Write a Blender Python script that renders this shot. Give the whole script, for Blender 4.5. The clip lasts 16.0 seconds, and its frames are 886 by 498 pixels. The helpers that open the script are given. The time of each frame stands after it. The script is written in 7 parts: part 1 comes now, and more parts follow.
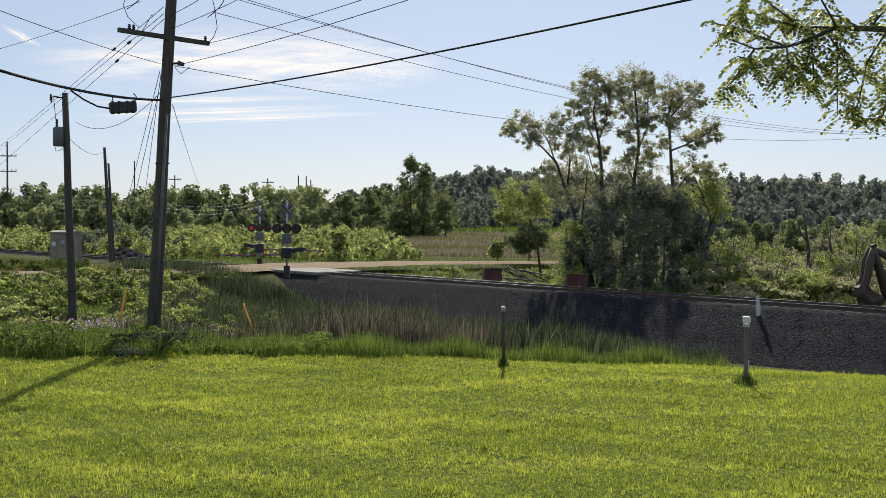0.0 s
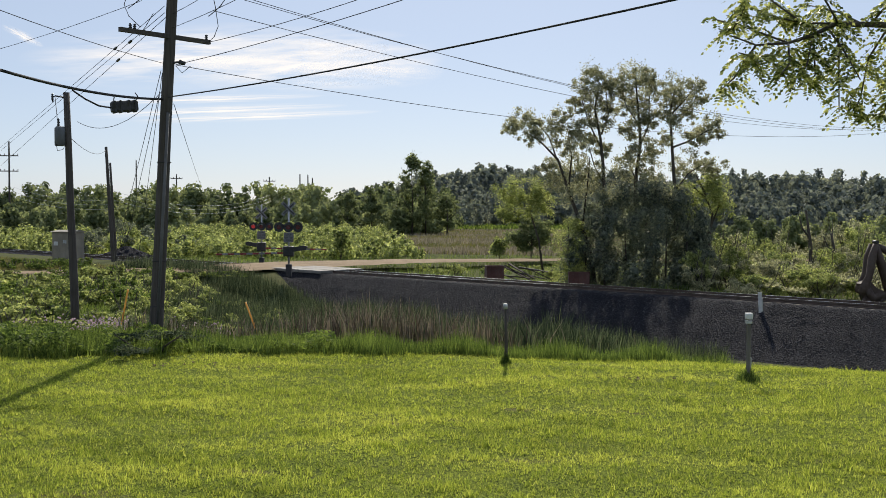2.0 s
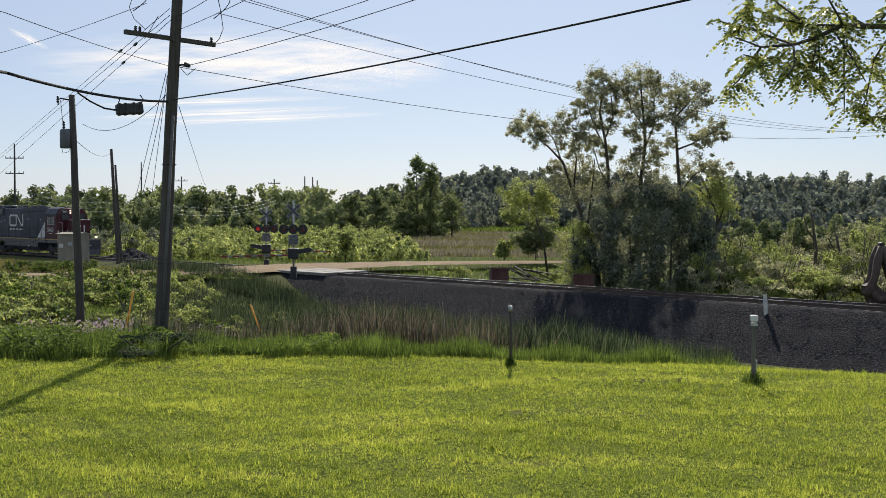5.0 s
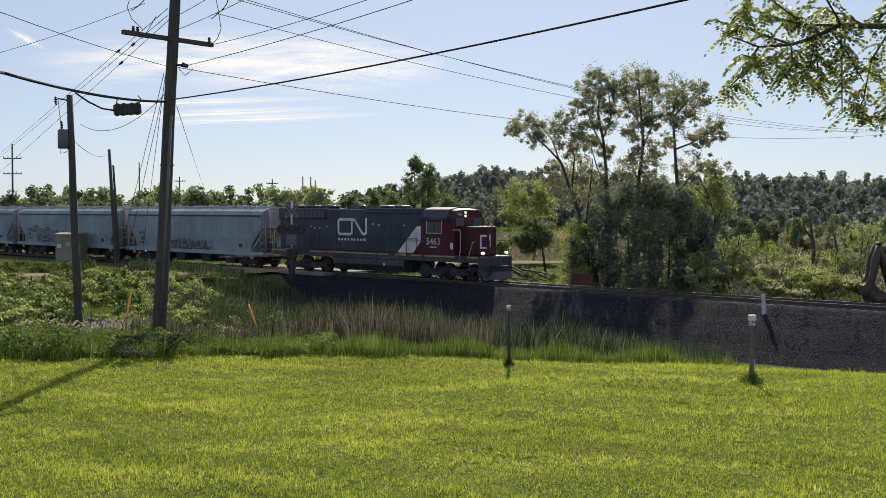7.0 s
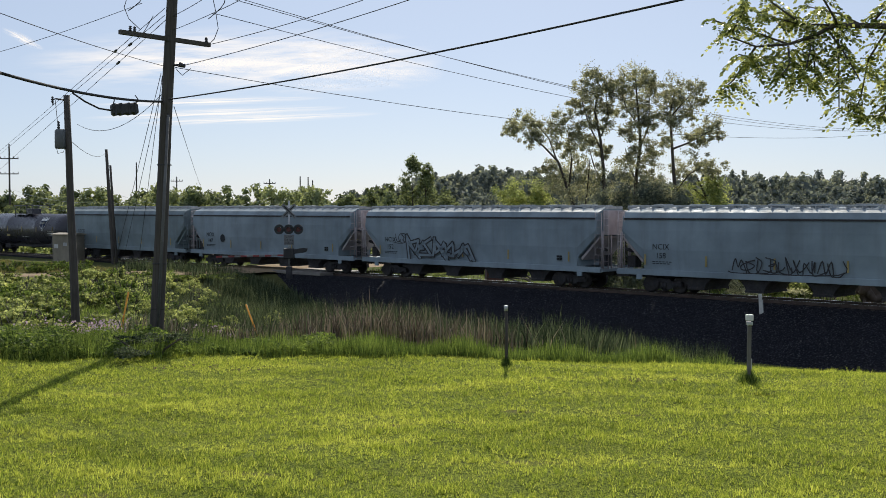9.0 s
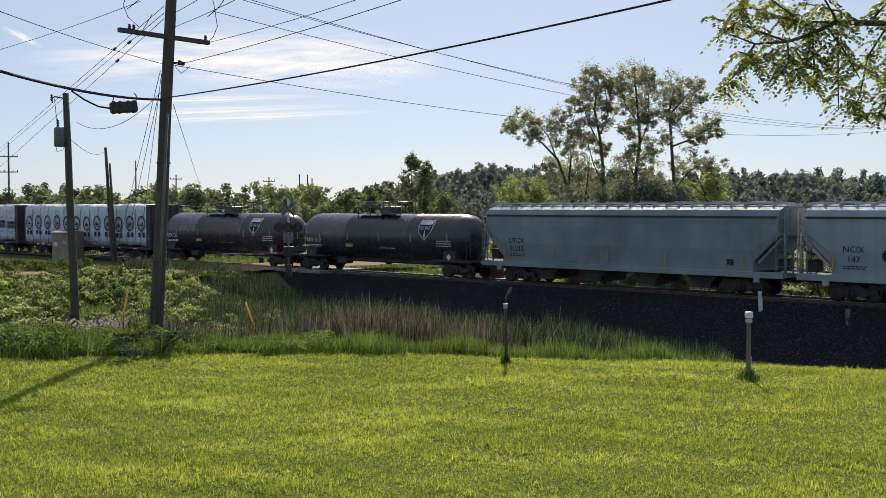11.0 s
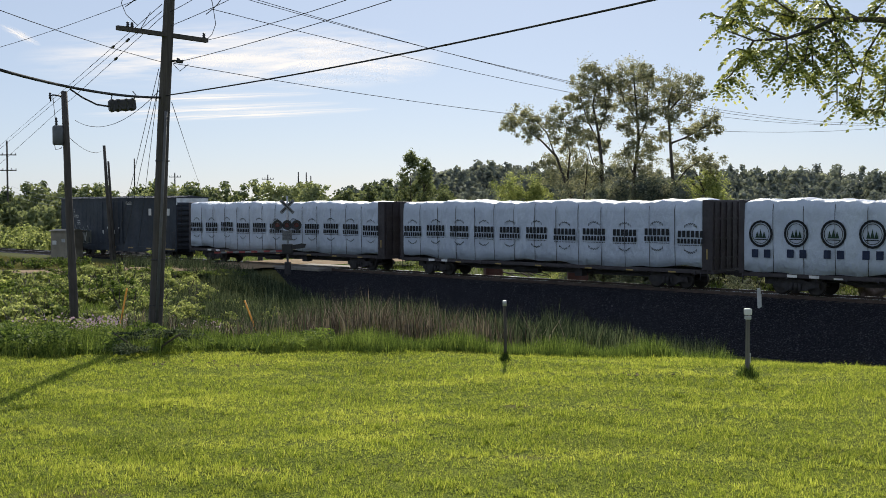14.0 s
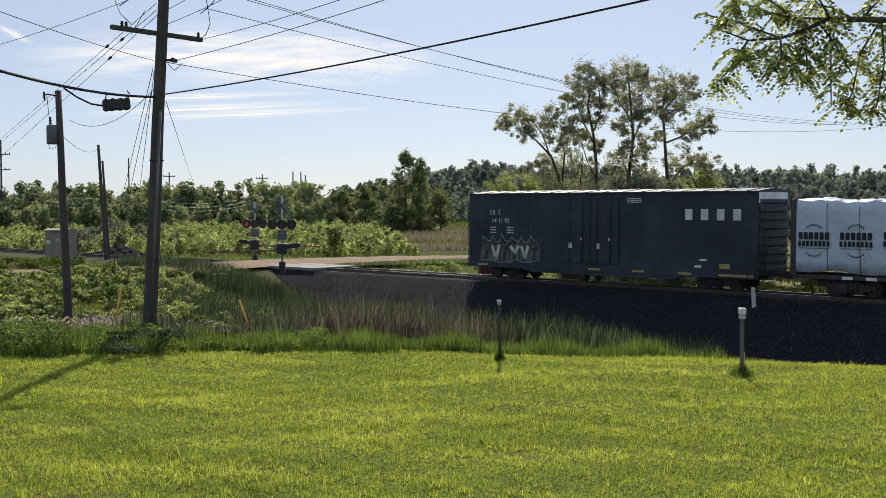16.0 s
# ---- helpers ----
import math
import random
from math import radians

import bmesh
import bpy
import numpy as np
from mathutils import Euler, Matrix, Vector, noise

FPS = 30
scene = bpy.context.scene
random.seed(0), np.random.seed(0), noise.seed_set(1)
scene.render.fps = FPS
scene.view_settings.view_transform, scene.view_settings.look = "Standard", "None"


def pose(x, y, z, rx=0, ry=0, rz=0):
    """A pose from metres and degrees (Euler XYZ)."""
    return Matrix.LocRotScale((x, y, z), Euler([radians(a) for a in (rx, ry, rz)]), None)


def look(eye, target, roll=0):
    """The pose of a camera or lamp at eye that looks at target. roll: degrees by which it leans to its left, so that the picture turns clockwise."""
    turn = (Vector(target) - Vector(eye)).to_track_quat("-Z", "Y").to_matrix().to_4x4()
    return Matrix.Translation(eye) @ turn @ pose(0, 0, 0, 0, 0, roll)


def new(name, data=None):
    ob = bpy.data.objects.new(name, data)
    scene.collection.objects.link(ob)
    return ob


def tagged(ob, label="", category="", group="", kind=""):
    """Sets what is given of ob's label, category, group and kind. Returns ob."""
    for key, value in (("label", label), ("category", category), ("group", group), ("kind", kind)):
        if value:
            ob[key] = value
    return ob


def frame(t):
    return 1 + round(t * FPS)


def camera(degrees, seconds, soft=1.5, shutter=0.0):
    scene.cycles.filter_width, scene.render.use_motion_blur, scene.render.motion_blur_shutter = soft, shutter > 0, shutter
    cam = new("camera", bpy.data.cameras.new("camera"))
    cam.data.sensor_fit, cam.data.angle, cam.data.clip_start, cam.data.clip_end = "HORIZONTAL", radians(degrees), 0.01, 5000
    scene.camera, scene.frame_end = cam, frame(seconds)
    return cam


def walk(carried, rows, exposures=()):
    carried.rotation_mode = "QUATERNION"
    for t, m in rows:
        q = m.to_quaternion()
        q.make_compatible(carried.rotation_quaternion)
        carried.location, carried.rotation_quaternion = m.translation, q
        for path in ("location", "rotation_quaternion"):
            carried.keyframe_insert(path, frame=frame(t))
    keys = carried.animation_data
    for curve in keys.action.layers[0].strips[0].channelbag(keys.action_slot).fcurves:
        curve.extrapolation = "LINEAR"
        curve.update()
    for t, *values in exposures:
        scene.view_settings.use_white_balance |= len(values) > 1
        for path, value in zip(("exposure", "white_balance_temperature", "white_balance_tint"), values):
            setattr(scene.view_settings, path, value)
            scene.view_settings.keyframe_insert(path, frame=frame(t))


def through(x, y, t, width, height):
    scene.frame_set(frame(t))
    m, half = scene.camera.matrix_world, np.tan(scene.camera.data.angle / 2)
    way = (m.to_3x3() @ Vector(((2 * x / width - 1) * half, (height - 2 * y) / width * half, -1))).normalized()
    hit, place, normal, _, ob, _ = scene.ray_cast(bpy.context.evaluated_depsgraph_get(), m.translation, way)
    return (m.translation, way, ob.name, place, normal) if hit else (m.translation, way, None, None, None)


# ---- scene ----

# ---- camera and its way: one standing place, small turns of the holder ----
EYE = Vector((0.0, 0.0, 4.37))
TURNS = [  # seconds, degrees to the right, degrees down, roll
    (0.0, 0.250, 2.035, 0.419),
    (0.5, 0.284, 2.096, 0.353),
    (1.0, 0.371, 2.205, 0.294),
    (1.5, 0.318, 2.211, 0.257),
    (2.0, 0.150, 2.146, 0.170),
    (2.5, 0.009, 2.090, 0.170),
    (3.0, -0.148, 2.031, 0.135),
    (3.5, -0.278, 2.003, 0.114),
    (4.0, -0.218, 2.025, 0.126),
    (6.5, -0.011, 2.037, 0.134),
    (7.0, -0.000, 2.033, 0.106),
    (7.5, 0.003, 2.033, 0.106),
    (8.0, 0.076, 2.029, 0.112),
    (8.5, 0.116, 2.035, 0.080),
    (9.0, 0.134, 2.043, 0.060),
    (11.5, 0.163, 2.210, -0.019),
    (12.0, 0.153, 2.249, -0.054),
    (12.5, 0.122, 2.253, -0.074),
    (13.0, 0.116, 2.253, -0.067),
    (13.5, 0.128, 2.254, -0.078),
    (14.0, 0.214, 2.296, -0.112),
    (14.5, 0.321, 2.307, -0.085),
    (15.0, 0.408, 2.283, -0.031),
    (15.5, 0.524, 2.319, -0.123),
    (16.0, 0.490, 2.322, -0.107),
]
cam = camera(43.98, 16.0, soft=0.8)


def aim(az, down, roll):
    a, d = radians(az), radians(down)
    way = Vector((math.sin(a) * math.cos(d), math.cos(a) * math.cos(d), -math.sin(d)))
    return look(EYE, EYE + way * 50, roll)


walk(cam, [(t, aim(a, d, r)) for t, a, d, r in TURNS], exposures=[(0.0, -0.15), (16.0, -0.15)])

# ---- light ----
SUN_EL, SUN_AZ = radians(37), radians(4)
world = bpy.data.worlds.new("sky")
world.use_nodes = True
scene.world = world
wn, wl = world.node_tree.nodes, world.node_tree.links
sky = wn.new("ShaderNodeTexSky")
sky.sky_type, sky.sun_disc, sky.sun_elevation, sky.sun_rotation = "NISHITA", False, SUN_EL, SUN_AZ
sky.air_density, sky.dust_density, sky.ozone_density = 0.75, 0.6, 4.0
wn["Background"].inputs[1].default_value = 0.092
haze = wn.new("ShaderNodeMix")
haze.data_type = "RGBA"
haze.inputs["Factor"].default_value = 0.5
haze.inputs["B"].default_value = (8.1, 9.15, 10.9, 1)
wl.new(sky.outputs[0], haze.inputs["A"])
wl.new(haze.outputs["Result"], wn["Background"].inputs[0])
sun_data = bpy.data.lights.new("sun", "SUN")
sun_data.energy, sun_data.angle, sun_data.color = 5.0, radians(0.53), (1.0, 0.93, 0.8)
sun = new("sun", sun_data)
SUN_DIR = Vector((math.sin(SUN_AZ) * math.cos(SUN_EL), math.cos(SUN_AZ) * math.cos(SUN_EL), math.sin(SUN_EL)))
sun.matrix_world = look(SUN_DIR * 100, (0, 0, 0))

# ---- materials ----


class Nodes:
    """A small helper to wire a node material."""

    def __init__(self, name):
        self.mat = bpy.data.materials.new(name)
        self.mat.use_nodes = True
        self.n, self.l = self.mat.node_tree.nodes, self.mat.node_tree.links
        self.bsdf, self.out = self.n["Principled BSDF"], self.n["Material Output"]
        self.coord = self.n.new("ShaderNodeTexCoord").outputs["Object"]

    def noise(self, scale, detail=4, stretch=None, rough=0.55):
        t = self.n.new("ShaderNodeTexNoise")
        t.inputs["Scale"].default_value, t.inputs["Detail"].default_value = scale, detail
        t.inputs["Roughness"].default_value = rough
        src = self.coord
        if stretch:
            m = self.n.new("ShaderNodeMapping")
            m.inputs["Scale"].default_value = stretch
            self.l.new(src, m.inputs[0])
            src = m.outputs[0]
        self.l.new(src, t.inputs["Vector"])
        return t.outputs["Fac"]

    def ramp(self, fac, *stops):
        r = self.n.new("ShaderNodeValToRGB")
        els = r.color_ramp.elements
        while len(els) < len(stops):
            els.new(0.5)
        for e, (p, c) in zip(els, stops):
            e.position, e.color = p, (*c, 1)
        self.l.new(fac, r.inputs[0])
        return r.outputs[0]

    def mix(self, fac, a, b, blend="MIX"):
        m = self.n.new("ShaderNodeMix")
        m.data_type, m.blend_type = "RGBA", blend
        for sock, v in ((m.inputs["Factor"], fac), (m.inputs["A"], a), (m.inputs["B"], b)):
            if isinstance(v, (int, float)):
                sock.default_value = v
            elif isinstance(v, tuple):
                sock.default_value = (*v, 1)
            else:
                self.l.new(v, sock)
        return m.outputs["Result"]

    def island(self):
        return self.n.new("ShaderNodeNewGeometry").outputs["Random Per Island"]

    def rand(self):
        return self.n.new("ShaderNodeObjectInfo").outputs["Random"]

    def bump(self, fac, strength, dist=0.02):
        b = self.n.new("ShaderNodeBump")
        b.inputs["Strength"].default_value, b.inputs["Distance"].default_value = strength, dist
        self.l.new(fac, b.inputs["Height"])
        self.l.new(b.outputs[0], self.bsdf.inputs["Normal"])

    def set(self, color=None, rough=0.6, metal=0.0, spec=None):
        if color is not None:
            if isinstance(color, tuple):
                self.bsdf.inputs["Base Color"].default_value = (*color, 1)
            else:
                self.l.new(color, self.bsdf.inputs["Base Color"])
        if isinstance(rough, (int, float)):
            self.bsdf.inputs["Roughness"].default_value = rough
        else:
            self.l.new(rough, self.bsdf.inputs["Roughness"])
        self.bsdf.inputs["Metallic"].default_value = metal
        if spec is not None:
            self.bsdf.inputs["Specular IOR Level"].default_value = spec
        return self.mat


def leafy(name, dark, mid, light, through=0.45, gain=1.6, rough=0.55, patch=0.25, spread=0.6, stretch=None):
    """Thin leaves or blades: part reflects, part lets the light through."""
    k = Nodes(name)
    c = k.ramp(k.island(), (0.0, dark), (0.5, mid), (1.0, light))
    c = k.mix(spread, c, k.ramp(k.noise(patch, 3, stretch), (0.35, dark), (0.5, mid), (0.65, light)))
    k.set(c, rough, 0, 0.12)
    tr = k.n.new("ShaderNodeBsdfTranslucent")
    warm = k.mix(1.0, c, (gain * 1.0, gain * 0.94, gain * 0.66), "MULTIPLY")
    k.l.new(warm, tr.inputs[0])
    ms = k.n.new("ShaderNodeMixShader")
    ms.inputs[0].default_value = through
    k.l.new(k.bsdf.outputs[0], ms.inputs[1])
    k.l.new(tr.outputs[0], ms.inputs[2])
    k.l.new(ms.outputs[0], k.out.inputs[0])
    return k.mat


def painted(name, color, rough=0.5, grime=0.35, scale=0.8, dirt=(0.09, 0.075, 0.06), metal=0.0, bump=0.0, spec=None):
    """Weathered paint: faded patches, runs of dirt downwards."""
    k = Nodes(name)
    pale = tuple(min(1, c * 1.25 + 0.01) for c in color)
    deep = tuple(c * 0.72 for c in color)
    c = k.ramp(k.noise(scale, 5), (0.3, deep), (0.5, color), (0.72, pale))
    streak = k.ramp(k.noise(scale * 3.5, 4, (1, 1, 0.12)), (0.48, (0, 0, 0)), (0.75, (grime, grime, grime)))
    c = k.mix(streak, c, dirt)
    r = k.ramp(k.noise(scale * 6, 3), (0.3, (rough - 0.1,) * 3), (0.7, (min(1, rough + 0.15),) * 3))
    if bump:
        k.bump(k.noise(scale * 14, 4), bump, 0.01)
    return k.set(c, r, metal, spec)


LAWN_BLADE = leafy("lawn_blades", (0.04, 0.07, 0.014), (0.22, 0.285, 0.046), (0.55, 0.57, 0.14), 0.55, 1.75, 0.6, 1.1, 0.3, (0.3, 1, 1))
TALL_BLADE = leafy("tall_grass_blades", (0.02, 0.036, 0.012), (0.08, 0.128, 0.032), (0.27, 0.35, 0.09), 0.42, 1.6, 0.6, 0.5, 0.25)
REED = leafy("reed_stems", (0.012, 0.022, 0.014), (0.05, 0.074, 0.042), (0.21, 0.25, 0.15), 0.33, 1.1, 0.7, 0.3, 0.15)
LEAF = leafy("shrub_leaves", (0.06, 0.085, 0.035), (0.23, 0.28, 0.11), (0.58, 0.62, 0.28), 0.54, 1.6, 0.6, 0.5, 0.35)
LEAF_TREE = leafy("tree_leaves", (0.075, 0.085, 0.06), (0.27, 0.285, 0.2), (0.6, 0.6, 0.45), 0.54, 1.45, 0.5, 0.5, 0.3)
# dark thicket green, lifted and blued to paint in a hazy veil
LEAF_DEEP = leafy("veiled_thicket_leaves", (0.06, 0.076, 0.07), (0.165, 0.195, 0.165), (0.37, 0.41, 0.31), 0.5, 1.3, 0.6, 0.3, 0.35)
LEAF_NEAR = leafy("walnut_leaflets", (0.03, 0.05, 0.016), (0.14, 0.175, 0.055), (0.62, 0.64, 0.28), 0.47, 1.6, 0.35, 3.0, 0.25)
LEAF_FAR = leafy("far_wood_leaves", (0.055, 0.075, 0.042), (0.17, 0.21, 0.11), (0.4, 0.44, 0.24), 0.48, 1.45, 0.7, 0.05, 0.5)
# far leaves paler and bluer: haze of distance mixed into the colour
LEAF_HAZED = leafy("hazed_hill_leaves", (0.07, 0.09, 0.094), (0.165, 0.194, 0.188), (0.35, 0.38, 0.325), 0.44, 1.35, 0.7, 0.03, 0.45)
FLOWER = leafy("phlox_petals", (0.4, 0.3, 0.45), (0.55, 0.42, 0.6), (0.7, 0.6, 0.72), 0.4, 1.0, 0.6, 1.0)


def soil_material():
    k = Nodes("field_soil")
    c = k.ramp(k.noise(0.05, 6), (0.3, (0.05, 0.065, 0.02)), (0.5, (0.08, 0.095, 0.03)), (0.7, (0.12, 0.11, 0.05)))
    c = k.mix(0.5, c, k.ramp(k.noise(2.5, 6), (0.3, (0.045, 0.05, 0.02)), (0.7, (0.11, 0.11, 0.045))))
    k.bump(k.noise(6, 5), 0.6, 0.1)
    return k.set(c, 0.95, 0, 0.05)


def turf_material():
    k = Nodes("turf")
    c = k.ramp(k.noise(0.35, 5), (0.3, (0.075, 0.112, 0.014)), (0.5, (0.11, 0.15, 0.02)), (0.72, (0.15, 0.17, 0.033)))
    c = k.mix(0.75, c, k.ramp(k.noise(34, 4, (1, 0.5, 1)), (0.38, (0.016, 0.026, 0.005)), (0.62, (0.24, 0.28, 0.04))))
    c = k.mix(k.ramp(k.noise(1.1, 5, (0.5, 1, 1)), (0.62, (0, 0, 0)), (0.72, (0.7, 0.7, 0.7))), c, (0.13, 0.1, 0.055))
    k.bump(k.noise(30, 4), 0.8, 0.05)
    return k.set(c, 0.95, 0, 0.05)


def ballast_material():
    k = Nodes("ballast_stone")
    c = k.ramp(k.island(), (0.0, (0.018, 0.019, 0.025)), (0.6, (0.045, 0.046, 0.056)), (1.0, (0.17, 0.167, 0.178)))
    c = k.mix(0.25, c, k.ramp(k.noise(0.5, 5), (0.3, (0.014, 0.0135, 0.0145)), (0.7, (0.036, 0.034, 0.035))))
    k.bump(k.noise(25, 4), 0.5, 0.02)
    return k.set(c, 0.9, 0, 0.12)


def stone_bed_material():
    k = Nodes("packed_ballast")
    c = k.ramp(k.noise(13, 3, (1, 1, 1)), (0.36, (0.009, 0.01, 0.016)), (0.5, (0.02, 0.022, 0.032)), (0.6, (0.046, 0.048, 0.064)), (0.7, (0.14, 0.137, 0.155)))
    c = k.mix(0.3, c, k.ramp(k.noise(0.3, 4), (0.3, (0.012, 0.013, 0.017)), (0.7, (0.035, 0.034, 0.037))))
    k.bump(k.noise(11, 4), 1.0, 0.42)
    return k.set(c, 0.9, 0, 0.1)


def sand_material():
    k = Nodes("sandy_gravel")
    c = k.ramp(k.noise(0.8, 6), (0.3, (0.2, 0.14, 0.085)), (0.55, (0.3, 0.22, 0.14)), (0.75, (0.38, 0.3, 0.2)))
    c = k.mix(0.4, c, k.ramp(k.noise(25, 4), (0.3, (0.17, 0.12, 0.075)), (0.7, (0.36, 0.28, 0.19))))
    k.bump(k.noise(18, 4), 0.5, 0.03)
    return k.set(c, 0.95, 0, 0.1)


def wood_material(name, a, b, grain=22.0):
    k = Nodes(name)
    c = k.ramp(k.noise(grain, 5, (1, 1, 0.05)), (0.3, a), (0.7, b))
    c = k.mix(0.35, c, k.ramp(k.noise(1.3, 4), (0.3, a), (0.7, b)))
    k.bump(k.noise(grain * 1.5, 4, (1, 1, 0.04)), 0.5, 0.02)
    return k.set(c, 0.85)


SOIL, TURF, BALLAST, SAND = soil_material(), turf_material(), ballast_material(), sand_material()
POLE_WOOD = wood_material("weathered_pole_wood", (0.03, 0.025, 0.022), (0.09, 0.078, 0.066))
TIE_WOOD = wood_material("creosoted_tie", (0.025, 0.02, 0.017), (0.075, 0.06, 0.05))
BARK = wood_material("bark", (0.03, 0.025, 0.02), (0.1, 0.085, 0.065), 9)
POST_WOOD = wood_material("grey_post_wood", (0.08, 0.074, 0.064), (0.19, 0.178, 0.155))
RAIL_SIDE = painted("rusty_rail", (0.075, 0.05, 0.038), 0.7, 0.3, 3)
RAIL_TOP = painted("polished_rail_head", (0.62, 0.62, 0.62), 0.22, 0.05, 6, metal=1.0)
WIRE = painted("dark_wire", (0.014, 0.014, 0.015), 0.85, 0.1, 2)
STEEL = painted("galvanised_steel", (0.42, 0.43, 0.44), 0.45, 0.25, 2, metal=0.6)
BLACK = painted("black_paint", (0.014, 0.014, 0.016), 0.45, 0.25, 1.2)
WHITE = painted("white_paint", (0.58, 0.58, 0.57), 0.5, 0.15, 1.5)

# ---- building helpers ----


def put(ob, parent=None, mat=None, kind_of=None):
    if mat:
        ob.data.materials.append(mat)
    if parent:
        ob.parent = parent
    return ob


def part(name, bm, mat, parent=None, label="", smooth=False):
    me = bpy.data.meshes.new(name)
    bm.to_mesh(me)
    bm.free()
    if smooth:
        me.polygons.foreach_set("use_smooth", [True] * len(me.polygons))
    ob = put(new(name, me), parent, mat)
    if label:
        ob["label"] = label
    return ob


def soup(name, verts, faces, mat, parent=None, label=""):
    """One mesh from arrays: verts (n, 3), faces (m, 3 or 4)."""
    verts, faces = np.asarray(verts, np.float32), np.asarray(faces, np.int32)
    me = bpy.data.meshes.new(name)
    me.vertices.add(len(verts))
    me.vertices.foreach_set("co", verts.ravel())
    k = faces.shape[1]
    me.loops.add(faces.size)
    me.loops.foreach_set("vertex_index", faces.ravel())
    me.polygons.add(len(faces))
    me.polygons.foreach_set("loop_start", np.arange(0, faces.size, k, dtype=np.int32))
    me.update(calc_edges=True)
    ob = put(new(name, me), parent, mat)
    if label:
        ob["label"] = label
    return ob


def empty(name, m=None, label="", category="", group="", kind=""):
    ob = new(name)
    ob.empty_display_size = 0.2
    if m is not None:
        ob.matrix_basis = m
    return tagged(ob, label, category, group, kind)


def box(bm, x0, x1, y0, y1, z0, z1, bevel=0.0):
    r = bmesh.ops.create_cube(bm, size=1.0)
    for v in r["verts"]:
        v.co = Vector(((x0 + x1) / 2 + v.co.x * (x1 - x0), (y0 + y1) / 2 + v.co.y * (y1 - y0), (z0 + z1) / 2 + v.co.z * (z1 - z0)))
    if bevel:
        es = list({e for v in r["verts"] for e in v.link_edges})
        bmesh.ops.bevel(bm, geom=es, offset=bevel, segments=2, affect="EDGES", profile=0.5)
    return bm


def boxed(*a, bevel=0.0):
    return box(bmesh.new(), *a, bevel=bevel)


def tube(bm, pts, radii, sides=8, cap=True):
    """A round bar along points; radii one number or one each."""
    pts = [Vector(p) for p in pts]
    if isinstance(radii, (int, float)):
        radii = [radii] * len(pts)
    rings = []
    ref = Vector((0.31, 0.52, 0.8))
    for i, p in enumerate(pts):
        d = (pts[min(i + 1, len(pts) - 1)] - pts[max(i - 1, 0)]).normalized()
        a = d.cross(ref if abs(d.dot(ref)) < 0.95 else Vector((1, 0, 0))).normalized()
        b = d.cross(a)
        rings.append([bm.verts.new(p + radii[i] * (a * math.cos(w) + b * math.sin(w))) for w in (2 * math.pi * j / sides for j in range(sides))])
    for r0, r1 in zip(rings, rings[1:]):
        for j in range(sides):
            f = bm.faces.new((r0[j], r0[(j + 1) % sides], r1[(j + 1) % sides], r1[j]))
            f.smooth = True
    if cap:
        bm.faces.new(rings[0][::-1])
        bm.faces.new(rings[-1])
    return bm


def prism(bm, outline, y0, y1, axis="y"):
    """An outline of (a, b) pairs pushed from y0 to y1 along an axis."""
    def at(a, b, c):
        return {"y": (a, c, b), "x": (c, a, b), "z": (a, b, c)}[axis]
    lo = [bm.verts.new(at(a, b, y0)) for a, b in outline]
    hi = [bm.verts.new(at(a, b, y1)) for a, b in outline]
    n = len(outline)
    bm.faces.new(lo)
    bm.faces.new(hi[::-1])
    for i in range(n):
        bm.faces.new((lo[i], hi[i], hi[(i + 1) % n], lo[(i + 1) % n]))
    bmesh.ops.recalc_face_normals(bm, faces=bm.faces[:])
    return bm


# ---- the lie of the land ----
TH, DIST = radians(43.54), 50.81
U = Vector((math.cos(TH), -math.sin(TH), 0))  # the way the train goes
N = Vector((-math.sin(TH), -math.cos(TH), 0))  # from the track towards the lawn
TRACK = Matrix.Translation(-N * DIST) @ Matrix((U.to_tuple(), (-N).to_tuple(), (0, 0, 1))).transposed().to_4x4()


def on_track(s, lat, z=0.0):
    return -N * DIST + U * s + N * lat + Vector((0, 0, z))


def sstep(a, b, x):
    t = np.clip((x - a) / (b - a), 0, 1)
    return t * t * (3 - 2 * t)


def lat_of(x, y):
    return DIST - x * math.sin(TH) - y * math.cos(TH)


def wob(x, y, f, seed=0.0):
    return np.sin(x * f + seed) * np.cos(y * f * 1.3 + seed * 2.1) * 0.6 + np.sin((x + y) * f * 2.3 + seed * 1.7) * 0.3 + np.sin((x - 0.6 * y) * f * 4.1 + seed) * 0.15


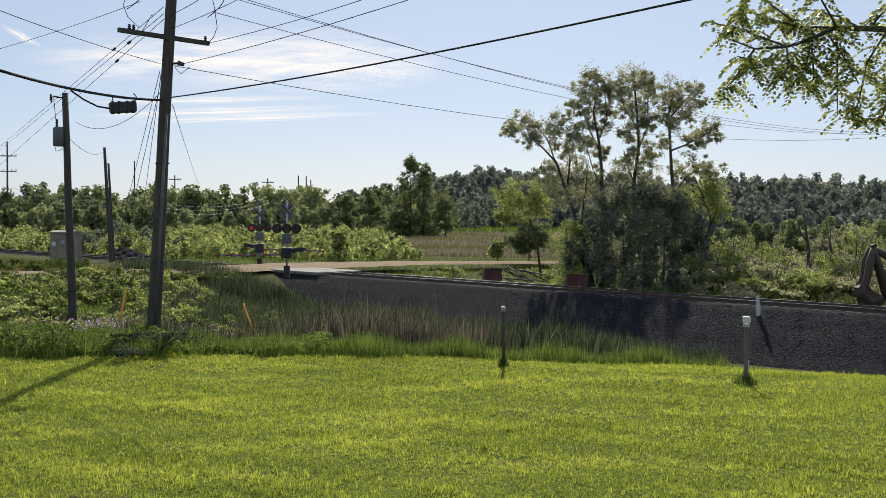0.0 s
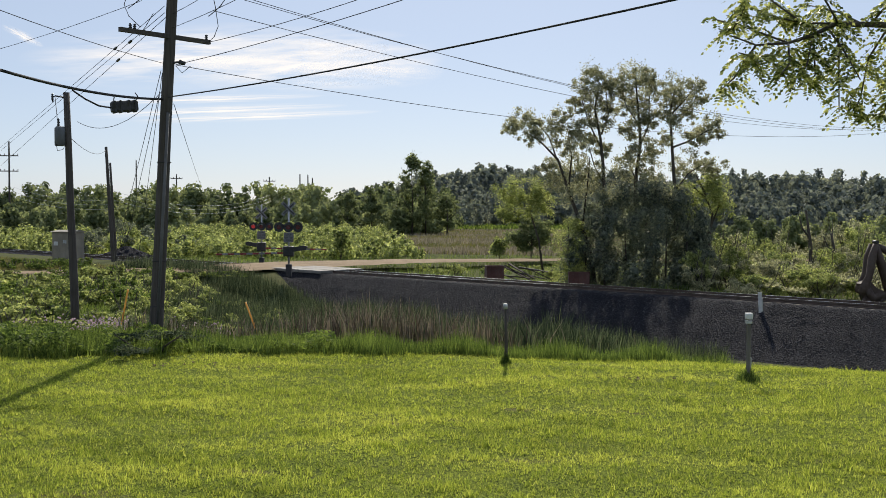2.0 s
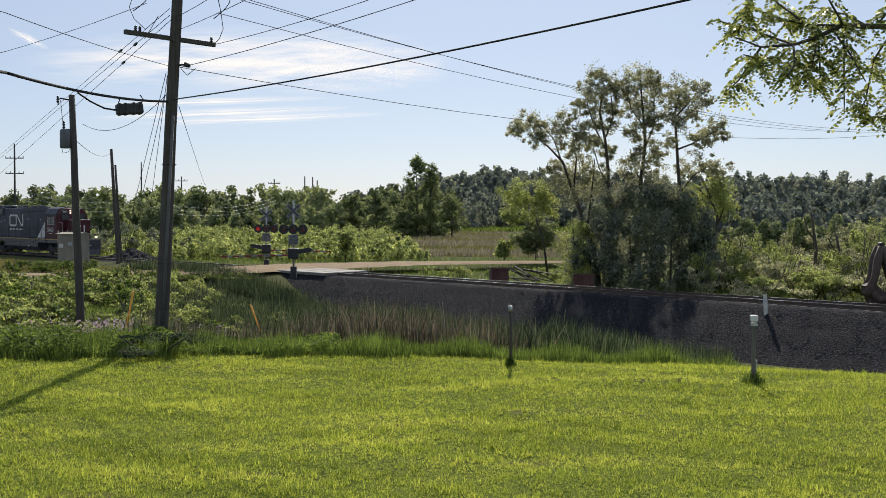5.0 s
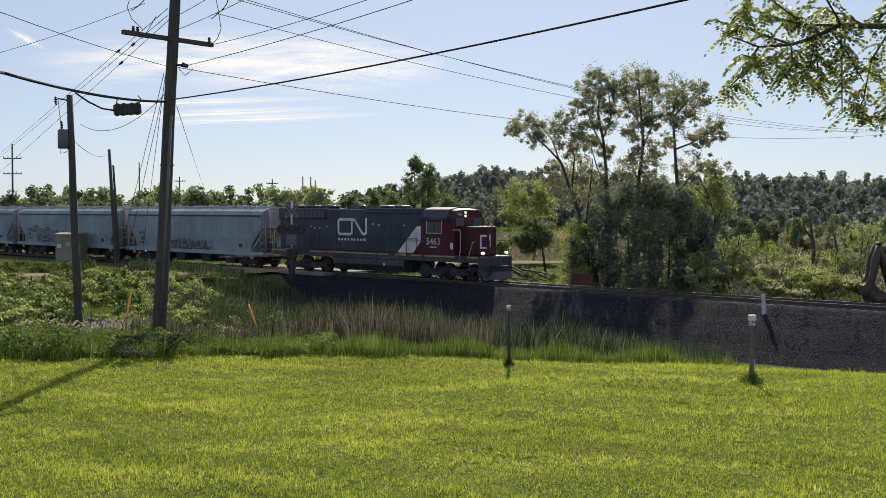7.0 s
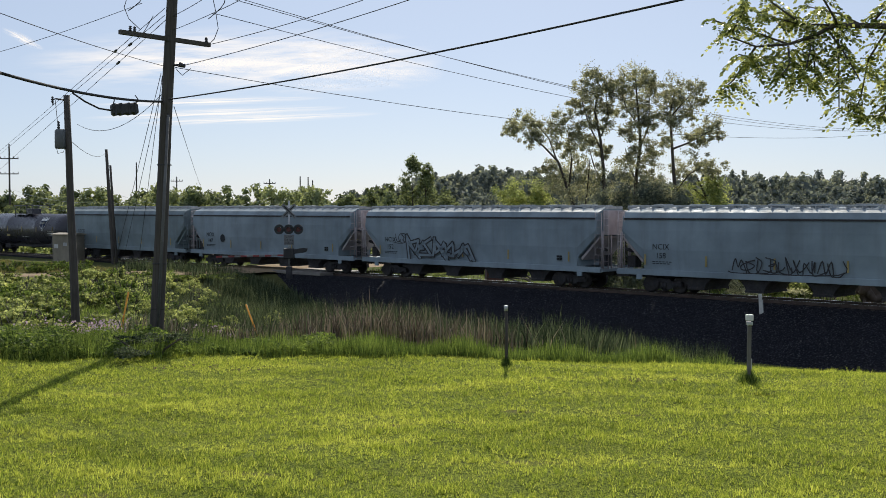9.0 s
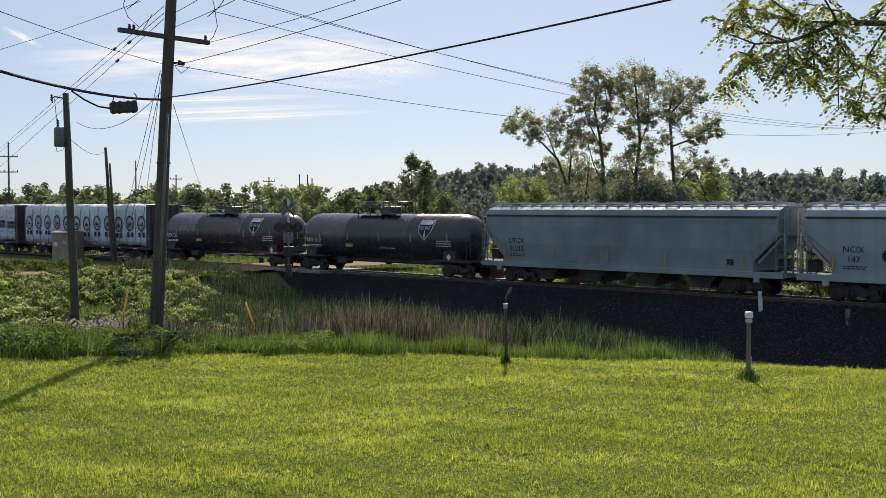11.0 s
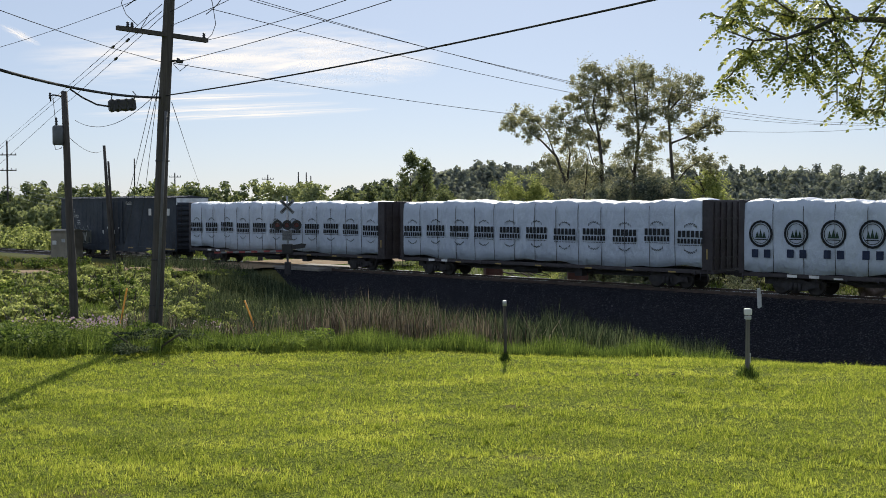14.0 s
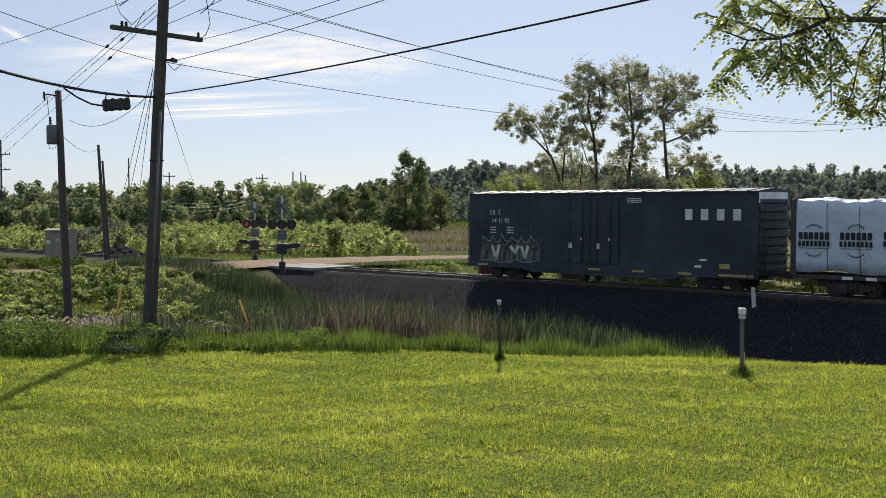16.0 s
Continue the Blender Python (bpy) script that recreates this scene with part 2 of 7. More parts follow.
def land(x, y):
    """Height of the ground sheet."""
    x, y = np.asarray(x, float), np.asarray(y, float)
    lat = lat_of(x, y)
    az = x / np.maximum(y, 5)
    lawn = 0.87 + 0.05 * wob(x, y, 0.25)
    # the ditch before the embankment is deep to the right and runs out towards the road
    low = -0.35 - 2.05 * sstep(-0.33, -0.12, az)
    near = lawn + (low - lawn) * sstep(25.5, 43.0, y + 2.0 * sstep(-0.1, 0.2, az) + 1.8 * sstep(0.2, 0.42, az))
    near = near + 0.06 * wob(x, y, 0.5, 1.0) * sstep(26, 34, y)
    # the bank that carries the road up to the crossing
    gap = 81.0 + (x + 14.5) * 0.36 - y
    road_bank = -0.22 - 0.2 * np.maximum(0, gap - 3.5)
    near = near + np.maximum(0, road_bank - near) * sstep(-3.0, -9.0, x)
    far = -0.9 - 0.5 * sstep(100, 220, y) + 0.25 * wob(x, y, 0.06, 2.0)
    hill = 14 * sstep(400, 570, y) * (0.72 + 0.28 * np.exp(-((x - 50) / 60.0) ** 2) + 0.1 * np.sin(x / 23.0))
    far = far + hill * sstep(-70, 5, x)
    bank = -0.5 - 2.3 * np.clip((np.abs(lat) - 1.7) / 4.1, 0, 1)
    k = sstep(-8.5, -3.5, lat)
    z = far + (near - far) * k
    top = np.where(np.abs(lat) < 8.5, np.maximum(bank - 0.08, np.where(lat > 0, near, far)), z)
    return top


def lawn_edge(x):
    """How far the mown lawn reaches, by the place across it."""
    return 26.2 + 0.25 * np.sin(x * 0.9) + 0.2 * np.sin(x * 2.3 + 1) + 14.5 * sstep(4.2, 13.5, x) - 0.6 * sstep(-3, -9, x)


def ground_sheet():
    ys = np.concatenate([np.linspace(-60, 8, 14), np.linspace(9, 130, 200), np.linspace(133, 320, 60), np.geomspace(330, 4200, 50)])
    us = np.concatenate([np.linspace(-1, -0.62, 10), np.linspace(-0.6, 0.6, 190), np.linspace(0.62, 1, 10)])
    width = np.maximum(ys, 60) * 1.1 + 40
    X = us[None, :] * width[:, None]
    Y = np.repeat(ys[:, None], len(us), 1)
    Z = land(X, Y)
    # the lawn lies on it as a sheet of its own
    Z = Z - 0.18 * ((np.abs(X - 6) < 34) & (Y < lawn_edge(X) - 0.8) & (Y > -14))
    n, m = X.shape
    idx = np.arange(n * m).reshape(n, m)
    faces = np.stack([idx[:-1, :-1], idx[:-1, 1:], idx[1:, 1:], idx[1:, :-1]], -1).reshape(-1, 4)
    ob = soup("ground", np.stack([X, Y, Z], -1).reshape(-1, 3), faces, SOIL)
    ob.data.polygons.foreach_set("use_smooth", [True] * len(ob.data.polygons))
    tagged(ob, "weedy green and brown field ground with a ditch", "ground", kind="structure")


ground_sheet()


def lawn_top(x, y):
    """The uneven top of the mown lawn."""
    return land(x, y) + 0.02 + 0.028 * wob(x * 0.55, y, 1.9, 3) + 0.014 * wob(x, y, 4.6, 5)


def lawn_sheet():
    us, vs = np.linspace(-30, 42, 220), np.linspace(0, 1, 170)
    X = np.repeat(us[None, :], len(vs), 0)
    Y = -15 + (lawn_edge(us)[None, :] + 15) * vs[:, None]
    Z = lawn_top(X, Y)
    n, m = X.shape
    idx = np.arange(n * m).reshape(n, m)
    faces = np.stack([idx[:-1, :-1], idx[:-1, 1:], idx[1:, 1:], idx[1:, :-1]], -1).reshape(-1, 4)
    ob = soup("lawn", np.stack([X, Y, Z], -1).reshape(-1, 3), faces, TURF)
    ob.data.polygons.foreach_set("use_smooth", [True] * len(ob.data.polygons))
    tagged(ob, "mown bright green lawn with yellowish patches", "lawn", kind="structure")


lawn_sheet()

# ---- track ----
RUN0, RUN1 = -230.0, 60.0


def railway():
    bm = bmesh.new()
    web = [(-0.07, -0.18), (0.07, -0.18), (0.07, -0.165), (0.012, -0.14), (0.012, -0.045), (0.036, -0.035), (0.036, -0.004), (-0.036, -0.004), (-0.036, -0.035), (-0.012, -0.045), (-0.012, -0.14), (-0.07, -0.165)]
    for side in (-0.755, 0.755):
        rail = empty("rail", TRACK, "rusty steel rail with a polished head on ties", "rail", "rails of the track")
        bm = bmesh.new()
        prism(bm, [(side + a, b) for a, b in web], RUN0, RUN1, "x")
        part("rail_web", bm, RAIL_SIDE, rail)
        part("rail_head", boxed(RUN0, RUN1, side - 0.034, side + 0.034, -0.004, 0.0), RAIL_TOP, rail, "polished rail head")


railway()

# ---- train: materials ----
CAR_BLACK = painted("car_black", (0.036, 0.035, 0.049), 0.3, 0.2, 0.5)
LOCO_BLACK = painted("loco_black", (0.042, 0.047, 0.068), 0.45, 0.3, 0.6, spec=0.2)
LOCO_RED = painted("loco_red", (0.062, 0.012, 0.017), 0.45, 0.25, 0.7, spec=0.2)
LOCO_PALE = painted("loco_white", (0.62, 0.62, 0.6), 0.45, 0.3, 1.0)
STRIPE = painted("yellow_stripe", (0.36, 0.26, 0.09), 0.5, 0.35, 2.0)
HOPPER_GREY = painted("hopper_grey", (0.225, 0.278, 0.318), 0.62, 0.3, 0.35, spec=0.15)
HOPPER_PINK = painted("hopper_end_grey", (0.42, 0.37, 0.38), 0.55, 0.4, 0.6, spec=0.15)
HOPPER_GREEN = painted("hopper_pale_green", (0.185, 0.232, 0.255), 0.62, 0.25, 0.35, spec=0.15)
UNDER = painted("running_gear", (0.034, 0.032, 0.035), 0.8, 0.5, 2.0, dirt=(0.06, 0.046, 0.04))
WHEEL = painted("wheel_steel", (0.045, 0.04, 0.04), 0.5, 0.3, 3.0, metal=0.5)
BOX_GREEN = painted("boxcar_green", (0.037, 0.045, 0.06), 0.45, 0.2, 0.5, spec=0.15)
BOX_PALE = painted("boxcar_end_paint", (0.74, 0.77, 0.8), 0.5, 0.3, 0.8, spec=0.15)
BEAM_BROWN = painted("bulkhead_brown", (0.034, 0.028, 0.032), 0.6, 0.4, 1.2, dirt=(0.06, 0.046, 0.045))
INK = painted("print_ink", (0.012, 0.015, 0.02), 0.85, 0.1, 3)
INK_BLUE = painted("print_blue", (0.014, 0.024, 0.06), 0.85, 0.1, 3)
INK_GREEN = painted("print_green", (0.014, 0.04, 0.024), 0.85, 0.1, 3)
CAR_GLASS = painted("dark_glass", (0.015, 0.018, 0.02), 0.08, 0.05, 1)
REFLECT = painted("reflector_yellow", (0.3, 0.23, 0.08), 0.4, 0.1, 3)
SPRAY = painted("spray_paint", (0.03, 0.03, 0.035), 0.6, 0.1, 2)
SPRAY_PALE = painted("spray_paint_pale", (0.5, 0.52, 0.5), 0.6, 0.2, 2)


def tarp_material():
    k = Nodes("white_wrap")
    c = k.ramp(k.noise(0.7, 5), (0.3, (0.42, 0.475, 0.57)), (0.6, (0.5, 0.56, 0.655)), (0.8, (0.58, 0.64, 0.72)))
    folds = k.mix(0.3, k.noise(1.3, 2, (1.3, 1, 0.5)), k.noise(5.0, 4, (1, 1, 0.5), 0.6))
    k.bump(folds, 1.0, 0.22)
    return k.set(c, 0.4, 0, 0.4)


TARP = tarp_material()


def lamp_material(name, color, power):
    k = Nodes(name)
    k.set(color, 0.3)
    k.bsdf.inputs["Emission Color"].default_value = (*color, 1)
    k.bsdf.inputs["Emission Strength"].default_value = power
    return k.mat


HEADLIGHT = lamp_material("headlight_glass", (1.0, 0.86, 0.66), 1.4)
RED_LAMP = lamp_material("red_lamp_glass", (0.6, 0.03, 0.03), 0.2)
RED_DARK = painted("unlit_red_glass", (0.1, 0.01, 0.012), 0.15, 0.1, 2)

# ---- train: parts ----


def lettering(name, text, x, z, size, y, mat, parent, width=1.0):
    """Painted characters on the side that faces the lawn."""
    cu = bpy.data.curves.new(name, "FONT")
    cu.body, cu.size, cu.extrude, cu.align_x, cu.resolution_u = text, size, 0.003, "CENTER", 2
    tmp = bpy.data.objects.new("tmp", cu)
    scene.collection.objects.link(tmp)
    bpy.context.view_layer.update()
    me = bpy.data.meshes.new_from_object(tmp.evaluated_get(bpy.context.evaluated_depsgraph_get()))
    bpy.data.objects.remove(tmp)
    me.transform(Matrix.LocRotScale((x, y, z), Euler((radians(90), 0, 0)), (width, 1, 1)))
    me.materials.clear()
    ob = put(new(name, me), parent, mat)
    return ob


def bars(bm, x0, x1, z0, z1, y, count=1, gap=0.25):
    """A row of flat painted bars."""
    w = (x1 - x0) / count
    for i in range(count):
        a = x0 + i * w
        box(bm, a, a + w * (1 - (gap if count > 1 else 0)), y - 0.004, y, z0, z1)
    return bm


def stroke(bm, pts, width, y):
    """A flat painted stroke through (x, z) points."""
    for (ax, az), (bx, bz) in zip(pts, pts[1:]):
        d = Vector((bx - ax, bz - az))
        if d.length < 1e-5:
            continue
        d.normalize()
        n = Vector((-d.y, d.x)) * width / 2
        e = d * width * 0.35
        c = [(ax - e.x + n.x, az - e.y + n.y), (bx + e.x + n.x, bz + e.y + n.y), (bx + e.x - n.x, bz + e.y - n.y), (ax - e.x - n.x, az - e.y - n.y)]
        bm.faces.new([bm.verts.new((p, y, q)) for p, q in c])
    return bm


def rounded(pts, steps=4):
    """A smooth line through (x, z) points."""
    out = []
    for i in range(len(pts) - 1):
        p0, p1, p2, p3 = pts[max(i - 1, 0)], pts[i], pts[i + 1], pts[min(i + 2, len(pts) - 1)]
        for k in range(steps):
            t = k / steps
            out.append(tuple(0.5 * (2 * b + (c - a) * t + (2 * a - 5 * b + 4 * c - d) * t * t + (3 * b - a - 3 * c + d) * t ** 3) for a, b, c, d in zip(p0, p1, p2, p3)))
    return out + [pts[-1]]


def scrawl(rng, x0, x1, z0, z1, count, width, y):
    """Unreadable spray-can loops, hooks and crossbars."""
    forms = ([(0.9, 0.85), (0.3, 1.0), (0.15, 0.65), (0.85, 0.4), (0.6, 0.0), (0.05, 0.15)], [(0.5, 1.0), (0.05, 0.6), (0.2, 0.05), (0.8, 0.1), (0.95, 0.7), (0.5, 1.0)],
             [(0.1, 1.0), (0.2, 0.0), (0.8, 0.05), (1.1, 0.3)], [(0.0, 0.0), (0.2, 0.9), (0.55, 0.2), (0.8, 1.0), (1.0, 0.0)], [(0.9, 1.0), (0.1, 0.9), (0.1, 0.5), (0.7, 0.5), (0.1, 0.45), (0.15, 0.0), (0.95, 0.1)], [(0.05, 0.95), (0.5, 0.1), (0.95, 1.1), (0.6, -0.3)])
    bm = bmesh.new()
    w = (x1 - x0) / count
    for i in range(count):
        a, lift, tall = x0 + i * w, rng.uniform(-0.1, 0.1), rng.uniform(0.8, 1.15)
        turn = rng.choice((-1, 1))
        pts = [(a + w * (0.5 + turn * (p - 0.5) * 1.7 + rng.uniform(-0.25, 0.25)), z0 + (z1 - z0) * (q * tall + lift + rng.uniform(-0.15, 0.15))) for p, q in rng.choice(forms)]
        stroke(bm, rounded(pts), width, y - 0.0015 * (i % 2))
    stroke(bm, rounded([(x0 - w, z0), (x0 + w, z0 - 0.08), (x1, z0 + 0.02), (x1 + w * 0.6, z1)]), width * 0.8, y - 0.003)
    return bm


def truck(parent, x, axles, base, r=0.45, m=UNDER):
    """A bogie: wheels, side frames, springs."""
    t = part("truck", boxed(x - 0.35, x + 0.35, -0.95, 0.95, 0.5, 0.8, bevel=0.03), m, parent, "dark cast steel truck")
    span = base * (axles - 1) / 2
    for side in (-1, 1):
        bm = bmesh.new()
        y = side * 1.02
        prism(bm, [(x - span - 0.3, 0.36), (x - span - 0.25, 0.62), (x - span + 0.3, 0.66), (x - 0.35, 0.78), (x + 0.35, 0.78), (x + span - 0.3, 0.66), (x + span + 0.25, 0.62), (x + span + 0.3, 0.36),
                   (x + span - 0.25, 0.34), (x + 0.5, 0.24), (x - 0.5, 0.24), (x - span + 0.25, 0.34)], y - 0.07, y + 0.07)
        part("side_frame", bm, m, t)
        bm = bmesh.new()
        for k in (-0.22, 0, 0.22):
            tube(bm, [(x + k, y - side * 0.0 + 0.11 * side, 0.27), (x + k, y + 0.11 * side, 0.6)], 0.08, 8)
        part("spring", bm, m, t)
    for i in range(axles):
        wx = x - span + base * i
        for side in (-1, 1):
            bm = bmesh.new()
            y = side * 0.755
            tube(bm, [(wx, y - 0.07, r), (wx, y - 0.055, r), (wx, y + 0.055, r), (wx, y + 0.07, r)], [r * 0.82, r, r, r * 0.82], 22)
            tube(bm, [(wx, y - side * 0.085 - 0.01, r), (wx, y - side * 0.085 + 0.01, r)], r + 0.03, 22)
            part("wheel", bm, WHEEL, t)
        bm = bmesh.new()
        tube(bm, [(wx, -1.14, r), (wx, 1.14, r)], 0.085, 10)
        part("axle", bm, m, t)
    return t


def coupler(parent, x, way):
    bm = boxed(min(x, x + way * 0.75), max(x, x + way * 0.75), -0.1, 0.1, 0.78, 0.98, bevel=0.02)
    box(bm, x + way * 0.55, x + way * 0.95, -0.17, 0.17, 0.74, 1.02, bevel=0.03)
    part("coupler", bm, UNDER, parent)


def ladder(parent, x, y, z0, z1, w, m, facing="x"):
    bm = bmesh.new()
    for k in (-w / 2, w / 2):
        d = (k, 0) if facing == "x" else (0, k)
        tube(bm, [(x + d[0], y + d[1], z0), (x + d[0], y + d[1], z1)], 0.02, 6)
    n = max(2, int((z1 - z0) / 0.38))
    for i in range(n + 1):
        z = z0 + (z1 - z0) * i / n
        a, b = ((x - w / 2, y, z), (x + w / 2, y, z)) if facing == "x" else ((x, y - w / 2, z), (x, y + w / 2, z))
        tube(bm, [a, b], 0.015, 5)
    part("ladder", bm, m, parent)


def loft(bm, sections):
    """Skin closed cross-sections, each a list of points of the same count."""
    rings = [[bm.verts.new(p) for p in s] for s in sections]
    n = len(rings[0])
    for a, b in zip(rings, rings[1:]):
        for j in range(n):
            f = bm.faces.new((a[j], a[(j + 1) % n], b[(j + 1) % n], b[j]))
    bm.faces.new(rings[0])
    bm.faces.new(rings[-1][::-1])
    bmesh.ops.recalc_face_normals(bm, faces=bm.faces[:])
    return bm


# ---- locomotive ----
def locomotive():
    e = empty("locomotive", None, "black and red diesel freight locomotive with lit headlights on the rails", "locomotive")
    part("underframe", boxed(-11.1, 9.15, -1.5, 1.5, 1.15, 1.5, bevel=0.03), CAR_BLACK, e)
    part("walkway", boxed(-11.1, 9.15, -1.56, 1.56, 1.5, 1.56), CAR_BLACK, e)
    for a, b in ((-11.0, -8.9), (-8.85, -8.0), (-7.9, -5.0), (-4.95, -1.0), (-0.9, 0.1), (0.2, 1.3), (1.9, 2.9), (3.3, 4.3), (4.6, 7.2), (8.2, 9.1)):
        part("sill_stripe", boxed(a, b, -1.566, -1.56, 1.45, 1.54), STRIPE, e, "worn yellow reflective stripe")
    part("front_stripe", boxed(9.15, 9.16, -1.45, 1.45, 1.42, 1.52), STRIPE, e)
    # long hood with doors
    bm = boxed(-10.8, 4.2, -0.93, 0.93, 1.56, 4.42, bevel=0.05)
    box(bm, -10.82, -5.6, -1.05, 1.05, 3.75, 4.5, bevel=0.05)
    box(bm, -1.5, 4.2, -0.98, 0.98, 4.1, 4.5, bevel=0.05)
    part("long_hood", bm, LOCO_BLACK, e, "black long hood with worn paint")
    for i in range(15):
        x = -9.9 + i * 0.9
        part("hood_door", boxed(x, x + 0.84, -0.945, -0.93, 1.7, 3.55 if x > -5.7 else 3.3, bevel=0.006), LOCO_BLACK, e)
    bm = bmesh.new()
    for i in range(16):
        box(bm, -10.4 + i * 0.29, -10.4 + i * 0.29 + 0.2, -1.062, -1.05, 3.85, 4.35)
    part("radiator_grille", bm, CAR_BLACK, e)
    for x in (-9.8, -8.0, -6.3):
        bm = bmesh.new()
        tube(bm, [(x, 0, 4.5), (x, 0, 4.68), (x, 0, 4.72)], [0.75, 0.75, 0.6], 20)
        part("radiator_fan", bm, CAR_BLACK, e)
    for x in (-0.4, 1.0):
        bm = bmesh.new()
        tube(bm, [(x, 0, 4.5), (x, 0, 4.64), (x, 0, 4.67)], [0.6, 0.6, 0.5], 18)
        part("brake_fan", bm, CAR_BLACK, e)
    part("exhaust_stack", boxed(-3.9, -2.8, -0.25, 0.25, 4.4, 4.7, bevel=0.03), CAR_BLACK, e)
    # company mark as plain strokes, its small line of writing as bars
    bm = bmesh.new()
    y = -0.952
    stroke(bm, [(-3.0, 3.72), (-4.2, 3.72), (-4.33, 3.6), (-4.33, 2.85), (-4.2, 2.72), (-3.1, 2.72), (-2.95, 2.82), (-2.95, 3.6), (-2.82, 3.72), (-2.7, 3.72), (-1.85, 2.75), (-1.62, 2.75), (-1.5, 2.85), (-1.5, 3.75)], 0.17, y)
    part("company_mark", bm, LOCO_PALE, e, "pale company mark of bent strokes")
    for i in range(9):
        part("web_bar", boxed(-4.35 + i * 0.32, -4.35 + i * 0.32 + (0.17 if i % 4 else 0.24), -0.95, -0.945, 2.28, 2.43), LOCO_PALE, e)
    bm = bmesh.new()
    rng = random.Random(4)
    for x in (-8.7, -8.0, -7.3, -6.9, -6.4, -5.6, -0.9, -0.3, 2.1):
        z = 3.0 + rng.random() * 0.4
        part("stencil_mark", boxed(x, x + 0.12, -0.952, -0.945, z, z + 0.1), LOCO_PALE, e)
    bm.free()
    # red and white band at the cab
    bm = bmesh.new()
    y = -0.949
    bm.faces.new([bm.verts.new((a, y, b)) for a, b in ((1.5, 1.6), (3.1, 1.6), (4.2, 2.75), (4.2, 3.32), (3.3, 3.32))])
    part("slanted_band", bm, LOCO_PALE, e, "white slanted paint band")
    bm = bmesh.new()
    bm.faces.new([bm.verts.new((a, y - 0.002, b)) for a, b in ((2.95, 1.6), (4.25, 1.6), (4.25, 3.0))])
    part("red_panel", bm, LOCO_RED, e)
    bm = bmesh.new()
    for x in (2.35, 3.3):
        tube(bm, [(x, -0.97, 1.6), (x, -0.97, 2.4 if x < 3 else 2.6)], 0.02, 5)
    box(bm, 2.3, 4.1, -0.97, -0.95, 2.42, 2.46)
    part("door_seam", bm, CAR_BLACK, e)
    # cab
    bm = bmesh.new()
    sec = [(-1.5, 1.56), (-1.5, 3.85), (-1.15, 4.35), (-0.5, 4.5), (0.5, 4.5), (1.15, 4.35), (1.5, 3.85), (1.5, 1.56)]
    loft(bm, [[(4.2, a, b) for a, b in sec], [(6.5, a, b) for a, b in sec], [(6.95, a * 0.9, min(b, 4.38) if b > 2 else b) for a, b in sec]])
    part("cab", bm, LOCO_RED, e, "red cab")
    bm = bmesh.new()
    sec2 = [(-1.54, 3.75), (-1.54, 3.9), (-1.18, 4.41), (-0.5, 4.56), (0.5, 4.56), (1.18, 4.41), (1.54, 3.9), (1.54, 3.75)]
    loft(bm, [[(4.18, a, b) for a, b in sec2], [(6.45, a, b) for a, b in sec2]])
    part("cab_roof", bm, LOCO_BLACK, e, "dark blue-black cab roof")
    for x0, x1 in ((4.75, 5.35), (5.4, 6.0)):
        w = part("side_window", boxed(x0, x1, -1.512, -1.49, 2.95, 3.62, bevel=0.01), CAR_GLASS, e)
    bm = bmesh.new()
    box(bm, 4.7, 6.05, -1.52, -1.5, 2.9, 2.95)
    box(bm, 4.7, 4.75, -1.52, -1.5, 2.9, 3.67)
    box(bm, 6.0, 6.05, -1.52, -1.5, 2.9, 3.67)
    part("window_frame", bm, STEEL, e)
    for y0 in (-1.2, 0.45):
        part("front_window", boxed(6.94, 6.97, y0, y0 + 0.75, 3.35, 3.9, bevel=0.01), CAR_GLASS, e)
    part("number_board", boxed(6.3, 6.98, -1.16, -0.62, 3.96, 4.28, bevel=0.02), CAR_BLACK, e)
    for z in (4.22, 4.0):
        bm = bmesh.new()
        tube(bm, [(6.95, -0.35, z), (7.0, -0.35, z)], 0.075, 14)
        part("headlight", bm, HEADLIGHT, e, "lit white headlight")
    me = lettering("board_number", "5463", 0.0, 0.0, 0.26, 0.0, LOCO_PALE, e)
    me.matrix_basis = pose(6.985, -0.89, 4.04, 0, 0, 90) @ Matrix.Diagonal((0.85, 1, 1, 1))
    lettering("cab_number", "5463", 5.3, 2.2, 0.62, -1.508, LOCO_PALE, e)
    part("cab_label", bars(bmesh.new(), 6.75, 7.0, 1.95, 2.35, -1.506), LOCO_PALE, e)
    part("builder_line", bars(bmesh.new(), 5.0, 5.6, 2.02, 2.08, -1.506), LOCO_PALE, e)
    # nose, front platform, pilot
    bm = boxed(6.9, 8.5, -0.88, 0.88, 1.56, 3.35, bevel=0.08)
    part("short_hood", bm, LOCO_RED, e, "red low nose")
    part("nose_cap", boxed(7.5, 8.48, -0.8, 0.8, 3.34, 3.38, bevel=0.02), LOCO_PALE, e)
    bm = bmesh.new()
    for y0, y1, z0, z1 in ((-0.7, -0.1, 2.72, 2.86), (-0.7, -0.57, 2.1, 2.72), (-0.7, -0.1, 2.0, 2.12), (0.15, 0.28, 2.1, 2.86)):
        box(bm, 8.5, 8.508, y0, y1, z0, z1)
    part("nose_mark", bm, LOCO_PALE, e, "pale company mark of plain strokes")
    for yy in (-1.1, 1.1):
        bm = bmesh.new()
        tube(bm, [(9.0, yy, 1.76), (9.17, yy, 1.76)], 0.085, 14)
        part("ditch_light", bm, HEADLIGHT, e, "lit ditch light")
    bm = bmesh.new()
    prism(bm, [(-1.45, 0.2), (1.45, 0.2), (1.5, 1.5), (-1.5, 1.5)], 9.05, 9.2, "x")
    prism(bm, [(9.15, 0.15), (9.38, 0.12), (9.2, 0.6)], -1.35, 1.35)
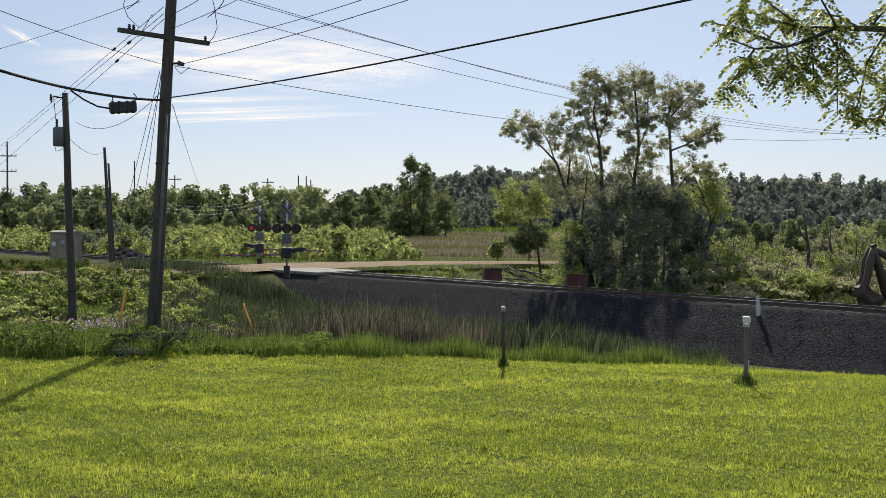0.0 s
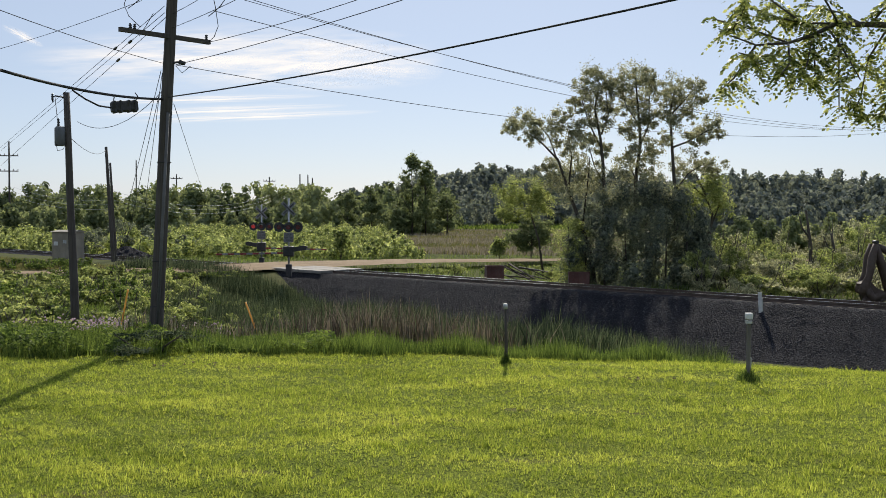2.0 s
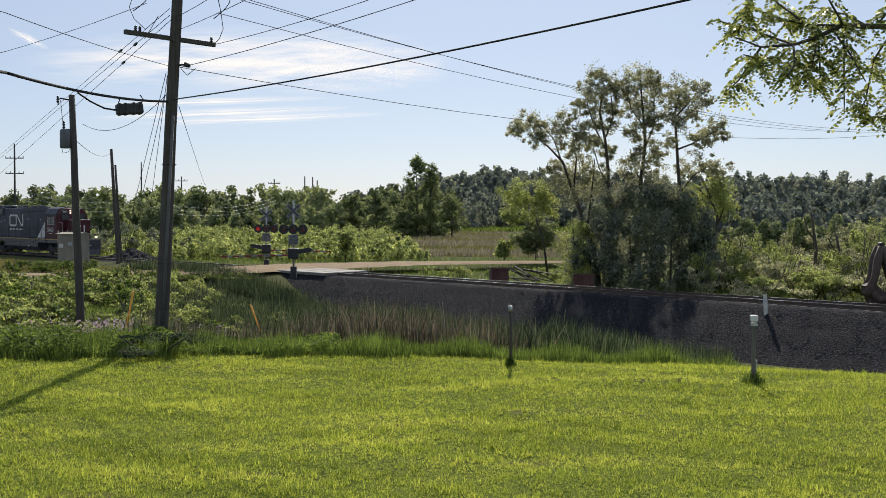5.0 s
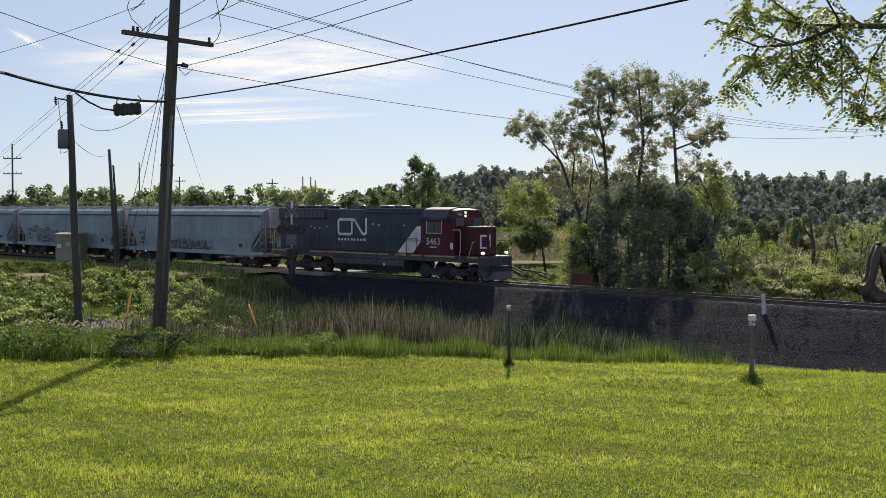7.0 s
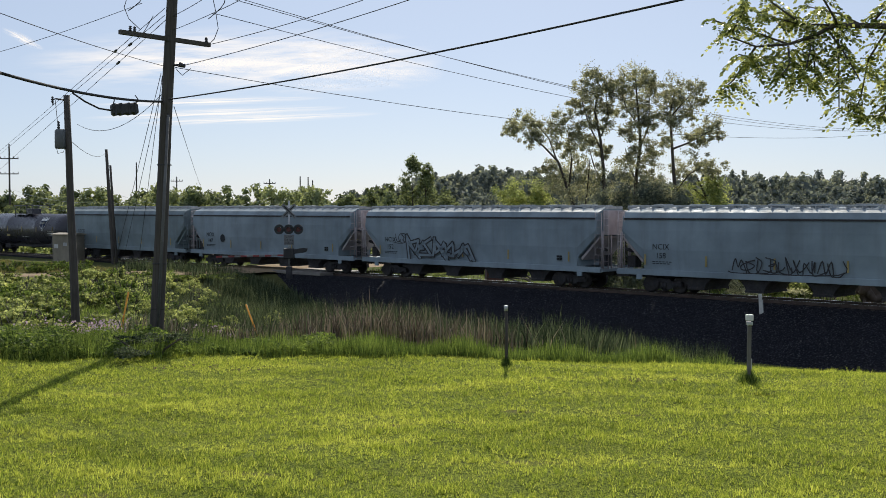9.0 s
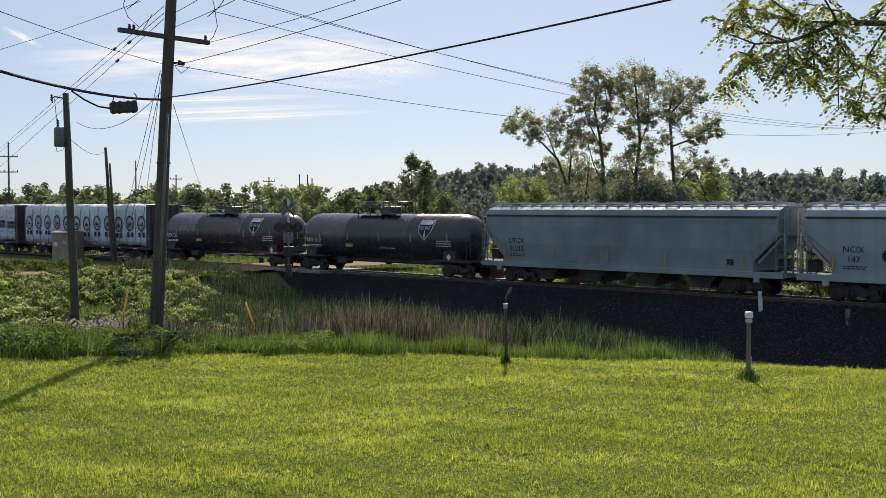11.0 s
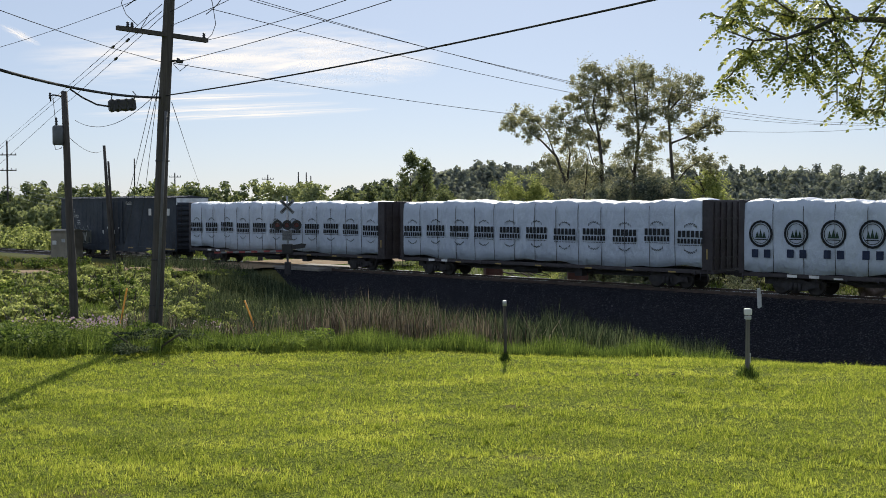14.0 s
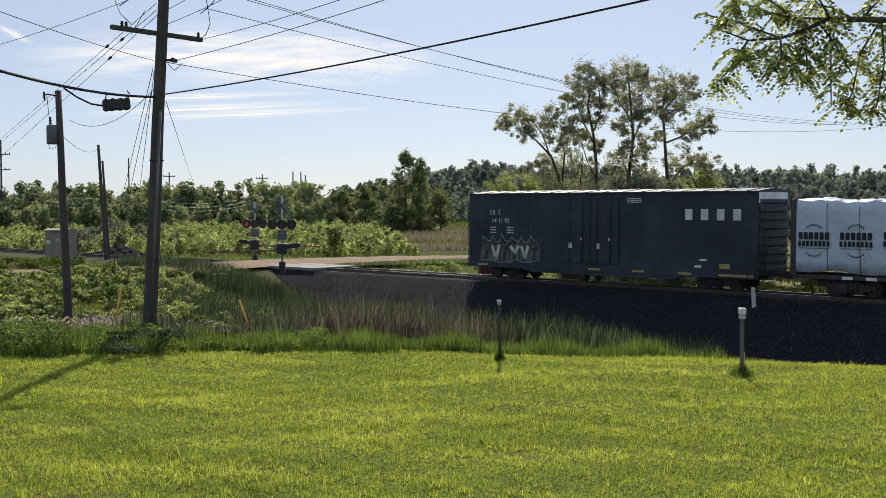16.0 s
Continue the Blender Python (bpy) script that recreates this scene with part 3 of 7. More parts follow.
    part("pilot", bm, CAR_BLACK, e)
    bm = bmesh.new()
    for i in range(9):
        tube(bm, [(-9.5 + i * 1.5, -1.5, 1.56), (-9.5 + i * 1.5, -1.5, 2.55)], 0.016, 5)
    tube(bm, [(-10.9, -1.5, 2.55), (3.9, -1.5, 2.55)], 0.016, 5)
    tube(bm, [(9.1, -1.4, 2.5), (9.1, 1.4, 2.5)], 0.02, 5)
    for yy in (-1.4, -0.5, 0.5, 1.4):
        tube(bm, [(9.1, yy, 1.56), (9.1, yy, 2.5)], 0.02, 5)
    part("handrail", bm, UNDER, e)
    for path in ([(7.0, -1.52, 3.15), (7.55, -1.52, 3.15), (7.62, -1.52, 3.05), (7.62, -1.52, 1.9), (7.55, -1.52, 1.7), (7.55, -1.52, 0.9)], [(8.35, -1.52, 0.7), (8.35, -1.52, 1.7), (8.6, -1.5, 2.4), (8.75, -1.5, 2.45)], [(9.12, 0.4, 2.7), (9.12, 1.3, 2.7), (9.12, 1.4, 1.6)], [(-10.9, -1.52, 0.6), (-10.9, -1.52, 2.5)]):
        bm = bmesh.new()
        tube(bm, path, 0.022, 6)
        part("grab_iron", bm, LOCO_PALE, e, "white grab iron")
    for x in (8.0, -10.7):
        bm = bmesh.new()
        for k in range(4):
            box(bm, x - 0.35, x + 0.35, -1.52, -1.25, 0.45 + 0.27 * k, 0.49 + 0.27 * k)
        part("step", bm, CAR_BLACK, e)
    bm = bmesh.new()
    prism(bm, [(-1.45, 0.75), (-1.25, 0.35), (1.25, 0.35), (1.45, 0.75), (1.45, 1.2), (-1.45, 1.2)], -4.3, 2.6, "x")
    part("fuel_tank", bm, CAR_BLACK, e)
    bm = bmesh.new()
    tube(bm, [(-2.8, -1.3, 1.32), (2.5, -1.3, 1.32)], 0.13, 10)
    part("air_reservoir", bm, CAR_BLACK, e)
    bm = bmesh.new()
    tube(bm, [(0.8, -1.47, 0.8), (0.8, -1.5, 0.8)], 0.09, 10)
    part("fuel_gauge", bm, LOCO_PALE, e)
    truck(e, 6.0, 3, 2.05, 0.52)
    truck(e, -7.7, 3, 2.05, 0.52)
    coupler(e, 9.15, 1)
    coupler(e, -11.1, -1)
    return e


# ---- covered hopper ----
def hopper(body_mat, end_mat, label, mark, number, seed, eave_line=True):
    rng = random.Random(seed)
    e = empty("hopper_car", None, label, "hopper car", "covered hoppers of the train")

    def sec(x, low):
        pts = [(-1.46, low), (-1.56, max(low + 0.3, 2.3)), (-1.55, 3.3), (-1.5, 3.98), (-1.3, 4.25), (-0.8, 4.46), (0, 4.52), (0.8, 4.46), (1.3, 4.25), (1.5, 3.98), (1.55, 3.3), (1.56, max(low + 0.3, 2.3)), (1.46, low)]
        return [(x, a, b) for a, b in pts]
    bm = bmesh.new()
    loft(bm, [sec(-9.3, 3.0), sec(-8.0, 1.75), sec(-7.95, 1.25), sec(7.95, 1.25), sec(8.0, 1.75), sec(9.3, 3.0)])
    part("body", bm, body_mat, e, "", smooth=False)
    bm = bmesh.new()
    for k in (-1, 1):
        box(bm, -9.2, 9.2, k * 1.53 - 0.02, k * 1.53 + 0.02, 3.86, 3.95)
    part("eave_rib", bm, UNDER if eave_line else body_mat, e)
    bm = boxed(-9.6, 9.6, -1.58, -1.42, 0.95, 1.25, bevel=0.015)
    box(bm, -9.6, 9.6, 1.42, 1.58, 0.95, 1.25, bevel=0.015)
    box(bm, -9.7, -8.2, -1.5, 1.5, 1.0, 1.15)
    box(bm, 8.2, 9.7, -1.5, 1.5, 1.0, 1.15)
    part("side_sill", bm, body_mat, e)
    for x in (-8.2, 8.2):
        part("jacking_pad", boxed(x - 0.16, x + 0.16, -1.6, -1.5, 0.72, 0.97, bevel=0.01), body_mat, e)
    for x, k in ((-9.3, -1), (9.3, 1)):
        bm = boxed(min(x, x + k * 0.35), max(x, x + k * 0.35), -0.95, 0.95, 3.0, 4.35, bevel=0.02)
        part("end_panel", bm, end_mat, e)
        bm = bmesh.new()
        for yy in (-1.3, -0.5, 0.5, 1.3):
            tube(bm, [(x + k * 0.3, yy, 1.15), (x + k * 0.25, yy, 3.2)], 0.05, 6)
        prism(bm, [(x - k * 1.2, 1.7), (x + k * 0.05, 2.95), (x + k * 0.05, 2.8), (x - k * 1.1, 1.6)], -1.3, 1.3)
        part("end_post", bm, end_mat, e)
        ladder(e, x + k * 0.1, -1.5, 1.15, 4.2, 0.42, end_mat)
        ladder(e, x + k * 0.38, -1.15, 1.15, 4.3, 0.42, end_mat, "y")
        bm = bmesh.new()
        box(bm, x - k * 0.1 - 0.25, x - k * 0.1 + 0.25, -0.8, -0.2, 1.3, 1.9, bevel=0.03)
        tube(bm, [(x, -0.9, 2.2), (x + 0.02, -0.9, 2.25)], 0.28, 12)
        part("brake_gear", bm, UNDER, e)
    # running board and hatches on the roof
    bm = boxed(-9.5, 9.5, -0.35, -0.3, 4.58, 4.64)
    box(bm, -9.5, 9.5, -0.72, -0.68, 4.56, 4.62)
    for i in range(26):
        x = -9.4 + i * 0.752
        box(bm, x, x + 0.05, -0.9, 0.75, 4.44, 4.58)
    part("running_board", bm, STEEL, e)
    for i in range(8):
        x = -8.2 + i * 2.2
        part("roof_hatch", boxed(x, x + 0.9, -0.25, 0.3, 4.5, 4.68, bevel=0.03), body_mat, e)
    # outlet bays
    for x in (-5.0, -1.75, 1.75, 5.0):
        bm = bmesh.new()
        prism(bm, [(x - 1.3, 1.12), (x - 0.95, 0.98), (x - 0.6, 0.66), (x - 0.45, 0.36), (x + 0.45, 0.36), (x + 0.6, 0.66), (x + 0.95, 0.98), (x + 1.3, 1.12)], -1.2, 1.2)
        box(bm, x - 0.5, x + 0.5, -1.25, 1.25, 0.3, 0.42)
        part("outlet_bay", bm, UNDER, e)
    for x in (-9.6, 6.3):
        part("stub_sill", boxed(x, x + 3.3, -0.3, 0.3, 0.75, 1.1), UNDER, e)
    if mark:
        lettering("reporting_mark", mark, -6.9, 2.32, 0.42, -1.572, INK, e)
        lettering("car_number", number, -6.9, 1.86, 0.42, -1.566, INK, e)
    part("data_lines", bars(bars(bmesh.new(), -7.4, -6.2, 1.66, 1.7, -1.56, 6), -7.4, -6.3, 1.56, 1.6, -1.55, 5), INK, e)
    part("data_panel", bars(bars(bmesh.new(), 6.6, 7.0, 1.55, 1.68, -1.55, 2, 0.1), 6.6, 7.0, 1.7, 1.82, -1.558, 2, 0.1), INK, e)
    bm = bmesh.new()
    for x in (-7.9, -4.3, -0.6, 3.0, 7.4):
        box(bm, x, x + 0.1, -1.57, -1.562, 1.5, 2.05)
    part("reflector", bm, REFLECT, e)
    truck(e, -7.1, 2, 1.75)
    truck(e, 7.1, 2, 1.75)
    coupler(e, 9.6, 1)
    coupler(e, -9.6, -1)
    return e


TRAIN = []
loco = locomotive()
TRAIN.append((loco, 48.1))
hop = hopper(HOPPER_GREY, HOPPER_PINK, "blue-grey covered hopper car with black spray scrawl", "NCIX", "158", 1)
part("spray_scrawl", scrawl(random.Random(5), -2.6, 2.6, 1.35, 2.0, 13, 0.06, -1.572), SPRAY, hop, "black spray-can scrawl")
TRAIN.append((hop, 26.5))
hop = hopper(HOPPER_GREY, HOPPER_PINK, "blue-grey covered hopper car with a large dark graffiti piece", "NCIX", "152", 2)
bm, inner = bmesh.new(), bmesh.new()
rg = random.Random(8)
a = -5.4
for form in ([(0, 0), (0.08, 1), (0.8, 0.05), (0.9, 1.05)], [(1, 1), (0.1, 0.95), (0.12, 0.5), (0.7, 0.52), (0.12, 0.48), (0.1, 0.02), (1, 0.05)], [(0, 0), (0.2, 1), (0.5, 0.35), (0.8, 1.05), (1, 0)], [(0.05, 1), (0.1, 0.25), (0.5, 0), (0.9, 0.3), (0.95, 1.1)], [(0, 0.1), (0.5, 1), (1, 0), (0.75, 0.4), (0.25, 0.35)]):
    w, z0, tall = rg.uniform(0.95, 1.25), 1.45 + rg.uniform(-0.05, 0.1), rg.uniform(0.85, 1.1)
    line = [(a + 0.1 + p * w * 1.1 + rg.uniform(-0.36, 0.36), z0 + q * tall + rg.uniform(-0.3, 0.3)) for p, q in form + form[1:3]]
    stroke(bm, line, 0.32, -1.574)
    stroke(inner, line, 0.15, -1.578)
    a += w * 0.95
part("graffiti_outline", bm, SPRAY, hop, "dark graffiti outlines")
part("graffiti_fill", inner, HOPPER_GREY, hop, "blue-grey graffiti fill")
part("spray_scrawl", scrawl(random.Random(6), -6.3, -5.5, 2.3, 2.8, 3, 0.05, -1.572), SPRAY, hop)
TRAIN.append((hop, 6.2))
hop = hopper(HOPPER_GREY, HOPPER_PINK, "blue-grey covered hopper car with a dark round emblem", "NCIX", "147", 3)
bm = bmesh.new()
tube(bm, [(-5.3, -1.575, 2.2), (-5.3, -1.565, 2.2)], 0.3, 20)
part("round_emblem", bm, INK, hop)
TRAIN.append((hop, -13.85))
hop = hopper(HOPPER_GREEN, HOPPER_GREEN, "pale grey-green smooth covered hopper car", "UTCX", "51213", 4)
TRAIN.append((hop, -33.75))


# ---- tank car ----
def tank_car(label, number):
    e = empty("tank_car", None, label, "tank car", "black tank cars of the train")
    R, Zc = 1.5, 2.46
    prof = [(-8.15, 0.02), (-8.1, 0.45), (-7.95, 0.85), (-7.65, 1.2), (-7.25, 1.42), (-6.8, R), (-3.0, R), (-2.96, R + 0.015), (-2.9, R), (2.9, R), (2.96, R + 0.015), (3.0, R), (6.8, R), (7.25, 1.42), (7.65, 1.2), (7.95, 0.85), (8.1, 0.45), (8.15, 0.02)]
    bm = bmesh.new()
    tube(bm, [(x, 0, Zc) for x, _ in prof], [r for _, r in prof], 40)
    part("tank", bm, CAR_BLACK, e, "glossy black tank")
    bm = boxed(-8.5, -5.0, -1.45, 1.45, 1.0, 1.1)
    box(bm, 5.0, 8.5, -1.45, 1.45, 1.0, 1.1)
    box(bm, -8.5, 8.5, -0.35, 0.35, 0.7, 1.05)
    for x in (-6.6, 6.6):
        prism(bm, [(-1.4, 1.05), (-1.25, 1.75), (1.25, 1.75), (1.4, 1.05)], x - 0.5, x + 0.5, "x")
    part("underframe", bm, UNDER, e)
    bm = boxed(-0.5, 0.5, -0.5, 0.5, 3.9, 4.45, bevel=0.05)
    part("dome", bm, CAR_BLACK, e)
    bm = bmesh.new()
    for x in (-2.2, -1.0, 0.2, 1.4):
        for yy in (-0.9, 0.9):
            tube(bm, [(x, yy, 3.6), (x, yy, 4.75)], 0.03, 6)
    for yy in (-0.9, 0.9):
        tube(bm, [(-2.4, yy, 4.75), (1.6, yy, 4.75)], 0.03, 6)
        tube(bm, [(-2.4, yy, 4.4), (1.6, yy, 4.4)], 0.02, 6)
    box(bm, -2.3, 1.5, -0.95, -0.5, 3.92, 3.98)
    box(bm, -2.3, 1.5, 0.5, 0.95, 3.92, 3.98)
    part("top_platform", bm, CAR_BLACK, e)
    for x, yy, z, r in ((-1.3, 0.0, 4.2, 0.12), (-0.95, -0.2, 4.15, 0.08)):
        bm = bmesh.new()
        tube(bm, [(x, yy, 3.9), (x, yy, z)], r, 10)
        part("valve", bm, STEEL, e)
    for x in (-8.0, -5.6, -2.7, 0.35, 3.3, 6.5):
        a = 0.12
        part("reflector", boxed(x, x + 0.09, -1.52, -1.49, 2.2, 2.72), REFLECT, e)
    # shield
    bm = bmesh.new()
    cx, cz = 4.6, 3.0
    out = [(-0.62, 0.62), (-0.3, 0.55), (0, 0.62), (0.3, 0.55), (0.62, 0.62), (0.66, 0.2), (0.5, -0.25), (0.0, -0.7), (-0.5, -0.25), (-0.66, 0.2)]

    def skin(z):
        return -math.sqrt(max(0.01, R * R - (z - Zc) ** 2)) - 0.05
    for scale, mat, name, off in ((1.0, LOCO_PALE, "shield_rim", 0), (0.9, INK_BLUE, "shield", -0.006)):
        bm = bmesh.new()
        mid = bm.verts.new((cx, skin(cz) + off, cz))
        ring = [bm.verts.new((cx + a * scale, skin(cz + b * scale) + off, cz + b * scale)) for a, b in out]
        for i in range(len(ring)):
            bm.faces.new((mid, ring[i], ring[(i + 1) % len(ring)]))
        part(name, bm, mat, e)
    w = lettering("shield_word", "ASPHALT", cx, 2.98, 0.3, skin(2.95) - 0.02, LOCO_PALE, e, 0.85)
    bm = bmesh.new()
    bm.faces.new([bm.verts.new((cx + a, skin(cz + b) - 0.012, cz + b)) for a, b in ((-0.02, -0.05), (0.02, -0.05), (0.1, -0.5), (-0.1, -0.5))])
    bm.faces.new([bm.verts.new((cx + a, skin(cz + b) - 0.012, cz + b)) for a, b in ((-0.5, 0.3), (0.5, 0.3), (0.55, 0.5), (-0.55, 0.5))])
    part("shield_road", bm, LOCO_PALE, e)
    lettering("reporting_mark", "TRPX " + number, -6.3, 2.0, 0.42, -1.512, LOCO_PALE, e)
    part("data_lines", bars(bars(bmesh.new(), -7.0, -5.4, 1.78, 1.83, -1.44, 8), -7.0, -5.4, 1.68, 1.73, -1.41, 8), LOCO_PALE, e)
    part("data_panel", bars(bars(bars(bars(bmesh.new(), 5.6, 6.9, 2.25, 2.3, -1.51, 6), 5.6, 6.9, 2.1, 2.15, -1.51, 5), 5.6, 6.9, 1.95, 2.0, -1.47, 6), 0.4, 1.9, 1.72, 1.76, -1.42, 7), LOCO_PALE, e)
    part("placard", boxed(-2.9, -2.2, -1.46, -1.44, 1.75, 1.95), REFLECT, e)
    bm = bmesh.new()
    bm.faces.new([bm.verts.new((6.6 + a, -1.42, 1.3 + b)) for a, b in ((0, -0.2), (0.2, 0), (0, 0.2), (-0.2, 0))])
    part("diamond_placard", bm, LOCO_PALE, e)
    for x, k in ((-8.4, -1), (8.4, 1)):
        bm = bmesh.new()
        tube(bm, [(x - k * 0.6, -1.4, 1.1), (x - k * 0.6, -1.4, 2.15), (x, -1.4, 2.15), (x, -1.4, 1.1)], 0.025, 6)
        tube(bm, [(x, -1.4, 2.15), (x, 1.4, 2.15)], 0.025, 6)
        tube(bm, [(x - k * 0.3, -1.4, 0.4), (x - k * 0.3, -1.4, 2.15)], 0.02, 6)
        part("grab_rail", bm, UNDER, e)
    bm = bmesh.new()
    tube(bm, [(-0.2, 0, 1.0), (-0.2, 0, 0.6)], 0.2, 12)
    tube(bm, [(-3.8, -0.9, 0.85), (3.9, -0.9, 0.85)], 0.04, 6)
    box(bm, -4.4, -3.4, -0.9, -0.3, 0.55, 1.0, bevel=0.04)
    part("outlet_valve", bm, UNDER, e)
    truck(e, -6.85, 2, 1.75)
    truck(e, 6.85, 2, 1.75)
    coupler(e, 8.1, 1)
    coupler(e, -8.1, -1)
    return e


TRAIN.append((tank_car("black tank car with a blue road shield emblem", "510"), -52.8))
TRAIN.append((tank_car("black tank car with blue road shield, coupled before wrapped lumber", "525"), -70.45))


# ---- centerbeam flat with wrapped lumber ----
def centerbeam(print_kind, label, seed):
    rng = random.Random(seed)
    e = empty("lumber_car", None, label, "flat car", "wrapped lumber cars of the train")
    bm = boxed(-11.9, 10.4, -1.4, 1.4, 0.85, 1.05, bevel=0.02)
    prism(bm, [(-11.8, 0.85), (-8.5, 0.85), (-6.5, 0.5), (6.0, 0.5), (8.0, 0.85), (10.3, 0.85), (10.3, 0.95), (-11.8, 0.95)], -0.35, 0.35)
    for i in range(15):
        x = -11 + i * 1.45
        box(bm, x, x + 0.1, -1.42, 1.42, 0.8, 1.0)
    part("deck", bm, BEAM_BROWN, e, "dark steel deck and centre sill")
    bm = bmesh.new()
    for x in (7.8, 5.2, 2.5, -1.0, -4.0, -7.2):
        box(bm, x, x + 0.45, -1.43, -1.42, 0.86, 0.94)
    part("deck_stripe", bm, LOCO_PALE if print_kind else STRIPE, e)
    # front bulkhead with its ribbed face; the rear one under the wrap's end
    for x0, x1, nm in ((9.75, 10.35, "front"), (-12.05, -11.75, "rear")):
        bm = boxed(x0, x1, -1.4, 1.4, 0.95, 4.6, bevel=0.03)
        wall = part("bulkhead", bm, BEAM_BROWN, e, "dark brown steel bulkhead")
        for k in range(5):
            yy = -1.25 + k * 0.6
            part("upright", boxed(x1, x1 + 0.06, yy, yy + 0.12, 1.1, 4.5), BEAM_BROWN, wall)
        for z in (1.6, 2.6, 3.6):
            part("crossbar", boxed(x1, x1 + 0.05, -1.38, 1.38, z, z + 0.1), BEAM_BROWN, wall)
    part("bulkhead_label", boxed(10.0, 10.08, -1.415, -1.4, 1.6, 2.1), STRIPE, e)
    # the wrap: billowing, tied at every bay
    L0, L1 = -11.75, 9.74
    nx = 150
    outline = [(-1.36, 1.12), (-1.42, 1.7), (-1.43, 2.4), (-1.42, 3.2), (-1.41, 4.0), (-1.39, 4.46), (-1.2, 4.55), (-0.4, 4.6), (0.4, 4.6), (1.2, 4.55), (1.39, 4.46), (1.41, 4.0), (1.42, 2.4), (1.36, 1.12)]
    secs = []
    ph = [rng.uniform(0, 6) for _ in range(6)]
    for i in range(nx + 1):
        x = L0 + (L1 - L0) * i / nx
        bay = abs(math.sin(math.pi * (x - L0) / 1.535)) ** 0.5
        ring = []
        for j, (a, b) in enumerate(outline):
            w = 0.03 * math.sin(1.9 * x + 2.3 * b + ph[0]) + 0.025 * math.sin(4.7 * x - 3.1 * b + ph[1]) + 0.012 * math.sin(11 * x + 5 * b + ph[2])
            s = 1 if a > 0 else -1
            up = (0.05 * math.sin(0.8 * x + ph[3]) + 0.035 * math.sin(2.9 * x + ph[4] + a) + 0.03 * math.sin(7.3 * x + ph[1]) + 0.012 * bay) if b > 4.2 else 0
            hang = (0.1 * math.sin(0.6 * x + ph[5]) + 0.05 * math.sin(2.4 * x)) if b < 1.2 else 0
            ring.append((x, a + s * (w * 0.45 + 0.006 * bay - 0.005), b + up + hang))
        secs.append(ring)
    bm = bmesh.new()
    loft(bm, secs)
    for f in bm.faces:
        f.smooth = True
    part("wrap", bm, TARP, e, "creased white plastic lumber wrap")
    for i in range(1, 14):
        x = L0 + i * 1.535
        bm = bmesh.new()
        tube(bm, [(x + 0.05, -1.455, 1.05), (x, -1.475, 2.6), (x - 0.03, -1.45, 4.05), (x - 0.03, -1.36, 4.42)], 0.014, 5)
        part("tie_strap", bm, UNDER, e)
    y = -1.49
    n = 12 if print_kind else 11
    for i in range(n):
        c = L0 + 0.9 + i * (L1 - L0 - 1.5) / (n - 1)
        j = rng.uniform(-0.05, 0.05)
        mark = bmesh.new()
        if print_kind:
            ring = [(c + 0.56 * math.cos(a), 2.98 + j + 0.6 * math.sin(a)) for a in (2 * math.pi * q / 20 for q in range(21))]
            stroke(mark, ring, 0.11, y)
            ring = [(c + 0.44 * math.cos(a), 2.98 + j + 0.47 * math.sin(a)) for a in (2 * math.pi * q / 20 for q in range(21))]
            stroke(mark, ring, 0.03, y)
            for d, hh in ((-0.18, 0.34), (0.0, 0.44), (0.18, 0.34)):
                leaf = bmesh.new()
                leaf.faces.new([leaf.verts.new((c + d + a, y, 2.78 + j + b)) for a, b in ((-0.1, 0), (0.1, 0), (0.0, hh))])
                part("print_tree", leaf, INK_GREEN, e)
            stroke(mark, [(c - 0.3, 2.7 + j), (c + 0.3, 2.7 + j)], 0.04, y)
            for d in (-0.45, 0.18):
                part("print_square", boxed(c + d, c + d + 0.34, y - 0.004, y, 1.82 + j, 2.22 + j), INK_BLUE, e)
        else:
            bars(mark, c - 0.74, c + 0.8, 2.74 + j, 3.08 + j, y, 6, 0.28)
            bars(mark, c - 0.76, c + 0.82, 2.42 + j, 2.67 + j, y, 8, 0.34)
            bars(mark, c - 0.7, c + 0.76, 2.31 + j, 2.35 + j, y, 14, 0.4)
            part("print_bar_line", mark, INK, e)
            mark = bmesh.new()
            for s in (1, -1):
                arc = [(c + (0.56 + 0.06 * (q % 2)) * math.cos(a), 2.69 + j + s * (0.7 + 0.08 * (q % 2)) * math.sin(a)) for q, a in enumerate(math.radians(50 + 5.7 * v) for v in range(15))]
                stroke(mark, arc, 0.03, y)
        part("print_mark", mark, INK, e)
    bm = bmesh.new()
    box(bm, -10.9, -10.3, -0.9, -0.5, 0.5, 0.85)
    tube(bm, [(-3, -0.7, 0.6), (-1.2, -0.7, 0.6)], 0.2, 10)
    box(bm, 1.5, 2.0, -1.0, -0.5, 0.4, 0.85)
    tube(bm, [(-8, -0.8, 0.7), (8, -0.8, 0.7)], 0.025, 5)
    part("brake_gear", bm, UNDER, e)
    for x in (9.9, -11.6):
        ladder(e, x, -1.45, 0.5, 1.05, 0.4, UNDER)
    part("car_mark", bars(bmesh.new(), -9.5, -9.0, 0.88, 1.02, -1.425), LOCO_PALE, e)
    part("car_mark", bars(bmesh.new(), -8.4, -7.9, 0.88, 1.02, -1.425), LOCO_PALE, e)
    truck(e, -9.2, 2, 1.75)
    truck(e, 7.6, 2, 1.75)
    coupler(e, 10.3, 1)
    coupler(e, -11.9, -1)
    return e


TRAIN.append((centerbeam(1, "white-wrapped lumber flat car printed with dark rings", 11), -90.45))
TRAIN.append((centerbeam(0, "white-wrapped lumber flat car printed with saw-blade marks", 12), -114.3))
TRAIN.append((centerbeam(0, "white-wrapped lumber flat car before the boxcar", 13), -138.2))


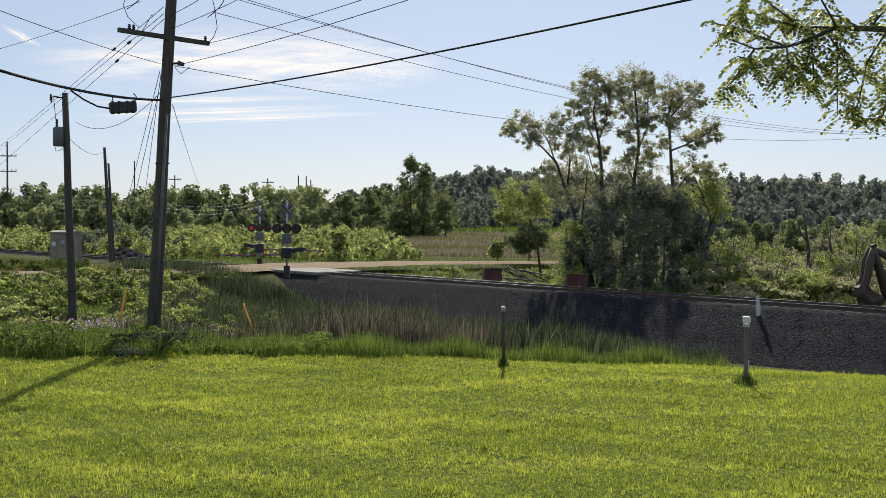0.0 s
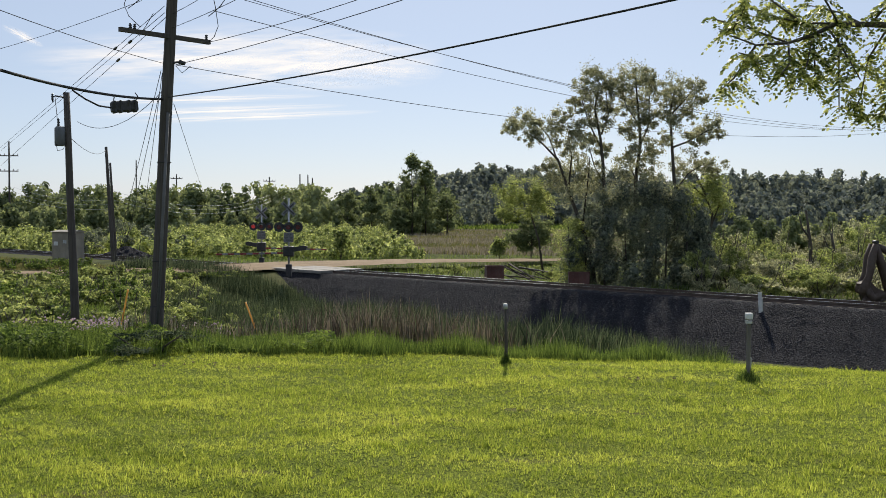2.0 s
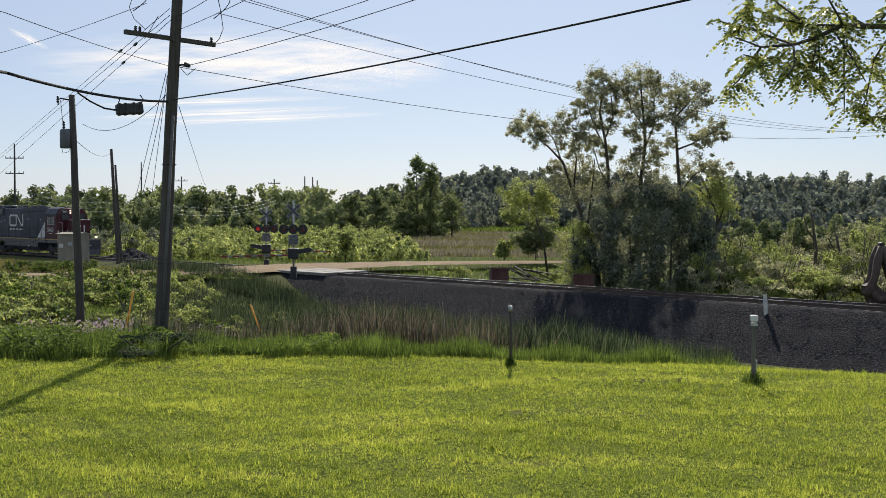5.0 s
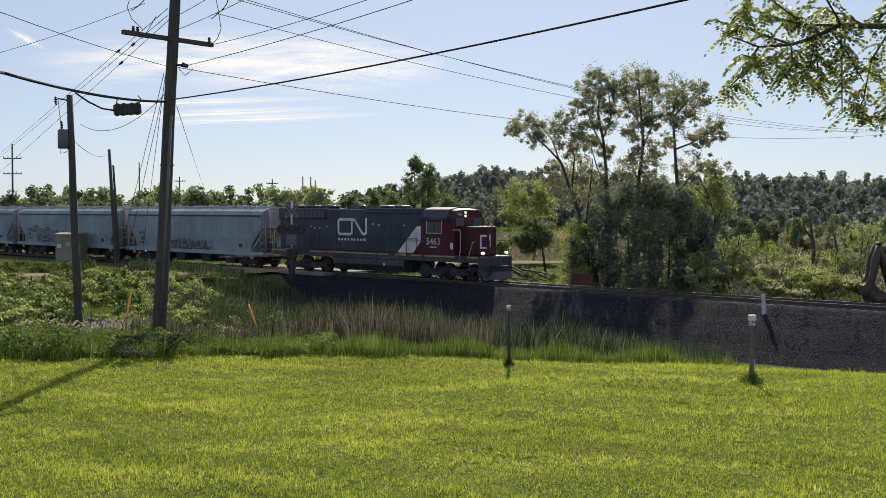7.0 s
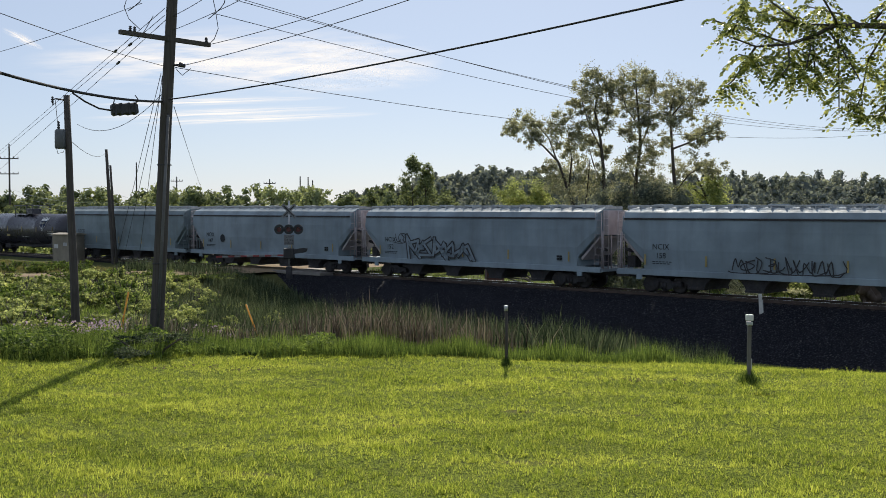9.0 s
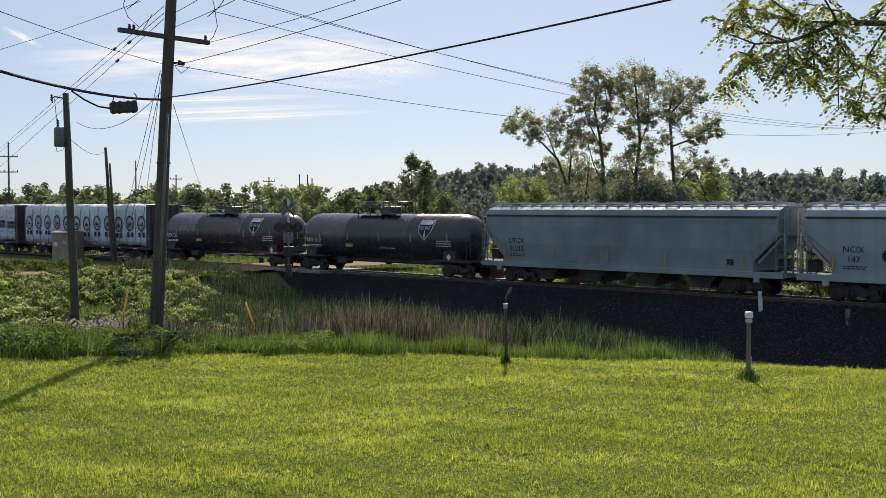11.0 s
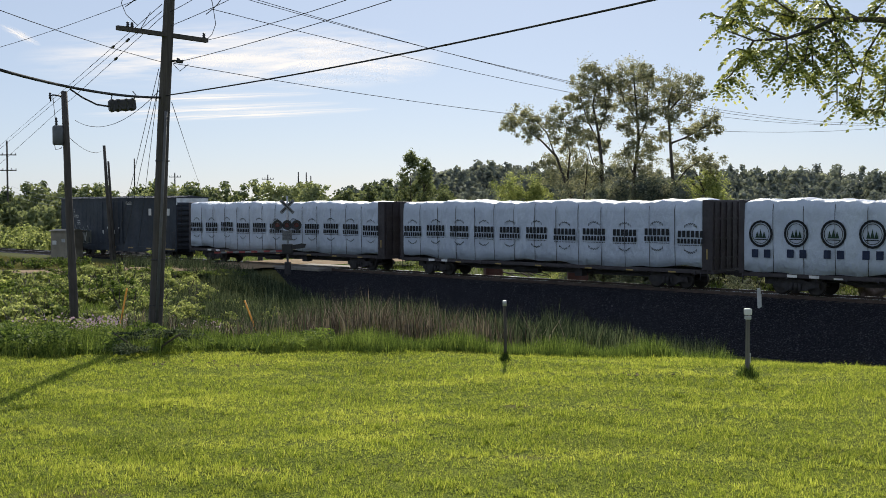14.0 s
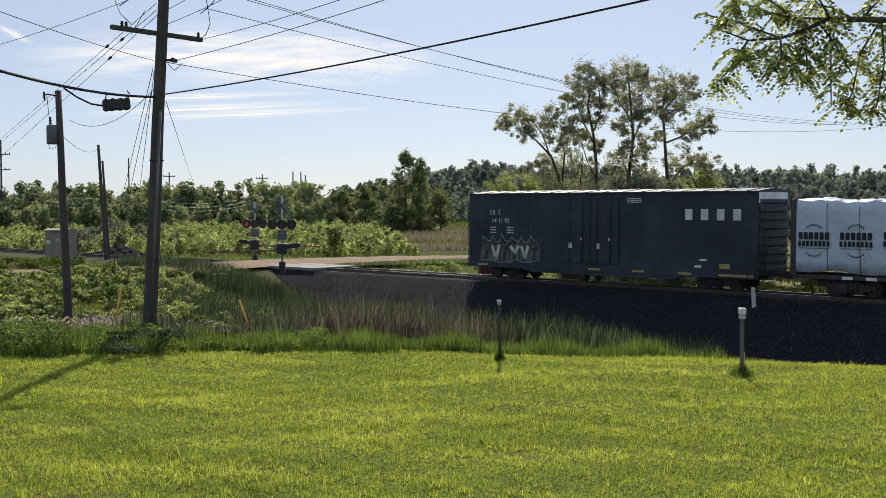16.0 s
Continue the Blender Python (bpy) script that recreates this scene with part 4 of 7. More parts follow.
# ---- boxcar ----
def boxcar():
    e = empty("boxcar", None, "tall dark green boxcar with pale graffiti, last in train", "boxcar")
    bm = boxed(-9.37, 9.37, -1.55, 1.55, 0.85, 4.98, bevel=0.03)
    part("body", bm, BOX_GREEN, e, "dark green riveted body")
    for i in range(30):
        x = -9.3 + i * 0.63
        if not -2.5 < x < 1.3:
            part("side_post", boxed(x, x + 0.07, -1.558, -1.55, 0.95, 4.9), BOX_GREEN, e)
    bm = bmesh.new()
    prism(bm, [(-1.62, 4.95), (-1.62, 5.02), (0, 5.17), (1.62, 5.02), (1.62, 4.95)], -9.42, 9.42, "x")
    for i in range(16):
        x = -9.2 + i * 1.2
        prism(bm, [(-1.62, 5.0), (-1.62, 5.05), (0, 5.2), (1.62, 5.05), (1.62, 5.0)], x, x + 0.12, "x")
    part("roof", bm, BOX_GREEN, e, "dull dark roof")
    for x0, x1 in ((-2.3, -0.5), (-0.45, 1.35)):
        d = part("door", boxed(x0, x1, -1.63, -1.56, 1.15, 4.75, bevel=0.02), BOX_GREEN, e)
        bm = bmesh.new()
        for k in (0.45, 1.3):
            tube(bm, [(x0 + k, -1.66, 1.2), (x0 + k, -1.66, 4.7)], 0.025, 6)
        for z in (1.9, 3.0, 4.0):
            box(bm, x0 + 0.1, x1 - 0.1, -1.65, -1.63, z, z + 0.06)
        part("locking_bar", bm, BOX_GREEN, d)
        bm = bmesh.new()
        box(bm, x0 + 0.4, x0 + 0.6, -1.67, -1.64, 1.95, 2.25)
        box(bm, x0 + 1.2, x0 + 1.32, -1.67, -1.64, 2.4, 2.55)
        part("door_label", bm, LOCO_PALE, d)
    bm = boxed(-9.37, 9.37, -1.6, -1.5, 0.68, 0.95, bevel=0.01)
    prism(bm, [(-5.5, 0.7), (-4.5, 0.5), (4.5, 0.5), (5.5, 0.7)], -1.58, -1.5)
    box(bm, -9.3, 9.3, -0.3, 0.3, 0.6, 0.9)
    part("side_sill", bm, BOX_GREEN, e)
    for x, w in ((-8.6, 0.75), (-0.6, 0.75), (2.2, 0.75), (5.0, 0.75), (7.3, 1.9)):
        part("sill_stripe", boxed(x, x + w, -1.61, -1.6, 0.78, 0.89), STRIPE, e, "yellow reflective stripe")
    # ribbed ends
    for x, k in ((9.37, 1), (-9.37, -1)):
        bm = bmesh.new()
        for i in range(9):
            z = 1.0 + i * 0.42
            prism(bm, [(x, z), (x + k * 0.09, z + 0.08), (x + k * 0.09, z + 0.22), (x, z + 0.3)], -1.45, 1.45)
        part("end_rib", bm, BOX_GREEN, e)
        part("end_panel", boxed(min(x, x + k * 0.05), max(x, x + k * 0.05), -1.5, 1.5, 4.42, 4.97), BOX_PALE, e, "pale grey top of the car end")
        ladder(e, x + k * 0.12, -1.3, 0.7, 4.4, 0.4, UNDER, "y")
        ladder(e, x - k * 0.3, -1.62, 0.7, 2.2, 0.4, UNDER)
    # company name as plain blocks, the mark and number
    y = -1.562
    for i in range(4):
        c = 5.35 + i * 0.9
        part("name_block", boxed(c, c + 0.42, y - 0.004, y, 3.56, 4.12), LOCO_PALE, e, "pale plain block of the company name")
    lettering("reporting_mark", "LR  S", -7.3, 3.78, 0.38, y, LOCO_PALE, e)
    lettering("car_number", "14 11 93", -6.9, 3.3, 0.38, y, LOCO_PALE, e)
    bm = bmesh.new()
    for x in (-7.7, -6.4):
        for z in (2.7, 2.85, 3.0):
            bars(bm, x, x + 0.5, z, z + 0.06, y, 3)
    for x in (-0.4, 2.9):
        for z in (4.45, 4.55, 4.65):
            bars(bm, x - 1.0, x - 0.1, z, z + 0.05, y - 0.03, 6)
    bars(bm, 6.2, 6.6, 1.5, 1.6, y)
    bars(bm, 5.9, 6.3, 1.15, 1.28, y)
    part("data_lines", bm, LOCO_PALE, e)
    part("data_plate", boxed(7.3, 7.9, y - 0.004, y, 1.15, 1.4), STRIPE, e)
    fill, white, edge = bmesh.new(), bmesh.new(), bmesh.new()
    rg = random.Random(21)
    top, foot = [], []
    for i in range(6):
        a = -8.35 + i * 0.72
        line = [(a + rg.uniform(0, 0.15), 1.15), (a + rg.uniform(0.05, 0.25), 2.05), (a + 0.4, 1.55 + rg.uniform(-0.2, 0.2)), (a + 0.62, 2.1), (a + 0.6, 1.2)]
        stroke(fill, line, 0.3, y - 0.002)
        if i in (1, 3, 4):
            stroke(white, [(p, q - 0.15) for p, q in line[1:4]], 0.2, y - 0.004)
        top += [(a, 2.25 + rg.uniform(-0.05, 0.05)), (a + 0.1, 2.55 + rg.uniform(-0.1, 0.1)), (a + 0.38, 2.2 + rg.uniform(-0.05, 0.1))]
        foot += [(a, 1.0 + rg.uniform(-0.05, 0.1)), (a + 0.4, 1.1 + rg.uniform(-0.1, 0.1))]
    stroke(edge, top, 0.06, y - 0.006)
    stroke(edge, foot, 0.06, y - 0.006)
    part("graffiti_fill", fill, painted("spray_paint_olive", (0.1, 0.105, 0.085), 0.6, 0.2, 2), e, "dull olive graffiti")
    part("graffiti_light", white, SPRAY_PALE, e, "pale graffiti patches")
    part("graffiti_outline", edge, painted("spray_paint_grey", (0.2, 0.215, 0.21), 0.6, 0.2, 2), e, "thin pale jagged outline")
    truck(e, -6.95, 2, 1.8)
    truck(e, 6.95, 2, 1.8)
    coupler(e, 9.4, 1)
    coupler(e, -9.4, -1)
    return e


TRAIN.append((boxcar(), -161.2))


def spot(u, v, d):
    """A place d metres ahead: u across and v above eye level, both in 1/1942 of the distance."""
    return Vector((u / 1942 * d, d, 4.37 + v / 1942 * d))


def grounded(x, y):
    return Vector((x, y, float(land(x, y))))


# ---- ballast and ties ----
def ballast_bed():
    bed = empty("ballast", None, "dark grey crushed stone railway ballast bank", "ballast", kind="structure")
    ss = np.linspace(-230, 60, 500)
    lats = np.concatenate([np.linspace(-7.5, -2.2, 10), np.linspace(-1.9, 1.9, 8), np.linspace(2.2, 7.6, 26)])
    S, L = np.meshgrid(ss, lats, indexing="ij")
    X = -N.x * DIST + U.x * S + N.x * L
    Y = -N.y * DIST + U.y * S + N.y * L
    zb = -0.19 - 2.3 * np.clip((np.abs(L) - 2.0) / 4.1, 0, 1)
    zb = np.maximum(zb, land(X, Y) - 0.15) + 0.05 * wob(X, Y, 1.1) * (np.abs(L) > 2.1) + 0.02 * wob(X, Y, 4.0, 2)
    idx = np.arange(S.size).reshape(S.shape)
    faces = np.stack([idx[:-1, :-1], idx[1:, :-1], idx[1:, 1:], idx[:-1, 1:]], -1).reshape(-1, 4)
    soup("stone_bed", np.stack([X, Y, zb], -1).reshape(-1, 3), faces, stone_bed_material(), bed)
    # loose stones on the bank that faces the lawn
    rng = np.random.default_rng(3)
    n = 48000
    s, l = rng.uniform(-75, 40, n), np.concatenate([rng.uniform(-1.5, 2.2, n // 6), rng.uniform(2.0, 6.6, n - n // 6)])
    x, y = -N.x * DIST + U.x * s + N.x * l, -N.y * DIST + U.y * s + N.y * l
    z = np.maximum(-0.19 - 2.3 * np.clip((np.abs(l) - 2.0) / 4.1, 0, 1), land(x, y) - 0.15) + 0.05 * wob(x, y, 1.1) * (np.abs(l) > 2.1)
    r = rng.uniform(0.018, 0.045, n) * (1 + 0.6 * (rng.random(n) > 0.95))
    octa = np.array([(1, 0, 0), (-1, 0, 0), (0, 1, 0), (0, -1, 0), (0, 0, 1), (0, 0, -1)], float)
    tri = np.array([(0, 2, 4), (2, 1, 4), (1, 3, 4), (3, 0, 4), (2, 0, 5), (1, 2, 5), (3, 1, 5), (0, 3, 5)])
    v = octa[None] * r[:, None, None] * rng.uniform(0.6, 1.3, (n, 6, 1))
    a = rng.uniform(0, 6.28, n)
    c, q = np.cos(a)[:, None], np.sin(a)[:, None]
    vx, vy = v[..., 0] * c - v[..., 1] * q, v[..., 0] * q + v[..., 1] * c
    tilt = rng.uniform(-0.8, 0.8, n)[:, None]
    v = np.stack([vx + v[..., 2] * tilt, vy, v[..., 2] * 0.8 + vx * tilt], -1) + np.stack([x, y, z], -1)[:, None]
    soup("loose_stone", v.reshape(-1, 3), (tri[None] + 6 * np.arange(n)[:, None, None]).reshape(-1, 3), BALLAST, bed)["kind"] = "stuff"
    # ties
    ties = empty("railway_ties", TRACK, "dark creosoted wooden ties under the rails", "ties", kind="structure")
    me = None
    rg = random.Random(2)
    for i in range(290):
        if me is None:
            ob = part("tie", boxed(-0.115, 0.115, -1.3, 1.3, -0.36, -0.183, bevel=0.012), TIE_WOOD, ties)
            me = ob.data
        else:
            ob = put(new("tie", me), ties)
        ob.matrix_basis = pose(-95 + i * 0.51, rg.uniform(-0.04, 0.04), rg.uniform(-0.01, 0.0), 0, 0, rg.uniform(-0.8, 0.8))


ballast_bed()


# ---- road and crossing ----
def ribbon(name, pts, widths, mat, lift, label, category):
    pts = [Vector(p) for p in pts]
    xs, fs = [], []
    dense = []
    for (a, b, wa, wb) in zip(pts, pts[1:], widths, widths[1:]):
        for i in range(10):
            dense.append((a.lerp(b, i / 10), wa + (wb - wa) * i / 10))
    dense.append((pts[-1], widths[-1]))
    m = 9
    for i, (p, w) in enumerate(dense):
        d = (dense[min(i + 1, len(dense) - 1)][0] - dense[max(0, i - 1)][0]).normalized()
        n = Vector((-d.y, d.x, 0))
        for j in range(m):
            q = p + n * w * (j / (m - 1) - 0.5) * (1 + 0.08 * math.sin(i * 1.7 + j))
            edge = 0.0 if 0 < j < m - 1 else -0.12
            xs.append((q.x, q.y, p.z + lift + edge + 0.015 * math.sin(i * 2.1 + j * 1.3)))
    for i in range(len(dense) - 1):
        for j in range(m - 1):
            fs.append((i * m + j, i * m + j + 1, (i + 1) * m + j + 1, (i + 1) * m + j))
    ob = soup(name, xs, fs, mat)
    return tagged(ob, label, category, kind="structure")


ribbon("road", [(60, 112, -0.6), (30, 105, -0.5), (9, 100, -0.3), (-3, 93.5, -0.12), (-10.5, 85.5, 0.02), (-14.5, 81, 0.02), (-20, 78.2, -0.08), (-30, 75.8, -0.2), (-48, 72, -0.3), (-80, 68, -0.3)],
       [2.4, 2.6, 3, 5, 8, 8, 5, 3, 2.8, 2.8], SAND, 0.03, "pale sandy gravel road over the level crossing", "road")


def crossing_panels():
    k = Nodes("crossing_concrete")
    c = k.ramp(k.noise(1.5, 5), (0.3, (0.17, 0.155, 0.14)), (0.7, (0.28, 0.26, 0.235)))
    k.bump(k.noise(20, 4), 0.3, 0.02)
    mat = k.set(c, 0.8)
    e = empty("crossing_panels", TRACK, "worn concrete level crossing panels between the rails", "crossing", kind="structure")
    for i in range(4):
        x = -55 + i * 2.45 - 12.5
        for y0, y1 in ((-0.68, 0.68), (-2.0, -0.83), (0.83, 2.0)):
            part("panel", boxed(x, x + 2.4, y0, y1, -0.17, 0.03, bevel=0.015), mat, e)


crossing_panels()


def gate_signal(p, arm_way, arm_len, name_label, tall):
    """A crossing signal: mast, lamps with round hoods, sign, gate arm."""
    e = empty("crossing_signal", Matrix.Translation(p), name_label, "crossing signal", "signals of the crossing")
    bm = bmesh.new()
    tube(bm, [(0, 0, 0), (0, 0, tall)], 0.065, 10)
    part("mast", bm, STEEL, e)
    part("base", boxed(-0.2, 0.2, -0.2, 0.2, -0.6, 0.25, bevel=0.04), UNDER, e)
    for i, x in enumerate((-0.65, 0.0, 0.65)):
        bm = bmesh.new()
        tube(bm, [(x, -0.16, 3.05), (x, -0.13, 3.05)], 0.34, 22)
        lamp = part("lamp_disc", bm, BLACK, e, "black round lamp backing")
        bm = bmesh.new()
        tube(bm, [(x, -0.2, 3.05), (x, -0.17, 3.05)], 0.16, 18)
        part("lens", bm, RED_LAMP if i == 0 and arm_way > 0 else RED_DARK, lamp, "red lens")
        bm = bmesh.new()
        for q in range(9):
            a0, a1 = math.pi * q / 9, math.pi * (q + 1) / 9
            vs = [bm.verts.new((x + 0.18 * math.cos(a), yy, 3.05 + 0.18 * math.sin(a))) for a, yy in ((a0, -0.17), (a1, -0.17), (a1, -0.42), (a0, -0.42))]
            bm.faces.new(vs)
        part("hood", bm, BLACK, lamp)
    bm = bmesh.new()
    tube(bm, [(-0.7, -0.05, 3.05), (0.7, -0.05, 3.05)], 0.035, 8)
    part("lamp_arm", bm, STEEL, e)
    for k in (-1, 1):
        bm = boxed(-0.62, 0.62, -0.085, -0.07, -0.115, 0.115)
        bmesh.ops.rotate(bm, cent=(0, 0, 0), matrix=Matrix.Rotation(radians(45 * k), 3, "Y"), verts=bm.verts[:])
        bmesh.ops.translate(bm, vec=(0, -0.01 * k, tall - 0.45), verts=bm.verts[:])
        blade = part("crossbuck_blade", bm, BACKLIT_WHITE, e, "white crossbuck board")
        bm = boxed(-0.5, 0.5, -0.095, -0.09, -0.035, 0.035)
        bmesh.ops.rotate(bm, cent=(0, 0, 0), matrix=Matrix.Rotation(radians(45 * k), 3, "Y"), verts=bm.verts[:])
        bmesh.ops.translate(bm, vec=(0, -0.01 * k, tall - 0.45), verts=bm.verts[:])
        part("crossbuck_writing", bm, BLACK, blade)
    sign = part("sign", boxed(-0.34, 0.34, -0.1, -0.085, 2.0, 2.68, bevel=0.004), BACKLIT_WHITE, e, "white sign with black words")
    for i, w in enumerate(("STOP", "ON RED", "SIGNAL")):
        lettering("sign_word", w, 0.0, 2.47 - i * 0.2, 0.2, -0.104, BLACK, sign, 0.8)
    part("gate_machine", boxed(-0.35, 0.35, -0.35, 0.3, 1.05, 1.75, bevel=0.06), BLACK, e, "dark gate machine housing")
    bm = bmesh.new()
    prism(bm, [(0.2, 1.35), (1.2, 1.5), (1.3, 1.75), (1.0, 1.8), (0.2, 1.65)], -0.3, -0.12)
    if arm_way > 0:
        bmesh.ops.transform(bm, matrix=Matrix.Diagonal((-1, 1, 1, 1)), verts=bm.verts[:])
        bmesh.ops.recalc_face_normals(bm, faces=bm.faces[:])
    part("counterweight", bm, BLACK, e)
    n = 11
    for i in range(n):
        a, b = 0.35 + arm_len * i / n, 0.35 + arm_len * (i + 1) / n
        x0, x1 = (a, b) if arm_way > 0 else (-b, -a)
        z = 1.28 - 0.01 * i
        part("gate_arm_band", boxed(x0, x1, -0.24, -0.18, z - 0.06, z + 0.06), (RED_PAINT, BACKLIT_WHITE)[i % 2], e, ("red band", "white band")[i % 2])
    for ob in e.children:
        if not ob.name.startswith(("mast", "base")):
            ob.matrix_basis = pose(0, 0, -0.26) @ ob.matrix_basis
    return e


# white boards against the light: their shade is painted as grey, under grime streaks
BACKLIT_WHITE = painted("backlit_white_board", (0.17, 0.175, 0.18), 0.7, 0.5, 2)
RED_PAINT = painted("red_band_paint", (0.22, 0.03, 0.03), 0.6, 0.3, 2)
gate_signal(spot(-268, -107, 75), -1, 4.6, "railway crossing signal with lowered striped gate arm", 4.75)
gate_signal(spot(-316, -94, 90), 1, 5.0, "far railway crossing signal with a lowered gate arm", 4.6)


# ---- instrument hut ----
def hut():
    m = Matrix.Translation(spot(-658, -92, 97)) @ pose(0, 0, 0, 0, 0, -16)
    e = empty("signal_hut", m, "small beige steel signal hut beside the track", "hut")
    tan = painted("hut_beige", (0.24, 0.21, 0.16), 0.55, 0.25, 0.8)
    part("wall", boxed(-0.98, 0.98, -0.95, 0.95, -0.1, 2.35, bevel=0.02), tan, e)
    bm = bmesh.new()
    prism(bm, [(-1.1, 2.35), (-1.12, 2.42), (0, 2.56), (1.12, 2.42), (1.1, 2.35)], -1.08, 1.08, "x")
    part("roof", bm, tan, e)
    part("door", boxed(-0.2, 0.75, -0.985, -0.95, 0.1, 2.1, bevel=0.01), tan, e)
    part("notice", boxed(-0.8, -0.4, -0.965, -0.95, 1.2, 1.55), WHITE, e)
    part("vent", boxed(0.15, 0.5, -1.0, -0.985, 1.4, 1.7), STEEL, e)


hut()


# ---- poles ----
def pole(name, foot, head, r0, label, sides=14):
    e = empty(name, Matrix.Translation(foot), label, "utility pole")
    bm = bmesh.new()
    d = Vector(head) - Vector(foot)
    pts = [-d.normalized() * 0.4] + [d * k + Vector((0.012 * math.sin(k * 9), 0, 0)) for k in (0.0, 0.25, 0.5, 0.75, 1.0)]
    tube(bm, pts, [r0, r0, r0 * 0.93, r0 * 0.85, r0 * 0.78, r0 * 0.7], sides)
    part("shaft", bm, POLE_WOOD, e, "weathered wooden shaft")
    return e


def insulator(e, p, h=0.22, r=0.07, m=None):
    bm = bmesh.new()
    p = Vector(p)
    pts = [p + Vector((0, 0, h * k / 6)) for k in range(7)]
    tube(bm, pts, [r * 0.4, r, r * 0.5, r, r * 0.5, r * 0.85, r * 0.3], 10)
    part("insulator", bm, m or BLACK, e)


def main_pole():
    foot = spot(-505, -236, 29)
    e = pole("utility_pole", foot, foot + Vector((0.62, 0, 11.3)), 0.185, "tall dark wooden utility pole with a crossarm beside the lawn")
    a, b = Vector((-8.12, 28.1, 8.86)) - foot, Vector((-6.22, 29.9, 8.8)) - foot
    bm = bmesh.new()
    d = (b - a).normalized()
    n = Vector((-d.y, d.x, 0)) * 0.06
    off = Vector((0.0, -0.17, 0))
    for s0 in (a + off, ):
        e1 = b + off
        vs = [bm.verts.new(q) for q in (s0 + n - Vector((0, 0, .055)), s0 - n - Vector((0, 0, .055)), s0 - n + Vector((0, 0, .055)), s0 + n + Vector((0, 0, .055)), e1 + n - Vector((0, 0, .055)), e1 - n - Vector((0, 0, .055)), e1 - n + Vector((0, 0, .055)), e1 + n + Vector((0, 0, .055)))]
        for f in ((0, 1, 2, 3), (7, 6, 5, 4), (0, 4, 5, 1), (1, 5, 6, 2), (2, 6, 7, 3), (3, 7, 4, 0)):
            bm.faces.new([vs[i] for i in f])
    bmesh.ops.recalc_face_normals(bm, faces=bm.faces[:])
    part("crossarm", bm, POLE_WOOD, e, "wooden crossarm")
    top = Vector((0.62, 0, 11.3))
    for k, q in enumerate((a + d * 0.3, a + d * 0.42, b - d * 0.1)):
        insulator(e, q + off + Vector((0, 0, 0.055)), 0.14, 0.05)
    for z, dx in ((9.25, -0.55), (9.2, 0.3), (7.3, 0.3), (9.6, -0.35)):
        bm = bmesh.new()
        c = top * (z / 11.3)
        tube(bm, [c, c + Vector((dx, -0.1, 0.02))], 0.03, 6)
        tube(bm, [c + Vector((dx, -0.1, 0.02)), c + Vector((dx * 1.5, -0.12, -0.02))], [0.07, 0.05], 8)
        part("bracket", bm, BLACK, e)
    # cable guard that runs up the shaft
    bm = bmesh.new()
    tube(bm, [Vector((0.08, -0.17, 0.1)), top * (6.0 / 11.3) + Vector((0.08, -0.15, 0))], 0.04, 8)
    part("cable_guard", bm, painted("guard_grey", (0.1, 0.1, 0.1), 0.6, 0.3, 2), e, "grey metal cable guard")
    for z in (0.9, 2.1, 4.7):
        bm = bmesh.new()
        c = top * (z / 11.3)
        tube(bm, [c + Vector((0, 0, -0.015)), c + Vector((0, 0, 0.015))], 0.188, 14)
        part("strap", bm, UNDER, e)
    # jumper loops under the top
    c = top * (8.7 / 11.3)
    for x0, w, drop in ((-1.1, 0.7, 0.9), (1.0, 0.45, 1.1), (-0.6, 0.4, 0.4)):
        bm = bmesh.new()
        tube(bm, [c + Vector((x0 + w * math.sin(t * 3.14 / 8) * (0.6 if x0 < 0 else 1), -0.15, 0.9 - drop * t / 8)) for t in range(9)], 0.012, 5)
        part("jumper_loop", bm, WIRE, e)
    return foot


FOOT = main_pole()


def transformer_pole():
    foot = spot(-647, -203, 41)
    e = pole("transformer_pole", foot, spot(-659, 201, 41), 0.16, "wooden pole with a grey transformer and insulator bracket")
    c = spot(-668, 124, 41) - foot
    bm = bmesh.new()
    tube(bm, [c + Vector((-0.02, -0.1, -0.36)), c + Vector((-0.02, -0.1, -0.33)), c + Vector((-0.02, -0.1, 0.3)), c + Vector((-0.02, -0.1, 0.36))], [0.17, 0.2, 0.2, 0.14], 16)
    part("transformer", bm, painted("transformer_grey", (0.11, 0.12, 0.125), 0.5, 0.3, 2), e, "grey transformer can")
    insulator(e, c + Vector((-0.08, -0.1, 0.36)), 0.3, 0.06)
    bm = bmesh.new()
    a = spot(-659, 192, 41) - foot
    tube(bm, [a, a + Vector((-0.4, -0.05, 0.06)), a + Vector((-0.5, -0.05, 0.0)), a + Vector((-0.48, -0.05, -0.18))], 0.03, 6)
    part("bracket", bm, BLACK, e)
    insulator(e, a + Vector((-0.5, -0.05, -0.1)), 0.25, 0.06)
    bm = bmesh.new()
    tube(bm, [c + Vector((-0.1, -0.3, -0.3)), c + Vector((-0.05, -0.3, -0.55)), c + Vector((0.15, -0.3, -0.5)), c + Vector((0.25, -0.1, -0.2))], 0.012, 5)
    part("jumper", bm, WIRE, e)
    bm = bmesh.new()
    tube(bm, [a + Vector((-0.4, -0.05, 0.0)), a + Vector((-0.3, -0.1, -0.9)), c + Vector((-0.05, -0.15, 0.6))], 0.012, 5)
    part("jumper", bm, WIRE, e)


transformer_pole()
pole("leaning_pole", spot(-579, -95, 92), spot(-590, 106, 92), 0.17, "leaning wooden pole beside the railway", 10)
pole("stub_pole", spot(-574, -93, 94), spot(-583, 78, 94), 0.13, "shorter wooden pole behind a leaning pole", 10)


